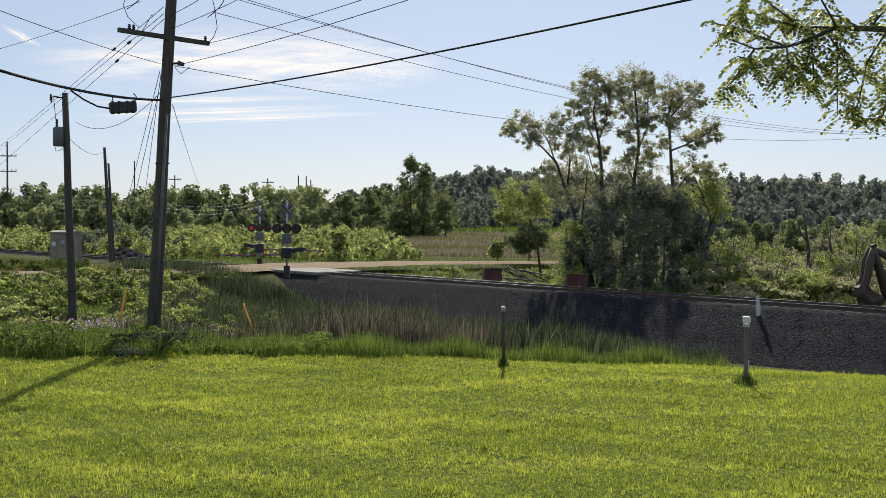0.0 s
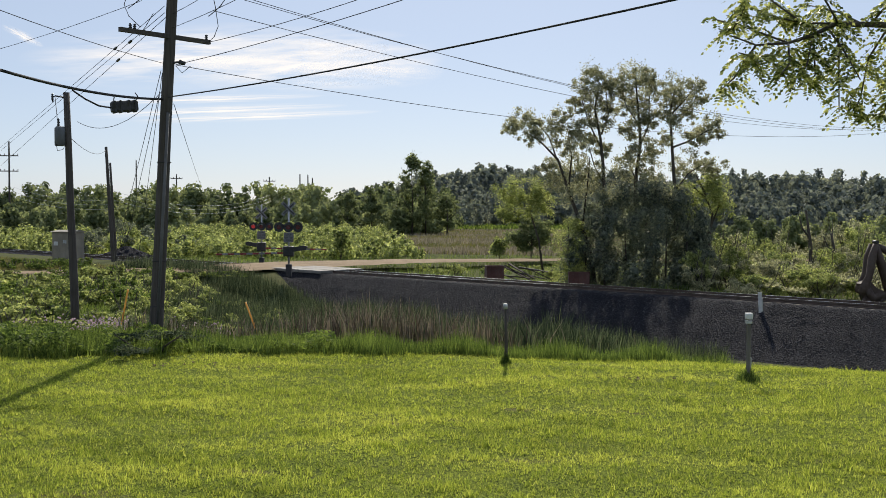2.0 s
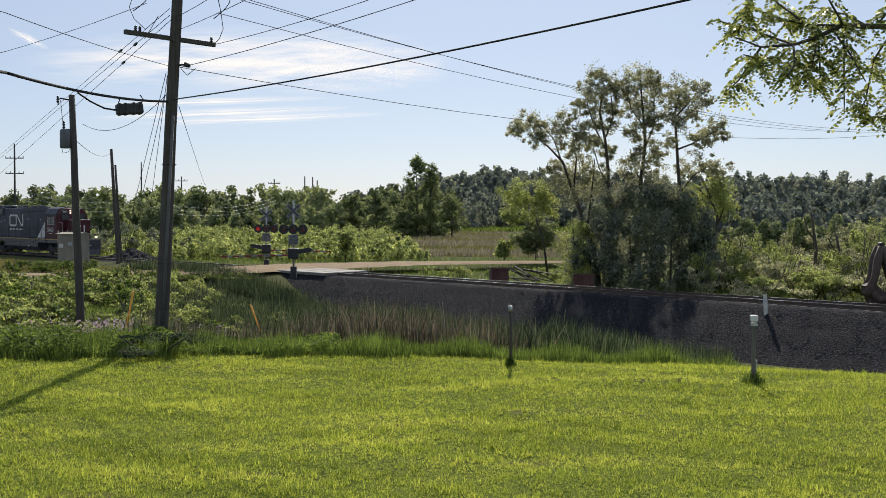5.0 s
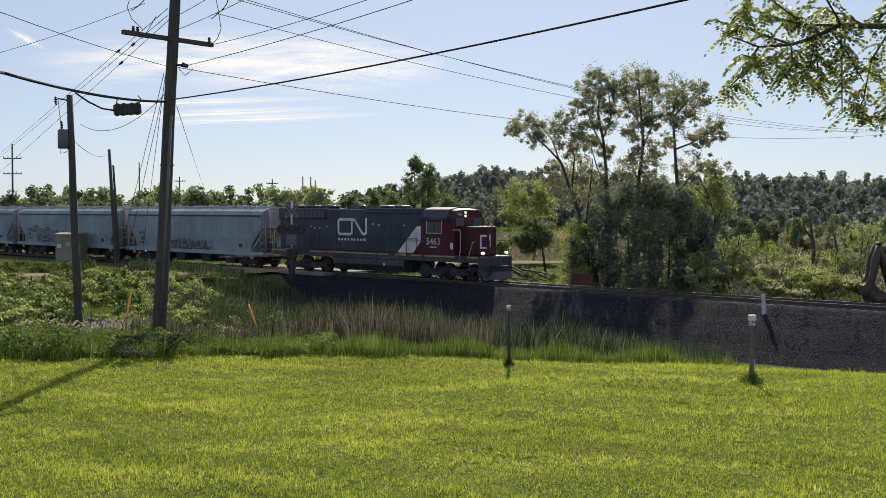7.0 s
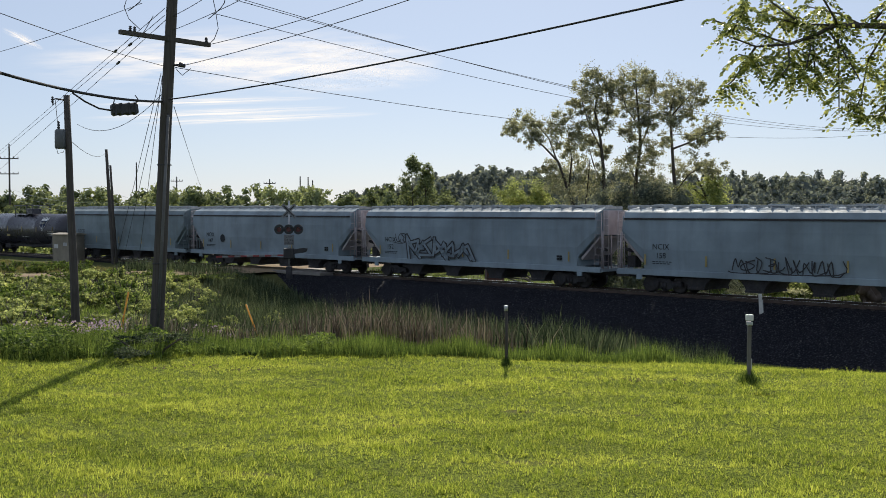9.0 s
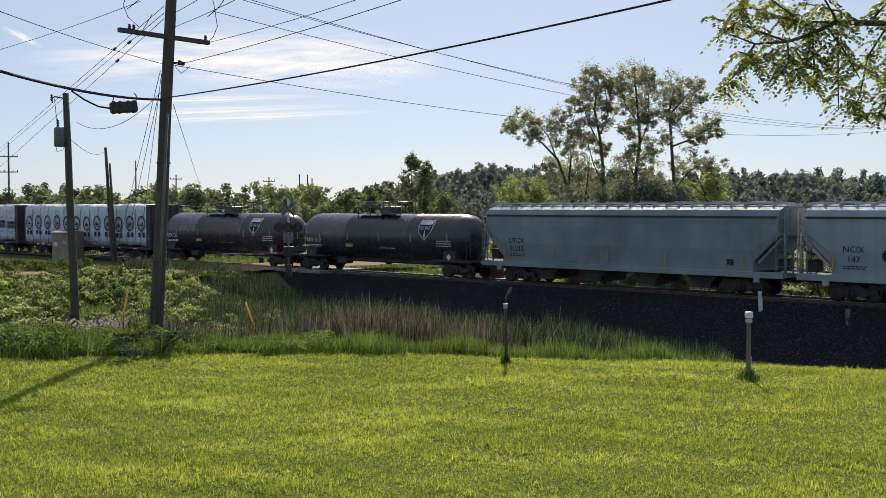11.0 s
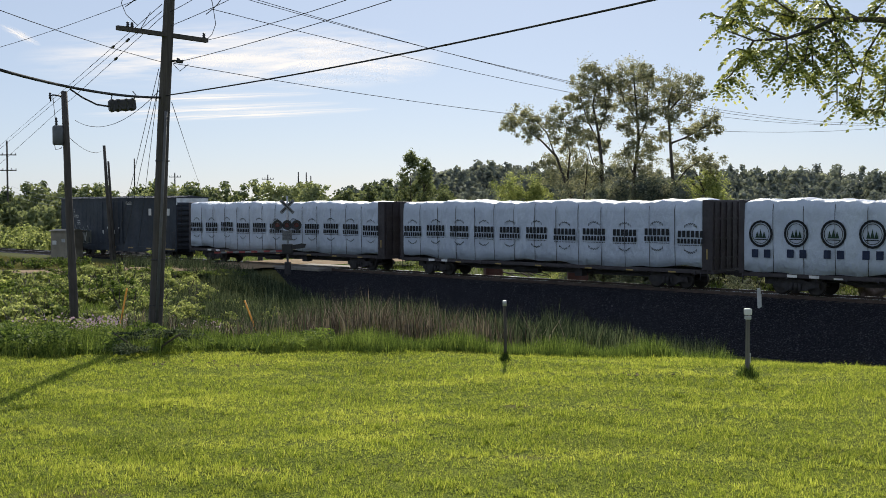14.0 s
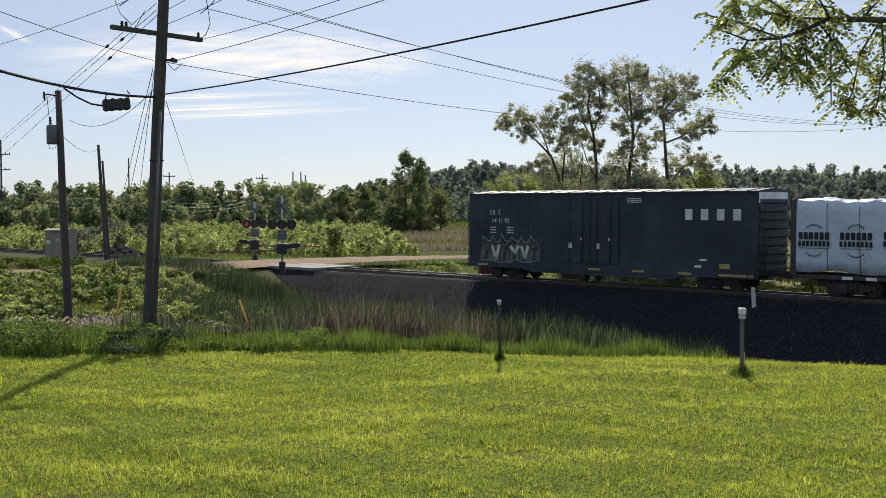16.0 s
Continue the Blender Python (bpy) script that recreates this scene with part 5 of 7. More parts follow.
def far_poles():
    def crossed(u, top, d, arms, w):
        foot = spot(u, 0, d)
        foot.z = float(land(foot.x, foot.y))
        head = spot(u, top, d)
        e = pole("transmission_pole", foot, head, 0.22, "distant wooden transmission pole with crossarms", 8)
        e["group"] = "distant poles"
        for k in arms:
            z = head.z - foot.z - k
            part("crossarm", boxed(-w, w, -0.08, 0.08, z - 0.1, z + 0.1), POLE_WOOD, e)
            for x in (-w, -w * 0.5, w * 0.5, w):
                insulator(e, (x * 0.96, 0, z + 0.1), 0.35, 0.1)
    crossed(-761, 115, 230, (3.0, 6.2), 1.9)
    for u, t in ((-537, 83), (-466, 58), (-374, 42), (-302, 54), (-248, 59), (-234, 58), (-226, 52)):
        crossed(u, t, 300, (1.2,) if u in (-466, -302) else (), 1.6)


far_poles()


# ---- wires ----
def wire(a, b, r, sag, label="thin dark overhead wire", n=18, mat=None):
    a, b = Vector(a), Vector(b)
    bm = bmesh.new()
    tube(bm, [a.lerp(b, k / n) - Vector((0, 0, sag * 4 * (k / n) * (1 - k / n))) for k in range(n + 1)], r, 6)
    e = part("overhead_wire", bm, mat or WIRE)
    return tagged(e, label, "wire", "overhead wires")


def wires():
    hub = spot(-489, 190, 29)
    # thick communication cable past the pole
    wire(hub, spot(-775, 240, 19), 0.03, 0.12, "thick black communication cable strung past the pole")
    wire(spot(-775, 240, 19), spot(-2800, 700, 6), 0.03, 0.1, "thick black communication cable strung past the pole")
    wire(hub + Vector((0.1, 0, 0.05)), spot(430, 371, 14.5), 0.017, 0.1, "dark communication cable strung past the pole")
    wire(spot(430, 371, 14.5), spot(2600, 900, 6), 0.017, 0.05, "dark communication cable strung past the pole")
    arm_r = spot(-407, 290, 29.8)
    mid = spot(-467, 250, 29)
    for a, b, sag in ((spot(-485, 353, 28.9), spot(-860, 32, 150), 0.0), (spot(-485, 341, 28.9), spot(-860, 28, 150), 0.0), (spot(-483, 333, 28.9), spot(-860, -3, 140), 0.0),
                      (spot(-525, 362, 29), spot(-775, 277, 36), 0.05), (spot(-775, 277, 36), spot(-1700, 60, 60), 0.1),
                      (spot(-489, 253, 29), spot(-775, 345, 21), 0.05), (spot(-775, 345, 21), spot(-1700, 640, 11), 0.05),
                      (mid, spot(-45, 372, 19.6), 0.06), (spot(-45, 372, 19.6), spot(900, 700, 9), 0.05),
                      (mid, spot(792, 136, 66), 0.9), (arm_r, spot(-125, 372, 22.6), 0.05), (spot(-125, 372, 22.6), spot(800, 650, 12), 0.05),
                      (spot(-385, 375, 30), spot(785, 142, 70), 0.9), (spot(-375, 377, 29.6), spot(765, 139, 69), 0.9), (spot(-400, 345, 29), spot(725, 140, 72), 0.8),
                      (spot(-474, 314, 29), spot(-340, 374, 25), 0.03), (spot(-340, 374, 25), spot(200, 620, 14), 0.03), (spot(-474, 338, 29), spot(-410, 374, 27), 0.02)):
        wire(a, b, 0.0085 if a.y < 32 else 0.011, sag)
    # stays and drops down from the pole
    for a, b in ((spot(-492, 240, 29), spot(-585, -128, 62)), (spot(-490, 235, 29), spot(-540, -130, 60)), (spot(-494, 205, 29), spot(-570, -125, 63))):
        wire(a, b, 0.009, 0.02, "thin steel stay from the pole to the ground")
    wire(spot(-470, 182, 29), spot(-415, 20, 200), 0.009, 0.3)
    wire(spot(-659, 128, 41), spot(-590, 100, 92), 0.012, 0.5)
    wire(spot(-640, 150, 41), spot(-489, 205, 29), 0.009, 0.55)
    for k in range(3):
        wire(spot(-755, 35 - 8 * k, 200), spot(-585, 12 - 8 * k, 150), 0.017, 0.8, "pale far wires sagging before the woods", mat=STEEL)
        wire(spot(-585, 30 - 8 * k, 150), spot(-300, 22 - 6 * k, 220), 0.017, 2.2, "pale far wires sagging before the woods", mat=STEEL)
    # drooping jumpers and dead-end grips by the crossarm
    for path in ([(-402, 380, 29), (-396, 352, 29), (-391, 318, 29), (-398, 300, 29), (-407, 291, 29.6)], [(-548, 380, 29), (-556, 355, 29), (-548, 335, 29), (-528, 316, 28.8)], [(-505, 340, 29), (-518, 318, 29), (-530, 300, 29)], [(-466, 248, 29), (-455, 236, 29), (-440, 248, 28.9)]):
        bm = bmesh.new()
        tube(bm, [spot(*q) for q in path], 0.01, 5)
        tagged(part("jumper_wire", bm, WIRE), "short drooping jumper wire at the crossarm", "wire", "jumper wires")
    for a, b, k in (((-485, 353, 28.9), (-860, 32, 150), 0.055), ((-485, 341, 28.9), (-860, 28, 150), 0.036), ((-483, 333, 28.9), (-860, -3, 140), 0.056)):
        a, b = spot(*a), spot(*b)
        c = a.lerp(b, k)
        d = (b - a).normalized()
        bm = bmesh.new()
        tube(bm, [c - d * 0.3, c - d * 0.16, c + d * 0.16, c + d * 0.3], [0.012, 0.04, 0.04, 0.012], 8)
        tagged(part("wire_grip", bm, BLACK), "dark insulating grip on an overhead wire", "insulator", "wire grips")
    # splice case under the cable
    m = spot(-557, 176, 27.4)
    e = empty("splice_case", Matrix.Translation(m) @ pose(0, 0, 0, 0, -6, 30), "dark ribbed splice case under the cable", "splice case")
    part("case", boxed(-0.33, 0.33, -0.12, 0.12, -0.13, 0.15, bevel=0.05), BLACK, e)
    bm = bmesh.new()
    for x in (-0.25, -0.1, 0.1, 0.25):
        box(bm, x - 0.03, x + 0.03, -0.135, 0.135, -0.145, 0.165, bevel=0.02)
    part("rib", bm, BLACK, e)
    for x in (-0.28, 0.3):
        bm = bmesh.new()
        tube(bm, [(x, 0, 0.1), (x + 0.06, 0, 0.25), (x, 0, 0.34)], 0.014, 6)
        part("hanger", bm, WIRE, e)
    bm = bmesh.new()
    tube(bm, [(-0.33, 0, 0.0), (-0.62, -0.03, 0.06), (-0.95, -0.1, 0.24), (-1.25, -0.2, 0.46)], 0.022, 6)
    part("cable_tail", bm, WIRE, e)


wires()


# ---- posts and small things at the lawn ----
def posts():
    p = grounded(6.22, 22.0)
    e = empty("wooden_post", Matrix.Translation(p), "grey square wooden post with a white cap on the lawn", "post")
    bm = boxed(-0.037, 0.037, -0.037, 0.037, -0.3, 1.25, bevel=0.008)
    part("shaft", bm, POST_WOOD, e)
    part("cap", boxed(-0.07, 0.07, -0.07, 0.07, 1.27, 1.4, bevel=0.02), WHITE, e, "white cap")
    part("collar", boxed(-0.058, 0.058, -0.058, 0.058, 1.18, 1.25, bevel=0.01), STEEL, e)
    part("hinge", boxed(0.037, 0.055, -0.03, 0.03, 0.3, 0.5), STEEL, e)
    p = grounded(1.46, 24.2)
    e = empty("thin_post", Matrix.Translation(p), "thin dark wooden post with a pale top in grass", "post")
    bm = bmesh.new()
    tube(bm, [(0, 0, -0.3), (0.01, 0, 0.6), (-0.01, 0, 1.28)], [0.037, 0.034, 0.03], 10)
    part("shaft", bm, POLE_WOOD, e)
    bm = bmesh.new()
    tube(bm, [(-0.01, 0, 1.26), (-0.01, 0, 1.38)], 0.045, 10)
    part("cap", bm, STEEL, e)
    q = spot(570, -193, 52)
    e = empty("marker_post", Matrix.Translation(q) @ pose(0, 0, 0, 0, -3, 0), "white leaning flat railway marker post on ballast", "marker post")
    bm = boxed(-0.085, 0.085, -0.02, 0.02, -0.5, 1.2, bevel=0.008)
    box(bm, -0.03, 0.03, -0.05, -0.02, -0.3, 1.15)
    part("board", bm, WHITE, e)
    part("bracket", boxed(0.085, 0.12, -0.02, 0.02, 0.1, 0.9), STEEL, e)
    orange = painted("guard_orange", (0.75, 0.33, 0.03), 0.5, 0.1, 3)
    for a, b in ((spot(-568, -222, 33.5), spot(-553, -146, 33.5)), (spot(-321, -233, 32), spot(-345, -168, 32))):
        e = empty("stay_marker", Matrix.Translation(a), "orange plastic sleeve on a stay wire", "marker", "stay markers")
        bm = bmesh.new()
        tube(bm, [Vector((0, 0, 0)) - (b - a) * 0.5, b - a], 0.028, 8)
        part("sleeve", bm, orange, e)


posts()


# ---- things beyond the track ----
def rusty_box(p, w, h, turn):
    rust = painted("rusty_red", (0.085, 0.03, 0.022), 0.7, 0.45, 1.5)
    e = empty("rusty_box", Matrix.Translation(p) @ pose(0, 0, 0, 0, 0, turn), "open rusty red steel box beyond the rails", "steel box", "rusty boxes")
    bm = boxed(-w / 2, w / 2, -0.4, -0.36, -0.7, h)
    box(bm, -w / 2, w / 2, 0.36, 0.4, -0.7, h)
    box(bm, -w / 2, -w / 2 + 0.04, -0.36, 0.36, -0.7, h)
    box(bm, w / 2 - 0.04, w / 2, -0.36, 0.36, -0.7, h)
    part("body", bm, rust, e)
    part("rim", boxed(-w / 2 - 0.03, w / 2 + 0.03, -0.44, -0.4, h - 0.08, h), rust, e)
    for x in (-w / 4, w / 4):
        part("rib", boxed(x - 0.03, x + 0.03, -0.43, -0.4, -0.6, h - 0.08), rust, e)


rusty_box(spot(96, -122, 72), 1.15, 0.75, 8)
rusty_box(spot(246, -131, 69), 1.3, 0.65, -4)


def soil_clods():
    rng = np.random.default_rng(33)
    mat = painted("turned_soil", (0.13, 0.09, 0.055), 0.95, 0.2, 4)
    for u, v, d, n, w in ((-378, -282, 24.2, 26, 0.5), (-345, -285, 24.0, 14, 0.3), (-490, -283, 24.2, 14, 0.35), (358, -308, 22.0, 9, 0.5)):
        p = spot(u, v, d)
        e = empty("soil_clods", Matrix.Translation(grounded(p.x, p.y)), "scattered brown clods of turned soil on the lawn", "soil", "soil clods")
        bm = bmesh.new()
        for _ in range(n):
            r = rng.uniform(0.012, 0.045)
            m = Matrix.Translation((rng.normal() * w, rng.normal() * 0.2, 0.02 + r * 0.3)) @ Matrix.Rotation(rng.uniform(0, 3), 4, "Z") @ Matrix.Diagonal((r * 1.5, r, r * 0.6, 1))
            made = bmesh.ops.create_icosphere(bm, subdivisions=1, radius=1.0)["verts"]
            for v in made:
                v.co = m @ (v.co * rng.uniform(0.6, 1.3))
        part("clods", bm, mat, e)["kind"] = "stuff"


soil_clods()


def debris():
    rg = random.Random(31)
    e = empty("board_pile", Matrix.Translation(spot(152, -124, 74)), "tumbled dark boards and pipes beyond the rails", "debris")
    for i in range(9):
        bm = boxed(-1.1, 1.1, -0.1, 0.1, -0.03, 0.03, bevel=0.006)
        ob = part("board", bm, TIE_WOOD, e)
        ob.matrix_basis = pose(rg.uniform(-1, 1), rg.uniform(-0.5, 0.5), 0.05 + 0.07 * i, rg.uniform(-8, 8), 14 + rg.uniform(-12, 12), rg.uniform(-35, 35))
    # heap of spare ballast behind the leaning pole
    p = spot(-555, -83, 104)
    h = empty("gravel_heap", Matrix.Translation(p), "dark heap of spare gravel beyond the rails", "gravel heap")
    bm = bmesh.new()
    bmesh.ops.create_grid(bm, x_segments=40, y_segments=24, size=1.0)
    for v in bm.verts:
        x, y = v.co.x * 2.6, v.co.y * 1.8
        r = math.hypot(v.co.x * (1.0 + 0.15 * math.sin(5 * v.co.y)), v.co.y)
        v.co = (x, y, max(-0.6, 1.05 * (1 - r) - 0.25 + 0.05 * math.sin(x * 6) * math.sin(y * 7)))
    part("heap", bm, stone_bed_material(), h)


debris()


def machine_grapple():
    steel = painted("worn_machine_brown", (0.06, 0.04, 0.03), 0.7, 0.5, 1.8)
    base = spot(780, -150, 62)
    e = empty("excavator_arm", Matrix.Translation(base), "rusty brown excavator arm with a grapple bucket", "excavator")

    def q(u, v, dy=0.0):
        p = spot(u, v, 62) - base
        return Vector((p.x, dy, p.z))
    bm = bmesh.new()
    for dy in (-0.18, 0.18):
        tube(bm, [q(770, -62, dy), q(782, -95, dy), q(800, -150, dy)], [0.16, 0.2, 0.24], 8)
    tube(bm, [q(770, -62), q(800, -78), q(880, -90), q(960, -130)], [0.14, 0.26, 0.3, 0.35], 10)
    part("boom", bm, steel, e)
    bm = bmesh.new()
    for dy in (-0.3, 0.3):
        tube(bm, [q(768, -62, dy), q(763, -85, dy), q(758, -118, dy), q(750, -140, dy), q(746, -150, dy)], [0.14, 0.24, 0.2, 0.3, 0.2], 8)
        tube(bm, [q(752, -140, dy), q(765, -158, dy), q(785, -150, dy)], [0.26, 0.28, 0.2], 8)
    tube(bm, [q(748, -145, -0.35), q(748, -145, 0.35)], 0.16, 8)
    for dy in (-0.3, -0.1, 0.1, 0.3):
        tube(bm, [q(750, -150, dy), q(756, -160, dy)], [0.06, 0.02], 6)
    prism(bm, [(q(u, v).x, q(u, v).z) for u, v in ((742, -132), (756, -122), (772, -140), (788, -146), (790, -160), (770, -170), (752, -164))], -0.34, 0.34)
    for u in (750, 760, 770, 780):
        tube(bm, [q(u, -158, -0.3), q(u - 3, -172, -0.34)], [0.09, 0.02], 6)
    part("bucket", bm, steel, e, "clawed brown bucket")
    bm = bmesh.new()
    tube(bm, [q(770, -66), q(790, -120)], 0.05, 8)
    tube(bm, [q(772, -58, -0.3), q(772, -58, 0.3)], 0.1, 10)
    part("cylinder_ram", bm, BLACK, e)
    # machine body out of sight to the side carries the arm
    bm = boxed(5.6, 8.6, -1.4, 1.4, 0.2, 2.2, bevel=0.1)
    box(bm, 5.4, 8.8, -1.5, -0.9, -1.2, 0.1, bevel=0.15)
    box(bm, 5.4, 8.8, 0.9, 1.5, -1.2, 0.1, bevel=0.15)
    part("body", bm, steel, e)


machine_grapple()

# ---- plants ----


def leaf_quads(c, size, rng, up=0.0, slim=0.55):
    """Leaf shapes: a folded pair of triangles at each centre, turned at random."""
    n = len(c)
    d = rng.normal(size=(n, 3))
    d[:, 2] = d[:, 2] * 0.7 + up
    d /= np.linalg.norm(d, axis=1)[:, None] + 1e-9
    e = np.cross(d, rng.normal(size=(n, 3)))
    e /= np.linalg.norm(e, axis=1)[:, None] + 1e-9
    nn = np.cross(d, e)
    s = size * rng.uniform(0.55, 1.25, n)[:, None]
    a, b = d * s, e * s * slim
    v = np.stack([c - a, c + b + nn * s * 0.12, c + a, c - b + nn * s * 0.12], 1)
    return v.reshape(-1, 3), np.arange(4 * n).reshape(-1, 4)


def foliage(name, blobs, n, size, mat, parent=None, seed=0, sub=6, loose=0.62, reach=1.05, clump=(0.25, 0.7)):
    """A crown of many small leaves, in sub small twig clumps about each blob."""
    rng = np.random.default_rng(seed)
    out = []
    for q in np.asarray(blobs, float):
        d = rng.normal(size=(sub, 3))
        d /= np.linalg.norm(d, axis=1)[:, None]
        c = q[:3] + d * q[3:6] * rng.uniform(0.4, reach, sub)[:, None]
        r = q[3:6] * rng.uniform(*clump, sub)[:, None]
        out.append(np.concatenate([c, r], 1))
    clumps = np.concatenate(out)
    k = rng.choice(len(clumps), n)
    c = clumps[k, :3] + rng.normal(size=(n, 3)) * clumps[k, 3:6] * rng.uniform(0.3, loose, (len(clumps), 1))[k]
    v, f = leaf_quads(c, size, rng)
    return soup(name, v, f, mat, parent)


def limbs(bm, path, r0, r1):
    r0 = r0 * 0.75
    tube(bm, path, [r0 + (r1 - r0) * i / (len(path) - 1) for i in range(len(path))], 7)


def shrub(p, w, h, n, size, mat, seed, label, group="", name="shrub"):
    rng = random.Random(seed)
    e = empty(name, Matrix.Translation(p), label, "shrub", group)
    bm = bmesh.new()
    for i in range(4):
        a = rng.uniform(0, 6.28)
        limbs(bm, [(0, 0, -0.2), (0.2 * w * math.cos(a), 0.2 * w * math.sin(a), h * 0.4), (0.33 * w * math.cos(a + 0.3), 0.33 * w * math.sin(a + 0.3), h * 0.85)], 0.03 + 0.01 * h, 0.012)
    part("stem", bm, BARK, e)
    bl = []
    for i in range(7):
        a, q = rng.uniform(0, 6.28), rng.uniform(0.05, 0.5)
        r = rng.uniform(0.15, 0.25)
        bl.append((q * w * math.cos(a), q * w * math.sin(a), h * rng.uniform(0.25, 0.85) * (1 - 0.5 * q), r * w, r * w, r * h * 0.9))
    foliage("leaves", bl, int(n * 1.25), size * 0.75, mat, e, seed, sub=6, loose=0.5)
    return e


def facing_leaves(c, n, size, rng, slim=0.75):
    """Leaf sprays laid along a crown's skin with outward normals n."""
    n = n / (np.linalg.norm(n, axis=1)[:, None] + 1e-9)
    a = np.cross(n, rng.normal(size=n.shape))
    a /= np.linalg.norm(a, axis=1)[:, None] + 1e-9
    b = np.cross(n, a)
    s = (size * rng.uniform(0.5, 1.35, len(c)))[:, None]
    v = np.stack([c - a * s, c + b * s * slim, c + a * s, c - b * s * slim], 1).reshape(-1, 3)
    i = 4 * np.arange(len(c))[:, None]
    f = np.concatenate([i + np.array([[0, 1, 2]]), i + np.array([[0, 2, 3]])], 1).reshape(-1, 3)
    return v, f


def crowns(name, balls, leaf, n_leaf, mat, seed, parent=None, core=0.62):
    """Rounded heads of leaves: balls (x, y, z, r across, r up) with a dense heart and a ragged skin."""
    rng = np.random.default_rng(seed)
    b = np.asarray(balls, float)
    w = b[:, 3] * b[:, 4]
    k = rng.choice(len(b), n_leaf, p=w / w.sum())
    d = rng.normal(size=(n_leaf, 3))
    d /= np.linalg.norm(d, axis=1)[:, None]
    ph = rng.uniform(0, 6.28, (len(b), 3))[k]
    lump = 1 + 0.13 * np.sin(d[:, 0] * 6 + ph[:, 0]) * np.sin(d[:, 1] * 6 + ph[:, 1]) + 0.1 * np.sin(d[:, 2] * 9 + ph[:, 2])
    r = (0.86 + 0.2 * rng.random(n_leaf) ** 2 + 0.16 * (rng.random(n_leaf) > 0.9)) * lump
    c = b[k, :3] + d * r[:, None] * b[k][:, [3, 3, 4]]
    n = d + rng.normal(size=d.shape) * 0.5
    v, f = facing_leaves(c, n, leaf, rng)
    ico = bmesh.new()
    bmesh.ops.create_icosphere(ico, subdivisions=1, radius=1.0)
    iv = np.array([q.co for q in ico.verts])
    jf = np.array([[q.index for q in t.verts] for t in ico.faces])
    ico.free()
    cv = b[:, None, :3] + iv[None] * rng.uniform(0.85, 1.1, (len(b), len(iv), 1)) * core * b[:, None][..., [3, 3, 4]]
    cf = jf[None] + len(iv) * np.arange(len(b))[:, None, None]
    return soup(name, np.concatenate([v, cv.reshape(-1, 3)]), np.concatenate([f, cf.reshape(-1, 3) + len(v)]), mat, parent)


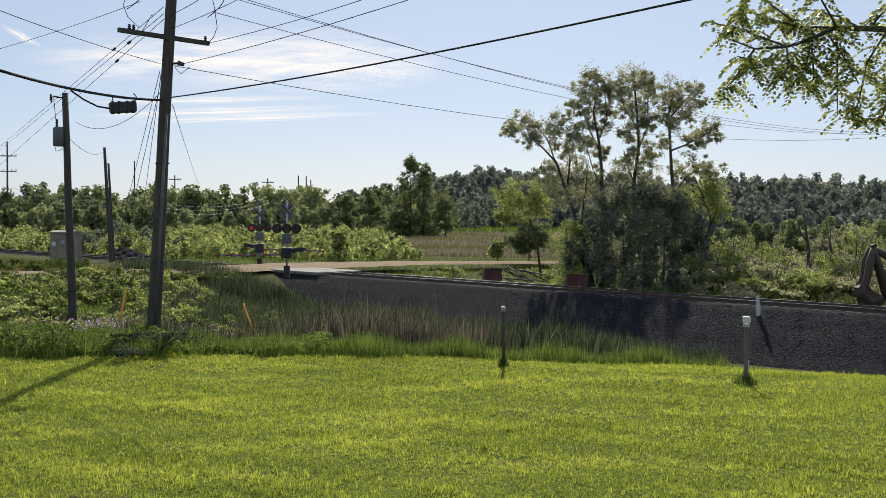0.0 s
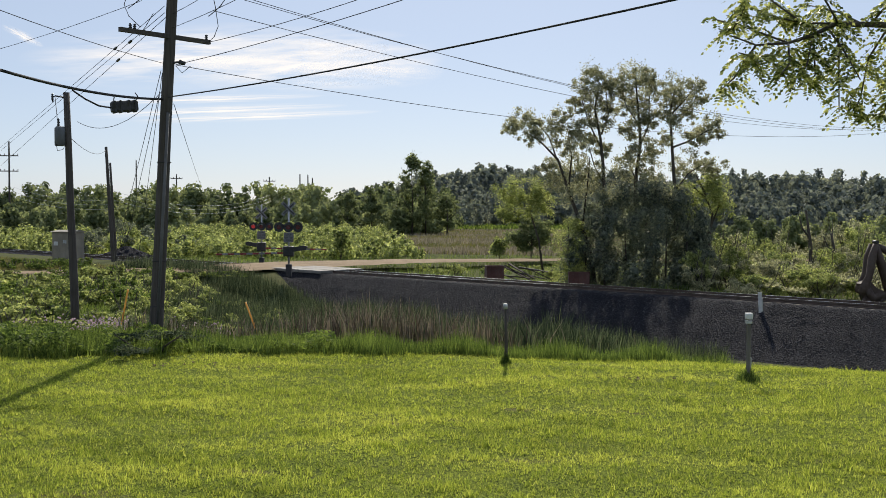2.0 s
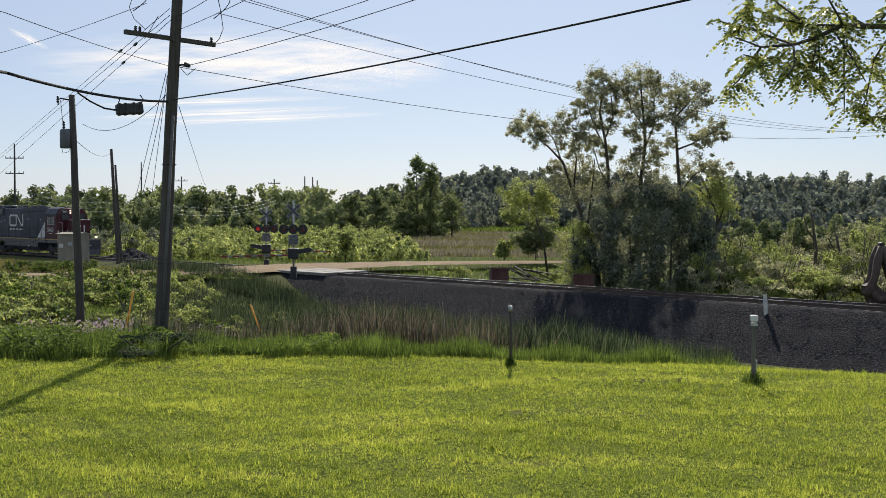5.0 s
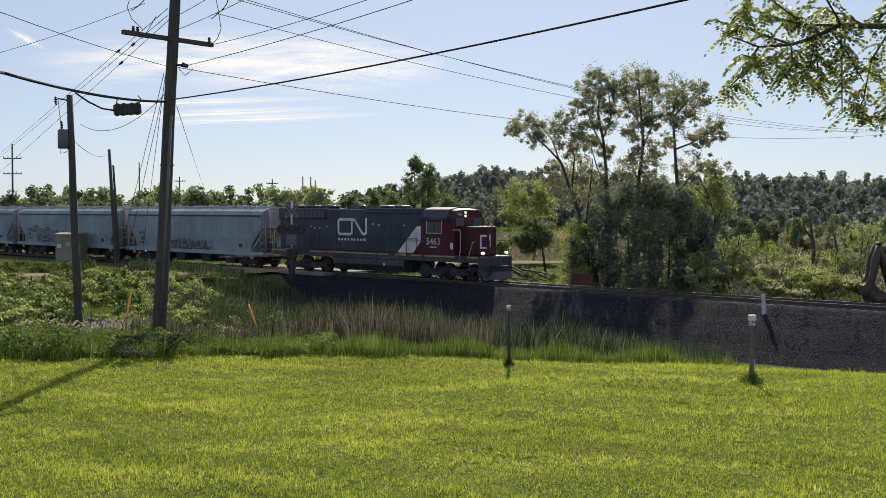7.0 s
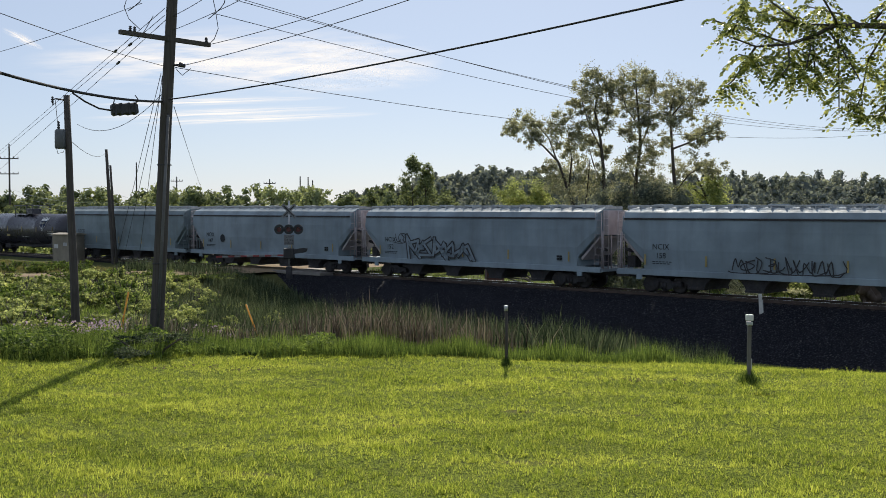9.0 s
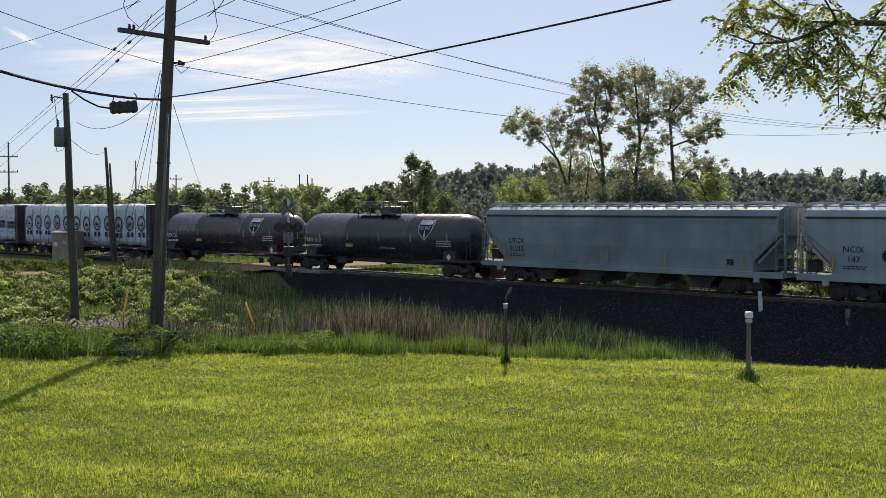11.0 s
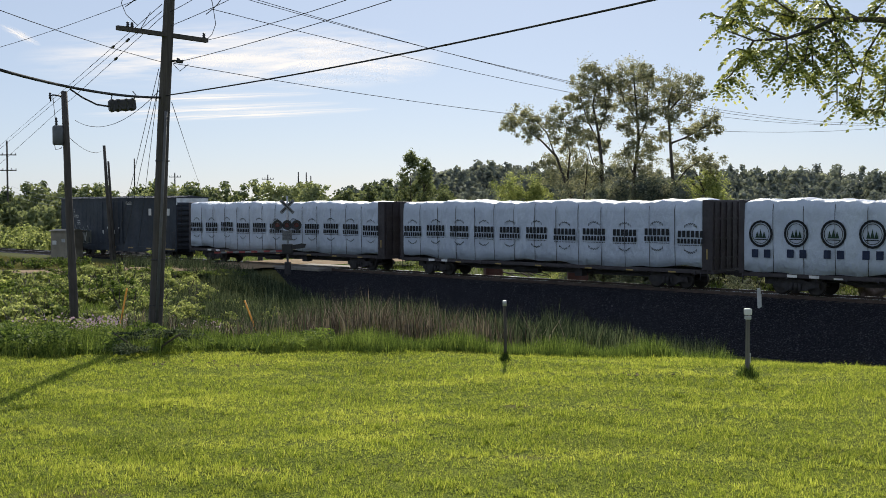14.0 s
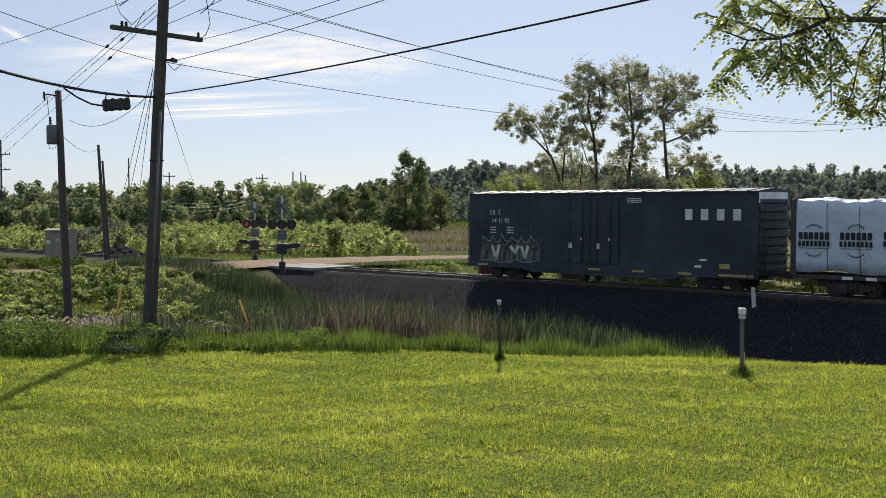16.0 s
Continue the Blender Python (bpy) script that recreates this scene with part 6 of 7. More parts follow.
# -- the tall tree group beyond the rails --
def tree_group():
    D = 74.0

    def w(u, v, dy=0.0):
        return tuple(spot(u, v, D) + Vector((0, dy, 0)))

    def one(name, label, trunks, balls, n, size, mat, seed, dy=0.0):
        e = empty(name, None, label, "tree", "trees beyond the rails")
        bm = bmesh.new()
        for path, r0, r1 in trunks:
            limbs(bm, [w(u, v, dy) for u, v in path], r0 * 0.72, r1)
        part("trunk", bm, BARK, e)
        k = D / 1942
        bl = []
        rg = random.Random(seed)
        for u, v, r in balls:
            x, y, z = w(u, v, dy + rg.uniform(-0.9, 0.9))
            bl.append((x, y, z, r * k * 1.25, r * k * 1.2, r * k * 1.1))
        foliage("crown", bl, int(n * 1.6), size * 0.86, mat, e, seed, sub=18, loose=0.6, reach=1.4, clump=(0.2, 0.62))

    one("cottonwood_tree", "tall tree with bare curving limbs and an airy crown",
        [([(292, -150), (291, -60), (290, 10), (288, 70), (283, 120), (272, 175), (280, 222)], 0.34, 0.05), ([(285, 105), (262, 150), (250, 190)], 0.12, 0.03), ([(284, 130), (296, 165), (292, 205)], 0.1, 0.03), ([(290, 40), (272, 75), (262, 110)], 0.08, 0.03)],
        [(277, 228, 18), (258, 212, 17), (292, 212, 14), (247, 186, 14), (272, 190, 19), (293, 180, 12), (258, 160, 13), (283, 150, 12), (290, 105, 11), (265, 118, 13), (270, 240, 10)], 11000, 0.08, LEAF_TREE, 41)
    one("cottonwood_tree", "tall tree with an upright airy crown in a clump",
        [([(346, -150), (348, -40), (350, 60), (357, 120), (352, 180), (347, 232)], 0.34, 0.05), ([(356, 110), (372, 150), (372, 200)], 0.12, 0.04), ([(354, 150), (332, 180), (322, 212)], 0.1, 0.03), ([(350, 50), (335, 85), (330, 110)], 0.09, 0.03)],
        [(337, 234, 20), (357, 240, 17), (322, 218, 14), (373, 220, 13), (342, 203, 22), (327, 184, 17), (362, 188, 17), (347, 158, 18), (332, 138, 13), (373, 158, 13), (357, 112, 17), (377, 92, 14), (336, 92, 14), (327, 70, 18), (358, 66, 17)], 15000, 0.08, LEAF_TREE, 42, 0.8)
    one("cottonwood_tree", "tall tree with a long side limb and open crown",
        [([(418, -150), (419, -30), (416, 45), (411, 112), (407, 172), (416, 215)], 0.32, 0.05), ([(411, 108), (437, 118), (465, 133), (492, 148)], 0.14, 0.03), ([(408, 165), (430, 190), (450, 212)], 0.1, 0.03), ([(417, 30), (440, 62), (468, 80)], 0.1, 0.03)],
        [(407, 214, 17), (427, 208, 17), (447, 213, 15), (457, 193, 12), (397, 198, 15), (422, 188, 19), (402, 173, 15), (437, 173, 13), (412, 153, 12), (397, 123, 11), (447, 128, 11), (467, 143, 13), (482, 153, 13), (492, 133, 9), (462, 123, 9), (447, 88, 16), (467, 73, 15), (432, 73, 13), (492, 73, 13)], 13500, 0.08, LEAF_TREE, 43, 0.4)
    one("willow_tree", "leaning tree with limbs spread over the marsh side",
        [([(275, -150), (262, -70), (240, -10), (222, 40), (206, 85), (180, 112), (158, 128)], 0.3, 0.04), ([(225, 35), (230, 90), (222, 140)], 0.14, 0.03), ([(204, 86), (190, 125), (168, 150)], 0.1, 0.03), ([(250, -30), (258, 40), (262, 90)], 0.12, 0.03)],
        [(122, 138, 12), (142, 156, 15), (167, 148, 18), (192, 133, 17), (157, 123, 13), (212, 158, 15), (227, 138, 17), (212, 108, 13), (237, 103, 15), (247, 73, 20), (217, 63, 17), (190, 73, 13), (257, 43, 20), (227, 28, 20), (197, 43, 15), (240, 128, 12), (300, 30, 20), (275, 60, 16), (380, 40, 18), (402, 20, 18)], 16500, 0.08, LEAF_TREE, 44, -0.6)
    one("elder_tree", "pale olive small tree at the edge of a clump",
        [([(190, -120), (182, -60), (165, -5)], 0.16, 0.05)], [(122, 28, 17), (152, 38, 20), (177, 28, 18), (137, 3, 19), (167, 3, 19), (122, -12, 13), (190, 8, 14)], 8000, 0.08, LEAF, 45, 3.0)
    one("elder_tree", "tree with bent limbs beside a dark thicket",
        [([(488, -150), (485, -70), (492, -10), (475, 33), (462, 60)], 0.22, 0.04), ([(490, -30), (505, 10), (500, 48)], 0.12, 0.03), ([(480, 20), (455, 40), (440, 45)], 0.1, 0.03)],
        [(497, 53, 14), (477, 33, 18), (502, 23, 16), (457, 23, 16), (437, 33, 13), (507, 3, 15), (452, -2, 15), (480, -2, 13)], 8500, 0.08, LEAF, 46, 1.5)
    one("elder_tree", "leafy green bush tree before a dark thicket",
        [([(225, -150), (224, -90), (222, -30)], 0.12, 0.04)], [(222, -30, 16), (215, -60, 20), (226, -90, 22), (216, -120, 20), (236, -50, 16), (240, -110, 18)], 7000, 0.06, LEAF, 48, -1.6)
    e = empty("thicket", None, "dense dark green thicket under tall trees", "thicket")
    for i in range(7):
        bm = bmesh.new()
        limbs(bm, [w(250 + 36 * i, -160, -1), w(255 + 35 * i, -90, -1), w(248 + 37 * i, -20, -1)], 0.12, 0.04)
        part("stem", bm, BARK, e)
    k = D / 1942
    rg = random.Random(47)
    balls = []
    for u, top in ((228, -50), (245, -15), (265, 10), (285, 25), (305, 30), (330, 38), (355, 40), (380, 38), (405, 40), (425, 28), (445, 0), (462, -35)):
        v = top
        while v > -165:
            r = rg.uniform(11, 22)
            x, y, z = w(u + rg.uniform(-9, 9), v - r * 0.6, -1 + rg.uniform(-1.4, 1.2))
            balls.append((x, y, z, r * k, r * k * 1.1))
            v -= r * 1.05
    crowns("crown", balls, 0.075, 62000, LEAF_DEEP, 47, e, 0.5)


tree_group()


def lone_trees():
    # round small tree and bush beside the far road
    def small(u, d, w, h, seed, mat, n, label):
        p = spot(u, 0, d)
        p.z = float(land(p.x, p.y))
        e = empty("small_tree", Matrix.Translation(p), label, "tree", "small trees by the far road")
        bm = bmesh.new()
        limbs(bm, [(0, 0, -0.2), (0.02, 0, h * 0.3), (0.05, 0, h * 0.6)], 0.09, 0.05)
        for a in range(5):
            q = a * 1.26
            limbs(bm, [(0.02, 0, h * 0.3), (0.25 * w * math.cos(q), 0.25 * w * math.sin(q), h * 0.6), (0.38 * w * math.cos(q), 0.38 * w * math.sin(q), h * 0.8)], 0.05, 0.015)
        part("trunk", bm, BARK, e)
        rg = random.Random(seed)
        bl = [(rg.uniform(-0.3, 0.3) * w, rg.uniform(-0.3, 0.3) * w, h * rg.uniform(0.28, 0.82), w * 0.22, w * 0.22, h * 0.15) for _ in range(18)]
        foliage("crown", bl, n, 0.13, mat, e, seed, sub=6)
    small(161, 106, 4.4, 4.6, 51, LEAF_FAR, 11000, "round small green tree by the far road")
    small(105, 108, 2.1, 2.5, 52, LEAF, 2500, "small bushy tree by the far road")
    small(-176, 104, 2.0, 3.4, 53, LEAF, 2200, "bright green sapling by the far road")
    # the tall tree and its round neighbour in the far meadow
    for u, d, w, h, seed, n, label in ((-50, 235, 8, 17.2, 54, 6000, "tall cottonwood in the far meadow"), (-26, 238, 7, 16.2, 58, 4500, "tall cottonwood in the far meadow"), (12, 232, 8.0, 9.5, 55, 4000, "round-headed tree in the far meadow"), (-122, 236, 7, 10.5, 56, 4200, "slender tree at the far meadow"), (-165, 240, 6, 9.5, 59, 3000, "slender tree at the far meadow"),
                                       (-75, 230, 6.5, 5.5, 57, 3500, "low rounded willow at the far meadow")):
        p = spot(u, 0, d)
        p.z = float(land(p.x, p.y))
        e = empty("meadow_tree", Matrix.Translation(p), label, "tree", "trees of the far meadow")
        bm = bmesh.new()
        limbs(bm, [(0, 0, -0.3), (0.1, 0, h * 0.4), (-0.1, 0, h * 0.8)], 0.25, 0.08)
        for a in range(6):
            q = a * 1.05 + seed
            limbs(bm, [(0.05, 0, h * (0.25 + 0.07 * a)), (0.2 * w * math.cos(q), 0.2 * w * math.sin(q), h * (0.4 + 0.07 * a)), (0.33 * w * math.cos(q), 0.33 * w * math.sin(q), h * (0.5 + 0.07 * a))], 0.1, 0.03)
        part("trunk", bm, BARK, e)
        rg = random.Random(seed)
        bl = []
        for _ in range(22):
            t = rg.uniform(0.2, 0.94)
            ww = w * 0.5 * math.sin(math.pi * min(1, 0.22 + 0.7 * t))
            a = rg.uniform(0, 6.28)
            q = rg.uniform(0, 0.75)
            bl.append((ww * q * math.cos(a), ww * q * math.sin(a), h * t, w * 0.15, w * 0.15, h * 0.07))
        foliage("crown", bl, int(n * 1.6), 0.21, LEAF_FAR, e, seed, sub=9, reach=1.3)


lone_trees()


# -- woods --
def wood(name, label, spans, leaf, n_leaf, mat, seed, squat=1.0, core=0.62):
    """Far woods as one body of leaves: rows of (u0, u1, distance, top height, crown radius, count)."""
    rng = np.random.default_rng(seed)
    balls = []
    for u0, u1, d, top, r, count in spans:
        for i in range(count):
            u = u0 + (u1 - u0) * (i + rng.random()) / count
            dd = d * rng.uniform(0.94, 1.06)
            x = u / 1942 * dd
            z = float(land(x, dd))
            h = top * (0.62 + 0.4 * rng.random() ** 1.3)
            rr = min(r * rng.uniform(0.65, 1.2), h * 0.55) * squat
            slim = rng.uniform(0.75, 1.15)
            for k in range(6):
                t = k / 5
                q = rr * (0.62 - 0.26 * t) * rng.uniform(0.8, 1.15)
                a, out = rng.uniform(0, 6.28), rr * slim * (0.62 - 0.5 * t) * rng.random() ** 0.5
                up = q * rng.uniform(0.8, 1.1)
                zc = z + h * 0.2 + (h * 0.8 - up) * t
                balls.append((x + out * math.cos(a), dd + out * math.sin(a), zc, q, up))
    tagged(crowns(name, balls, leaf, n_leaf, mat, seed, None, core), label, "woods", kind="stuff")


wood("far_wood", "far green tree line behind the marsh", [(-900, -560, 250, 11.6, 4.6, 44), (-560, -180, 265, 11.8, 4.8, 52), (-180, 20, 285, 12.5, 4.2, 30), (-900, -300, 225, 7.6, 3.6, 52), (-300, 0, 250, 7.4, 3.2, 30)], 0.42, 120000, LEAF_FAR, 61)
# hill and belt share leaves with distance haze in their colour
wood("hill_wood", "wooded low hill on the horizon", [(-170, 100, 560, 15, 6.5, 36), (50, 400, 600, 15, 7.0, 46), (300, 900, 620, 18.0, 7.5, 60), (0, 420, 500, 12, 6.0, 46), (420, 900, 500, 16, 6.0, 46)], 0.95, 70000, LEAF_HAZED, 62)
wood("dark_spruce_belt", "dark dense belt of trees before the hill", [(25, 300, 330, 10.5, 3.2, 46), (430, 900, 290, 12.5, 4.8, 40), (500, 900, 200, 8.5, 3.8, 26), (-25, 140, 335, 7.0, 2.6, 14)], 0.42, 46000, LEAF_HAZED, 63)
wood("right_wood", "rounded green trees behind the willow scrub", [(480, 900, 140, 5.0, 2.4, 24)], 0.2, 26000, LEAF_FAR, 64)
wood("marsh_scrub", "low green willow scrub beyond the rails", [(-900, -560, 125, 2.3, 1.7, 46), (-900, -480, 160, 3.0, 2.1, 50), (-560, -300, 118, 2.3, 1.6, 40), (-500, -60, 150, 2.6, 1.9, 60), (-480, -100, 185, 3.0, 2.3, 54), (-320, -30, 116, 1.9, 1.3, 34), (-560, -130, 210, 3.4, 2.5, 44)], 0.15, 95000, LEAF, 65, 1.25, 0.4)


def scrub_by_track():
    rg = random.Random(71)
    # willow scrub behind the rails to the right
    for i in range(54):
        u = 455 + 415 * (i * 0.618 % 1)
        d = 63 + 23 * rg.random()
        x = u / 1942 * d
        h = (1.9 + 3.2 * (d - 63) / 23) * rg.uniform(0.75, 1.15)
        shrub(grounded(x, d), rg.uniform(2.4, 3.8), h, 2300, 0.095, (LEAF, LEAF_TREE)[i % 2], 700 + i, "grey-green willow shrub beyond the rails", "willow shrubs beyond the rails")
    for u, d, h in ((655, 78, 5.2), (700, 77, 3.6)):
        e = empty("dead_trunk", Matrix.Translation(grounded(u / 1942 * d, d)), "bare broken dark trunk among the willow shrubs", "tree trunk", "broken trunks")
        bm = bmesh.new()
        limbs(bm, [(0, 0, -0.3), (0.1, 0, h * 0.5), (-0.15, 0, h * 0.8), (-0.3, 0, h)], 0.17, 0.07)
        limbs(bm, [(0.05, 0, h * 0.6), (-0.5, 0.1, h * 0.75), (-0.8, 0.1, h * 0.95)], 0.1, 0.03)
        part("trunk", bm, BARK, e)
    # weeds before the far road
    for i in range(16):
        u = rg.uniform(-60, 240)
        d = rg.uniform(80, 90)
        shrub(grounded(u / 1942 * d, d), rg.uniform(0.9, 1.7), rg.uniform(0.5, 1.1), 420, 0.09, LEAF, 760 + i, "low weedy bush before the far road", "weedy bushes by the road")
    shrub(grounded(222 / 1942 * 78, 78), 2.4, 2.1, 1800, 0.1, LEAF, 780, "pale green bush beside the thicket")
    # dark juniper-like bushes behind the hut
    for u, d, w, h in ((-568, 118, 5.0, 4.0), (-510, 122, 4.2, 3.8), (-620, 121, 3.0, 3.0), (-450, 119, 2.2, 2.6)):
        shrub(grounded(u / 1942 * d, d), w, h, 2600, 0.14, LEAF_DEEP, int(900 - u), "dark rounded bush beyond the rails", "dark bushes beyond the rails")


scrub_by_track()


def roadside_shrubs():
    rg = random.Random(81)
    k = 0
    for i in range(190):
        d = rg.uniform(38, 73)
        u = rg.uniform(-900, -330 + (d - 40) * 3.0)
        if abs(u + 645) < 30 and d < 45:
            continue
        x = u / 1942 * d
        if lat_of(x, d) < 9.5 or (d > 66 and -770 < u < -660):
            continue
        h = rg.uniform(0.55, 1.25) * (1.3 if -640 < u < -420 and d > 48 else 0.9)
        shrub(grounded(x, d), rg.uniform(1.1, 2.4), h, 800, 0.1, LEAF if i % 4 else TALL_BLADE, 1000 + i, "lush low green shrub on the road bank", "shrubs on the road bank")
        k += 1


roadside_shrubs()


def road_hedge():
    rg = random.Random(83)
    for i in range(14):
        d = rg.uniform(79, 84)
        u = -775 + 12 * i + rg.uniform(-5, 5)
        shrub(grounded(u / 1942 * d, d), rg.uniform(1.2, 1.9), rg.uniform(0.6, 0.95), 700, 0.085, TALL_BLADE, 1200 + i, "low bright green hedge shrub beyond the road", "hedge shrubs beyond the road")
    # low growth between the ditch and the road
    for i in range(34):
        u = -782 + 13 * i + rg.uniform(-5, 5)
        d = (81.9 - rg.uniform(0, 0.8)) / (1 - 0.36 * u / 1942)
        if not -755 < u < -672:
            h = rg.uniform(0.65, 1.0) * (1.0 if u < -490 else 0.5)
            shrub(grounded(u / 1942 * d, d), rg.uniform(1.2, 2.0), h, 700, 0.08, (LEAF, TALL_BLADE)[i % 2], 1300 + i, "leafy green bush before the gravel road", "bushes before the road")


road_hedge()


# -- grass, reeds --
def blades(name, x, y, h, w, mat, seed, lean=0.35, label="", category="grass", z=None, plain=False):
    rng = np.random.default_rng(seed)
    n = len(x)
    z = land(x, y) if z is None else z
    a = rng.uniform(0, 6.28, n)
    b = rng.uniform(0, 6.28, n)
    dx, dy = np.cos(a) * w / 2, np.sin(a) * w / 2
    lx, ly = np.cos(b) * h * lean * rng.random(n), np.sin(b) * h * lean * rng.random(n)
    base = np.stack([x, y, z - 0.02], -1)
    wv = np.stack([dx, dy, np.zeros(n)], -1)
    if plain:
        v = np.stack([base - wv, base + wv, base + np.stack([lx, ly, h], -1)], 1).reshape(-1, 3)
        return tagged(soup(name, v, np.arange(3 * n).reshape(-1, 3), mat), label, category, kind="stuff")
    mid = base + np.stack([lx * 0.35, ly * 0.35, h * 0.6], -1)
    tip = base + np.stack([lx, ly, h], -1)
    v = np.stack([base - wv, base + wv, mid + wv * 0.8, tip, mid - wv * 0.8], 1).reshape(-1, 3)
    i = 5 * np.arange(n)[:, None]
    f = np.concatenate([i + np.array([[0, 1, 2]]), i + np.array([[0, 2, 4]]), i + np.array([[4, 2, 3]])], 1).reshape(-1, 3)
    ob = soup(name, v, f, mat)
    tagged(ob, label, category, kind="stuff")
    return ob


def lawn_grass():
    rng = np.random.default_rng(91)

    def tufts(name, n, per, y0, y1, x_of, spread, low, high, width, seed, label):
        y = y0 + (y1 - y0) * rng.random(n) ** 0.85
        x = x_of(y, rng.uniform(-1, 1, n))
        patch = 0.5 + 0.4 * wob(x * 0.6, y, 0.9, 4) + 0.45 * wob(x, y, 3.1, 1) + 0.35 * wob(x, y, 8.0, 2)
        keep = (y < lawn_edge(x)) & (rng.random(n) < np.clip(0.85 + 0.4 * patch, 0.85, 1))
        x, y, patch = x[keep], y[keep], patch[keep]
        tall = (low + (high - low) * rng.random(len(x)) ** 1.5) * np.clip(0.55 + 0.6 * patch, 0.66, 1.4)
        x, y, tall = np.repeat(x, per), np.repeat(y, per), np.repeat(tall, per)
        a, r = rng.uniform(0, 6.28, len(x)), spread * rng.random(len(x)) ** 0.7
        x, y = x + r * np.cos(a), y + r * np.sin(a)
        h = tall * rng.uniform(0.55, 1.15, len(x))
        blades(name, x, y, h, width * rng.uniform(0.7, 1.3, len(x)), LAWN_BLADE, seed, 0.85, label, z=lawn_top(x, y), plain=True)

    tufts("lawn_grass", 96000, 5, 11.0, 27.0, lambda y, k: k * (0.47 * y + 0.6), 0.03, 0.04, 0.115, 0.0135, 92, "short bright green lawn grass with yellow tips")
    tufts("lawn_tufts", 2600, 14, 11.0, 27.0, lambda y, k: k * (0.47 * y + 0.6), 0.07, 0.08, 0.17, 0.016, 94, "taller tufts standing in the mown lawn")
    tufts("slope_grass", 9000, 5, 26.0, 42.0, lambda y, k: 3 + (k * 0.5 + 0.5) * (0.47 * y - 2), 0.05, 0.04, 0.11, 0.018, 93, "short grass on the slope to the railway")


lawn_grass()


DRY_BLADE = leafy("dry_grass_blades", (0.07, 0.085, 0.03), (0.14, 0.145, 0.055), (0.26, 0.23, 0.12), 0.45, 1.3, 0.65, 0.4)


def tall_grass():
    rng = np.random.default_rng(95)
    n = 7200
    x = rng.uniform(-14, 10.3, n)
    off = rng.random(n) ** 1.1 * np.where(x < -3, 5.0, 2.6 - 1.6 * sstep(7, 10, x))
    y = lawn_edge(np.minimum(x, 6.0)) - 0.3 + off + 2.4 * sstep(6.0, 9.0, x)
    h = (0.14 + 0.44 * rng.random(n) ** 1.4) * (1 - 0.45 * sstep(6, 10, x)) * (1 + 0.25 * np.sin(x * 2.7))
    x, y, h = np.repeat(x, 11), np.repeat(y, 11), np.repeat(h, 11)
    x, y, h = x + rng.normal(size=len(x)) * 0.07, y + rng.normal(size=len(x)) * 0.07, h * rng.uniform(0.5, 1.1, len(x))
    blades("tall_grass", x, y, h, 0.02, TALL_BLADE, 96, 0.5, "uncut bright green grass along the lawn's edge", plain=True)
    q = 26000
    x = rng.uniform(-14, -2.5, q)
    y = lawn_edge(x) - 0.2 + rng.random(q) ** 1.2 * 4.8
    lump = np.clip(0.55 + 0.3 * np.sin(x * 1.9 + y) + 0.3 * np.sin(x * 4.9 + 2 * y) + 0.3 * np.sin(x * 0.7 + 2), 0.12, 1.2)
    c = np.stack([x, y, land(x, y) + 0.05 + 0.46 * lump * rng.random(q) ** 0.6], -1)
    vq, f = leaf_quads(c, 0.055, rng, 0.4, 0.42)
    tagged(soup("edge_weeds", vq, f, TALL_BLADE), "leafy green weeds along the edge of the lawn", "weeds", kind="stuff")
    # mound round the foot of the pole
    m = 5000
    a, r = rng.uniform(0, 6.28, m), rng.random(m) ** 0.6
    x, y = FOOT.x + 0.1 + 1.15 * r * np.cos(a), FOOT.y - 0.6 + 0.9 * r * np.sin(a)
    blades("pole_grass", x, y, rng.uniform(0.15, 0.5, m) * (1.1 - 0.5 * r), 0.025, TALL_BLADE, 97, 0.5, "rough dark grass clump round the pole's foot")
    # weeds seen from their shaded side: the dark reed colour paints that shade
    shrub(grounded(-6.75, 26.0), 3.0, 0.62, 5200, 0.045, REED, 1400, "low bush round the utility pole's foot, shade put into its colour")
    m = 700
    a, r = rng.uniform(0, 6.28, m), rng.random(m)
    for px, py, k in ((6.22, 22.0, 0.24), (1.46, 24.2, 0.12)):
        blades("post_grass", px + k * r * np.cos(a), py + k * r * np.sin(a), rng.uniform(0.08, 0.36, m) * (1.1 - 0.6 * r), 0.016, TALL_BLADE, 98, 0.5, "uncut tuft at the foot of a post")
    # weeds on the left bank and before the road
    m = 50000
    y = rng.uniform(29.5, 74, m)
    x = rng.uniform(-0.47, -0.12, m) * y
    keep = (lat_of(x, y) > 9) & ~((y > 69.5) & (x < -18))
    x, y = x[keep], y[keep]
    blades("bank_weeds", x, y, rng.uniform(0.08, 0.4, len(x)), 0.035, TALL_BLADE, 99, 0.6, "rank green weeds on the road bank", plain=True)
    m = 26000
    y = rng.uniform(58, 82, m)
    x = rng.uniform(-16, 0, m)
    keep = (lat_of(x, y) > 4.0) & (81.0 + (x + 14.5) * 0.36 - y > 1.5)
    x, y = x[keep], y[keep]
    blades("crossing_bank_grass", x, y, rng.uniform(0.2, 0.6, len(x)), 0.035, REED, 103, 0.45, "rank grey-green grass on the bank below the crossing", plain=True)
    # rank grass between the road and the rails
    m = 42000
    y = rng.uniform(74, 104, m)
    x = rng.uniform(-0.46, -0.16, m) * y
    lat = lat_of(x, y)
    keep = (lat > 6.6) & (y > 84.5 + (x + 14.5) * 0.36)
    x, y = x[keep], y[keep]
    blades("track_side_grass", x, y, rng.uniform(0.08, 0.3, len(x)), 0.05, DRY_BLADE, 102, 0.7, "tan and green rank grass beside the railway", plain=True)
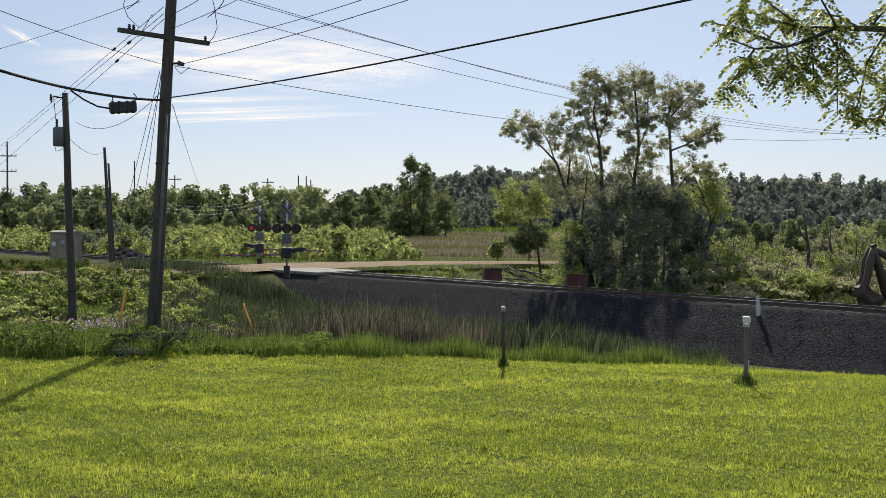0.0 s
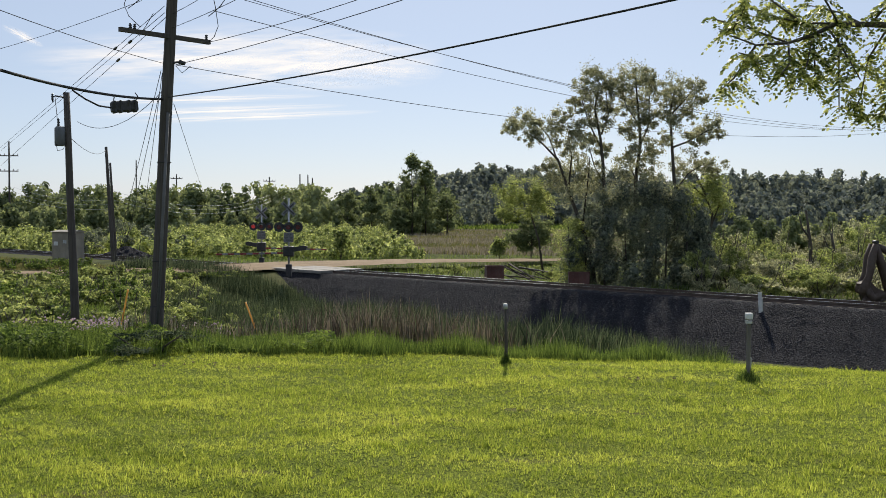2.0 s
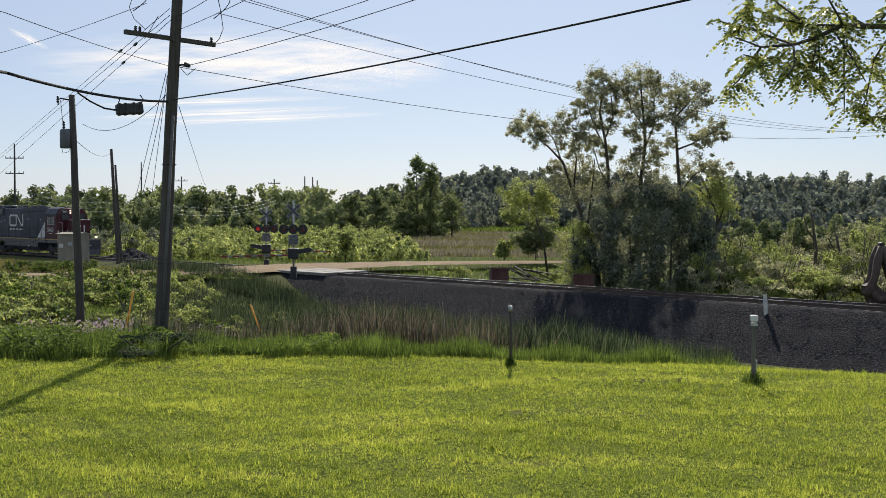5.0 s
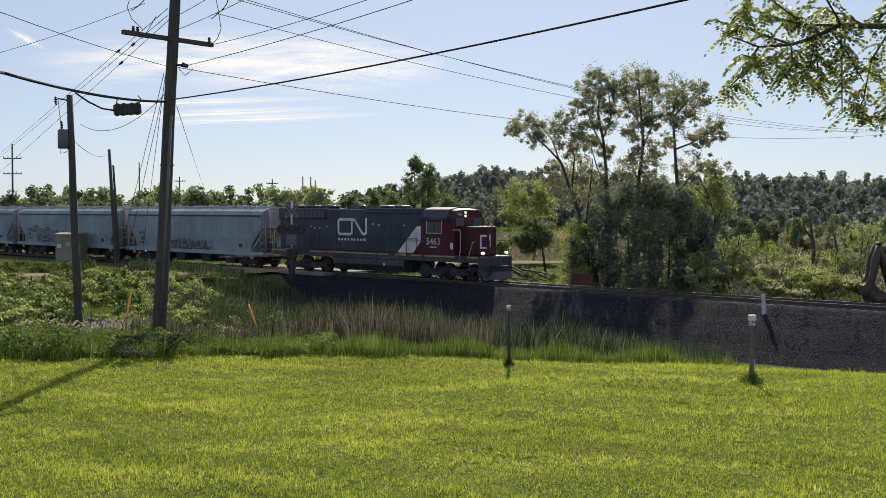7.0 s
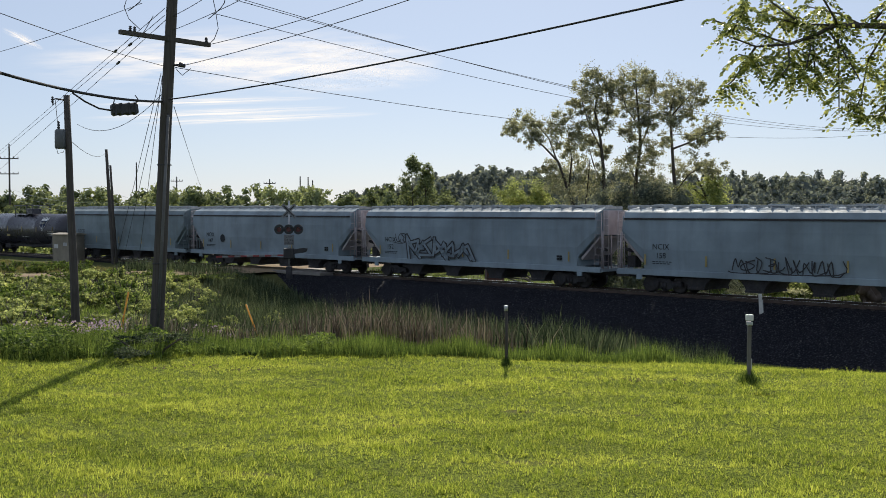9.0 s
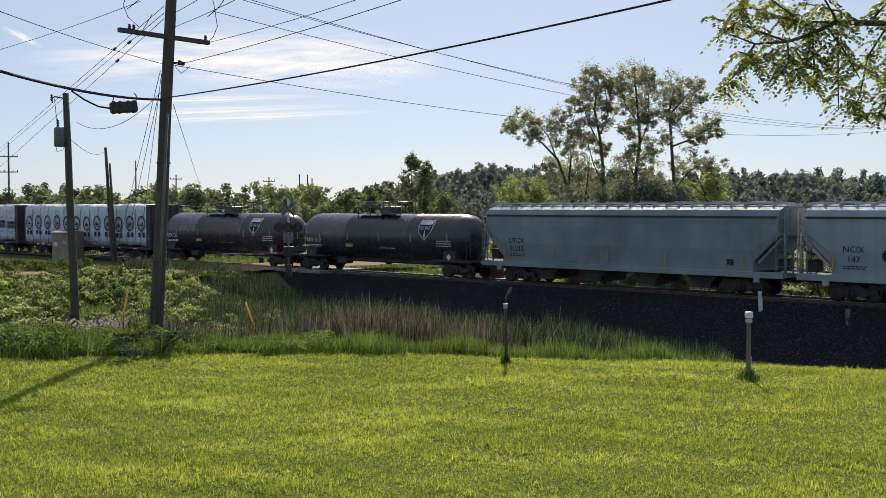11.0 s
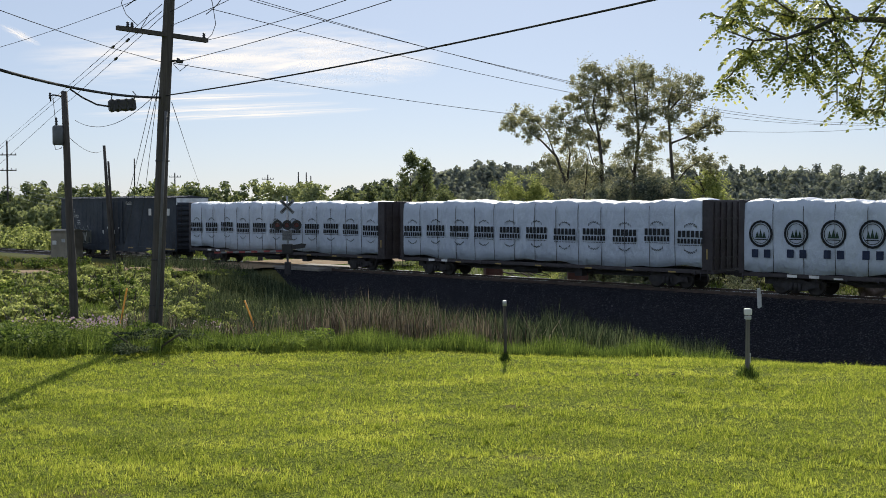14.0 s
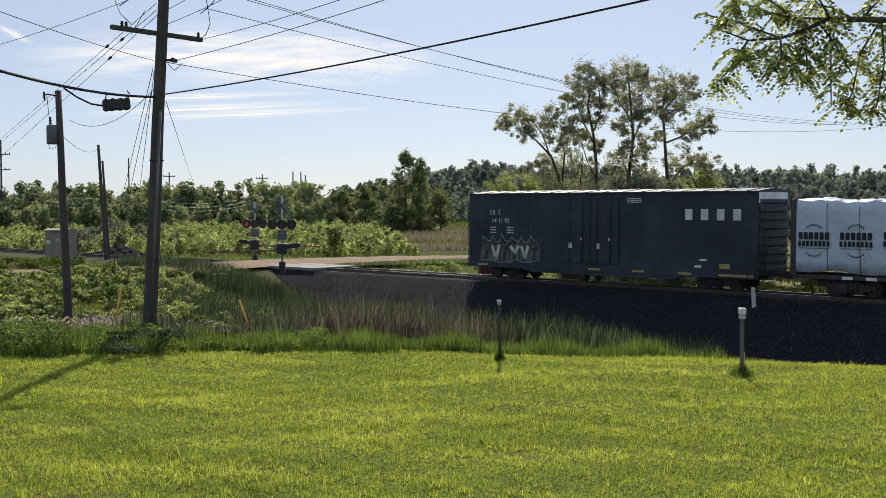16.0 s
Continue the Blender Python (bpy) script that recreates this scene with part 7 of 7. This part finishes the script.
    # verge beyond the rails
    m = 40000
    y = rng.uniform(62, 118, m)
    x = rng.uniform(-0.45, 0.5, m) * y
    lat = lat_of(x, y)
    keep = (lat < -5) & (np.abs(lat + 5) < 45)
    blades("verge_grass", x[keep], y[keep], rng.uniform(0.2, 0.6, keep.sum()), 0.04, TALL_BLADE, 100, 0.6, "rough green verge grass beyond the rails", plain=True)
    # lit grass foot of the embankment
    m = 30000
    s = rng.uniform(-75, 30, m)
    l = rng.uniform(6.6, 9.8, m) - 2.0 * sstep(-35, -60, s)
    x, y = -N.x * DIST + U.x * s + N.x * l, -N.y * DIST + U.y * s + N.y * l
    keep = (x < 0.262 * y)
    blades("bank_foot_grass", x[keep], y[keep], rng.uniform(0.35, 1.1, keep.sum()), 0.035, REED, 101, 0.4, "grey-green rank grass at the foot of the ballast bank", plain=True)


tall_grass()


def reed_bed():
    rng = np.random.default_rng(105)
    n = 74000
    y = rng.uniform(29.5, 71, n)
    az = rng.uniform(-0.29, 0.265, n)
    x = az * y
    lat = lat_of(x, y)
    edge = 8.6 + 1.2 * np.sin(x * 0.7) + 0.8 * np.sin(x * 1.9)
    thin = np.clip((az + 0.3) / 0.05, 0, 1) * np.where(az < -0.13, np.clip((71 - y) / 6, 0, 1), 1) * np.clip((0.265 - az) / 0.1, 0, 1)
    keep = (lat > edge) & (y > lawn_edge(np.minimum(x, 4.2)) + 2.6) & (rng.random(n) < thin)
    x, y = x[keep], y[keep]
    m = len(x)
    h = rng.uniform(0.8, 1.6, m) * (1 + 0.15 * (rng.random(m) > 0.82)) * (1 + 0.15 * sstep(44, 54, y)) * (0.62 + 0.38 * sstep(-0.2, -0.08, x / y)) * (1 - 0.6 * sstep(0.1, 0.25, x / y)) * (1 + 0.12 * np.sin(x * 0.8) * np.cos(y * 0.5))
    g = 0.6 * wob(x, y, 0.22, 5) + 0.55 * rng.normal(size=m) + 0.55 + 0.05 * (y - 40) + 1.2 * sstep(0.02, 0.12, x / y)
    for sel, mat, nm, lab in ((g > 0.12, REED, "green_reeds", "tall grey-green reeds in the ditch"), (g <= 0.12, REED_DRY, "dry_reeds", "tall pinkish brown dry reeds in the ditch")):
        blades(nm, x[sel], y[sel], h[sel], 0.02 + 0.026 * rng.random(sel.sum()), mat, 106, 0.42, lab, "reeds")
    # brown marsh beyond the rails, in bands with green sedge
    k = 34000
    y = 122 + 190 * rng.random(k) ** 1.3
    u = rng.uniform(-190, 330, k)
    x = u / 1942 * y
    band = np.sin(y * 0.13 + x * 0.02) + 0.5 * np.sin(y * 0.37 + x * 0.05) + 0.5 * rng.normal(size=k)
    near = u > -150 + (y - 130) * 0.3
    for sel, mat, nm, lab in ((near & (band < 0.55), MARSH, "marsh_reeds", "brown reed marsh beyond the road"), (near & (band >= 0.55), DRY_BLADE, "marsh_sedge", "green sedge bands in the reed marsh")):
        blades(nm, x[sel], y[sel], rng.uniform(0.3, 0.75, sel.sum()), 0.15, mat, 107, 0.5, lab, "reeds", plain=True)
    k = 12000
    y = rng.uniform(285, 345, k)
    x = rng.uniform(-10, 330, k) / 1942 * y
    blades("meadow_grass", x, y, rng.uniform(0.6, 1.4, k), 0.35, TALL_BLADE, 108, 0.3, "bright far meadow grass", plain=True)


MARSH = leafy("pale_marsh_stems", (0.09, 0.082, 0.072), (0.205, 0.185, 0.165), (0.38, 0.35, 0.31), 0.4, 1.2, 0.65, 0.3, 0.3)
REED_DRY = leafy("dry_reed_stems", (0.035, 0.03, 0.027), (0.13, 0.11, 0.096), (0.36, 0.31, 0.27), 0.3, 1.1, 0.65, 0.3, 0.15)
reed_bed()


def phlox():
    rng = np.random.default_rng(111)
    groups = ((-620, -215, 33), (-600, -222, 33), (-575, -212, 33.5), (-655, -210, 33), (-690, -205, 34), (-400, -226, 31.5), (-415, -230, 31), (-380, -232, 31), (-735, -208, 33.5), (-450, -222, 31))
    for i, (u, v, d) in enumerate(groups):
        p = spot(u, v, d)
        g = float(land(p.x, p.y))
        e = empty("phlox_clump", Matrix.Translation((p.x, p.y, g)), "clump of pale lilac wild phlox in flower", "flowers", "phlox clumps")
        n = 200 if i < 3 or i == 5 else 40
        c = rng.normal(size=(n, 3)) * (0.3, 0.25, 0.16) + (0, 0, max(0.3, p.z - g))
        vq, f = leaf_quads(c, 0.035, rng, 0, 0.9)
        soup("petals", vq, f, FLOWER, e, "pale lilac petals")["kind"] = "stuff"
        c = rng.normal(size=(300, 3)) * (0.3, 0.26, 0.12) + (0, 0, max(0.3, p.z - g) * 0.55)
        vq, f = leaf_quads(c, 0.06, rng, 0.6, 0.3)
        soup("stems", vq, f, TALL_BLADE, e)["kind"] = "stuff"


phlox()


# -- the walnut that hangs into the view from the side --
def near_tree():
    D = 9.6
    e = empty("walnut_tree", None, "walnut tree with feathery compound leaves hanging over the lawn", "tree")
    bm = bmesh.new()
    root = grounded(7.6, 10.2)
    limbs(bm, [root - Vector((0, 0, 0.3)), root + Vector((0.05, 0, 2)), root + Vector((-0.1, 0.1, 4)), root + Vector((-0.5, 0, 5.2))], 0.24, 0.16)
    limbs(bm, [root + Vector((-0.1, 0.1, 4)), spot(1100, 290, D), spot(950, 318, D), spot(790, 324, D), spot(695, 326, D), spot(655, 306, D), spot(612, 292, D), spot(555, 288, D), spot(490, 312, D)], 0.055, 0.004)
    part("trunk", bm, BARK, e)
    twigs = [((695, 326), (640, 330), (590, 345), (540, 372)), ((680, 320), (700, 270), (714, 220)), ((612, 292), (600, 250), (570, 200)), ((655, 306), (640, 250), (620, 180)), ((790, 324), (765, 270), (762, 200), (755, 150)),
             ((555, 288), (540, 240), (535, 195)), ((740, 326), (730, 360), (690, 390)), ((790, 330), (800, 250), (790, 160)), ((612, 292), (560, 330), (500, 360)), ((640, 325), (610, 360), (590, 390)), ((700, 300), (720, 250), (740, 180)),
             ((950, 318), (830, 240), (795, 110), (787, 70)), ((760, 330), (780, 370), (770, 400)), ((490, 312), (475, 330), (468, 358)), ((590, 270), (545, 265), (500, 268)), ((655, 306), (670, 240), (665, 190)), ((700, 326), (640, 370), (600, 395)), ((1000, 318), (850, 300), (800, 220)), ((830, 320), (820, 260), (810, 190))]
    rng = np.random.default_rng(121)
    allv, allf, count = [], [], 0
    bm = bmesh.new()
    for tw in twigs:
        dy = rng.uniform(-0.9, 0.9)
        pts = [np.array(spot(max(u, 512), max(v, 225 if u < 700 else 172), D)) + (0, dy * k / (len(tw) - 1), 0) for k, (u, v) in enumerate(tw)]
        limbs(bm, [tuple(p) for p in pts], 0.014, 0.005)
        for seg in range(len(pts) - 1):
            for q in range(6):
                t = (q + rng.random()) / 6
                base = pts[seg] * (1 - t) + pts[seg + 1] * t
                for rep in range(2):
                    # a compound leaf: a drooping rib with paired leaflets
                    a = rng.uniform(0, 6.28)
                    out = np.array([math.cos(a), math.sin(a) * 0.8, rng.uniform(-0.5, 0.3)])
                    out /= np.linalg.norm(out)
                    ln = rng.uniform(0.13, 0.25)
                    k = 9
                    side = np.cross(out, (0, 0, 1.0))
                    side /= np.linalg.norm(side) + 1e-9
                    for j in range(k):
                        s = (j + 1) / k
                        c = base + out * ln * s + np.array([0, 0, -0.6 * ln * s * s])
                        for sg in ((-1, 1) if j < k - 1 else (0,)):
                            d = side * sg * 0.9 + out * 0.45 + np.array([0, 0, -0.35])
                            d = d / np.linalg.norm(d) * rng.uniform(0.036, 0.057)
                            w = np.cross(d, rng.normal(size=3))
                            w = w / (np.linalg.norm(w) + 1e-9) * 0.0138
                            allv += [c, c + d * 0.45 + w, c + d, c + d * 0.45 - w]
                            allf.append((count, count + 1, count + 2, count + 3))
                            count += 4
    part("twig", bm, BARK, e)
    soup("leaves", np.array(allv), np.array(allf), LEAF_NEAR, e)


near_tree()


# ---- thin cloud far away ----
def clouds():
    k = Nodes("thin_cloud")
    emi = k.n.new("ShaderNodeEmission")
    emi.inputs[0].default_value = (1.0, 0.93, 0.86, 1)
    emi.inputs[1].default_value = 1.25
    tr = k.n.new("ShaderNodeBsdfTransparent")
    ms = k.n.new("ShaderNodeMixShader")
    g = k.n.new("ShaderNodeTexGradient")
    g.gradient_type = "SPHERICAL"
    k.l.new(k.coord, g.inputs[0])
    nz = k.ramp(k.noise(1.5, 7, (1.0, 2.0, 1.0), 0.62), (0.38, (0, 0, 0)), (0.75, (1, 1, 1)))
    f = k.mix(1.0, nz, g.outputs["Color"], "MULTIPLY")
    f = k.mix(1.0, f, (2.1, 2.0, 1.9), "MULTIPLY")
    k.l.new(f, ms.inputs[0])
    k.l.new(tr.outputs[0], ms.inputs[1])
    k.l.new(emi.outputs[0], ms.inputs[2])
    k.l.new(ms.outputs[0], k.out.inputs[0])
    for u, v, w, h, turn in ((-230, 255, 240, 62, 3), (-420, 265, 330, 60, 2), (-120, 250, 130, 40, -3), (-400, 170, 240, 10, 2.6), (-330, 160, 230, 9, 2.6), (-735, 300, 42, 9, -26), (-735, 300, 30, 6, -26), (-420, 190, 220, 8, 2)):
        p = spot(u, v, 3600)
        bm = bmesh.new()
        bmesh.ops.create_grid(bm, x_segments=1, y_segments=1, size=1.0)
        ob = part("cloud", bm, k.mat, None)
        s = 3600 / 1942
        ob.matrix_basis = Matrix.Translation(p) @ pose(0, 0, 0, 90, 0, 0) @ pose(0, 0, 0, 0, 0, turn) @ Matrix.Diagonal((w * s, h * s, 1, 1))
        tagged(ob, "thin white wisp of high cloud", "cloud", "thin clouds", "structure")


clouds()


def motions():
    """The train runs through at about 25 metres a second."""
    for car, at in TRAIN:
        walk(car, [(t, TRACK @ pose(at + 25.305 * (t - 11) + 0.0074 * (t - 11) ** 2, 0, 0)) for t in (i * 0.5 for i in range(33))])


motions()
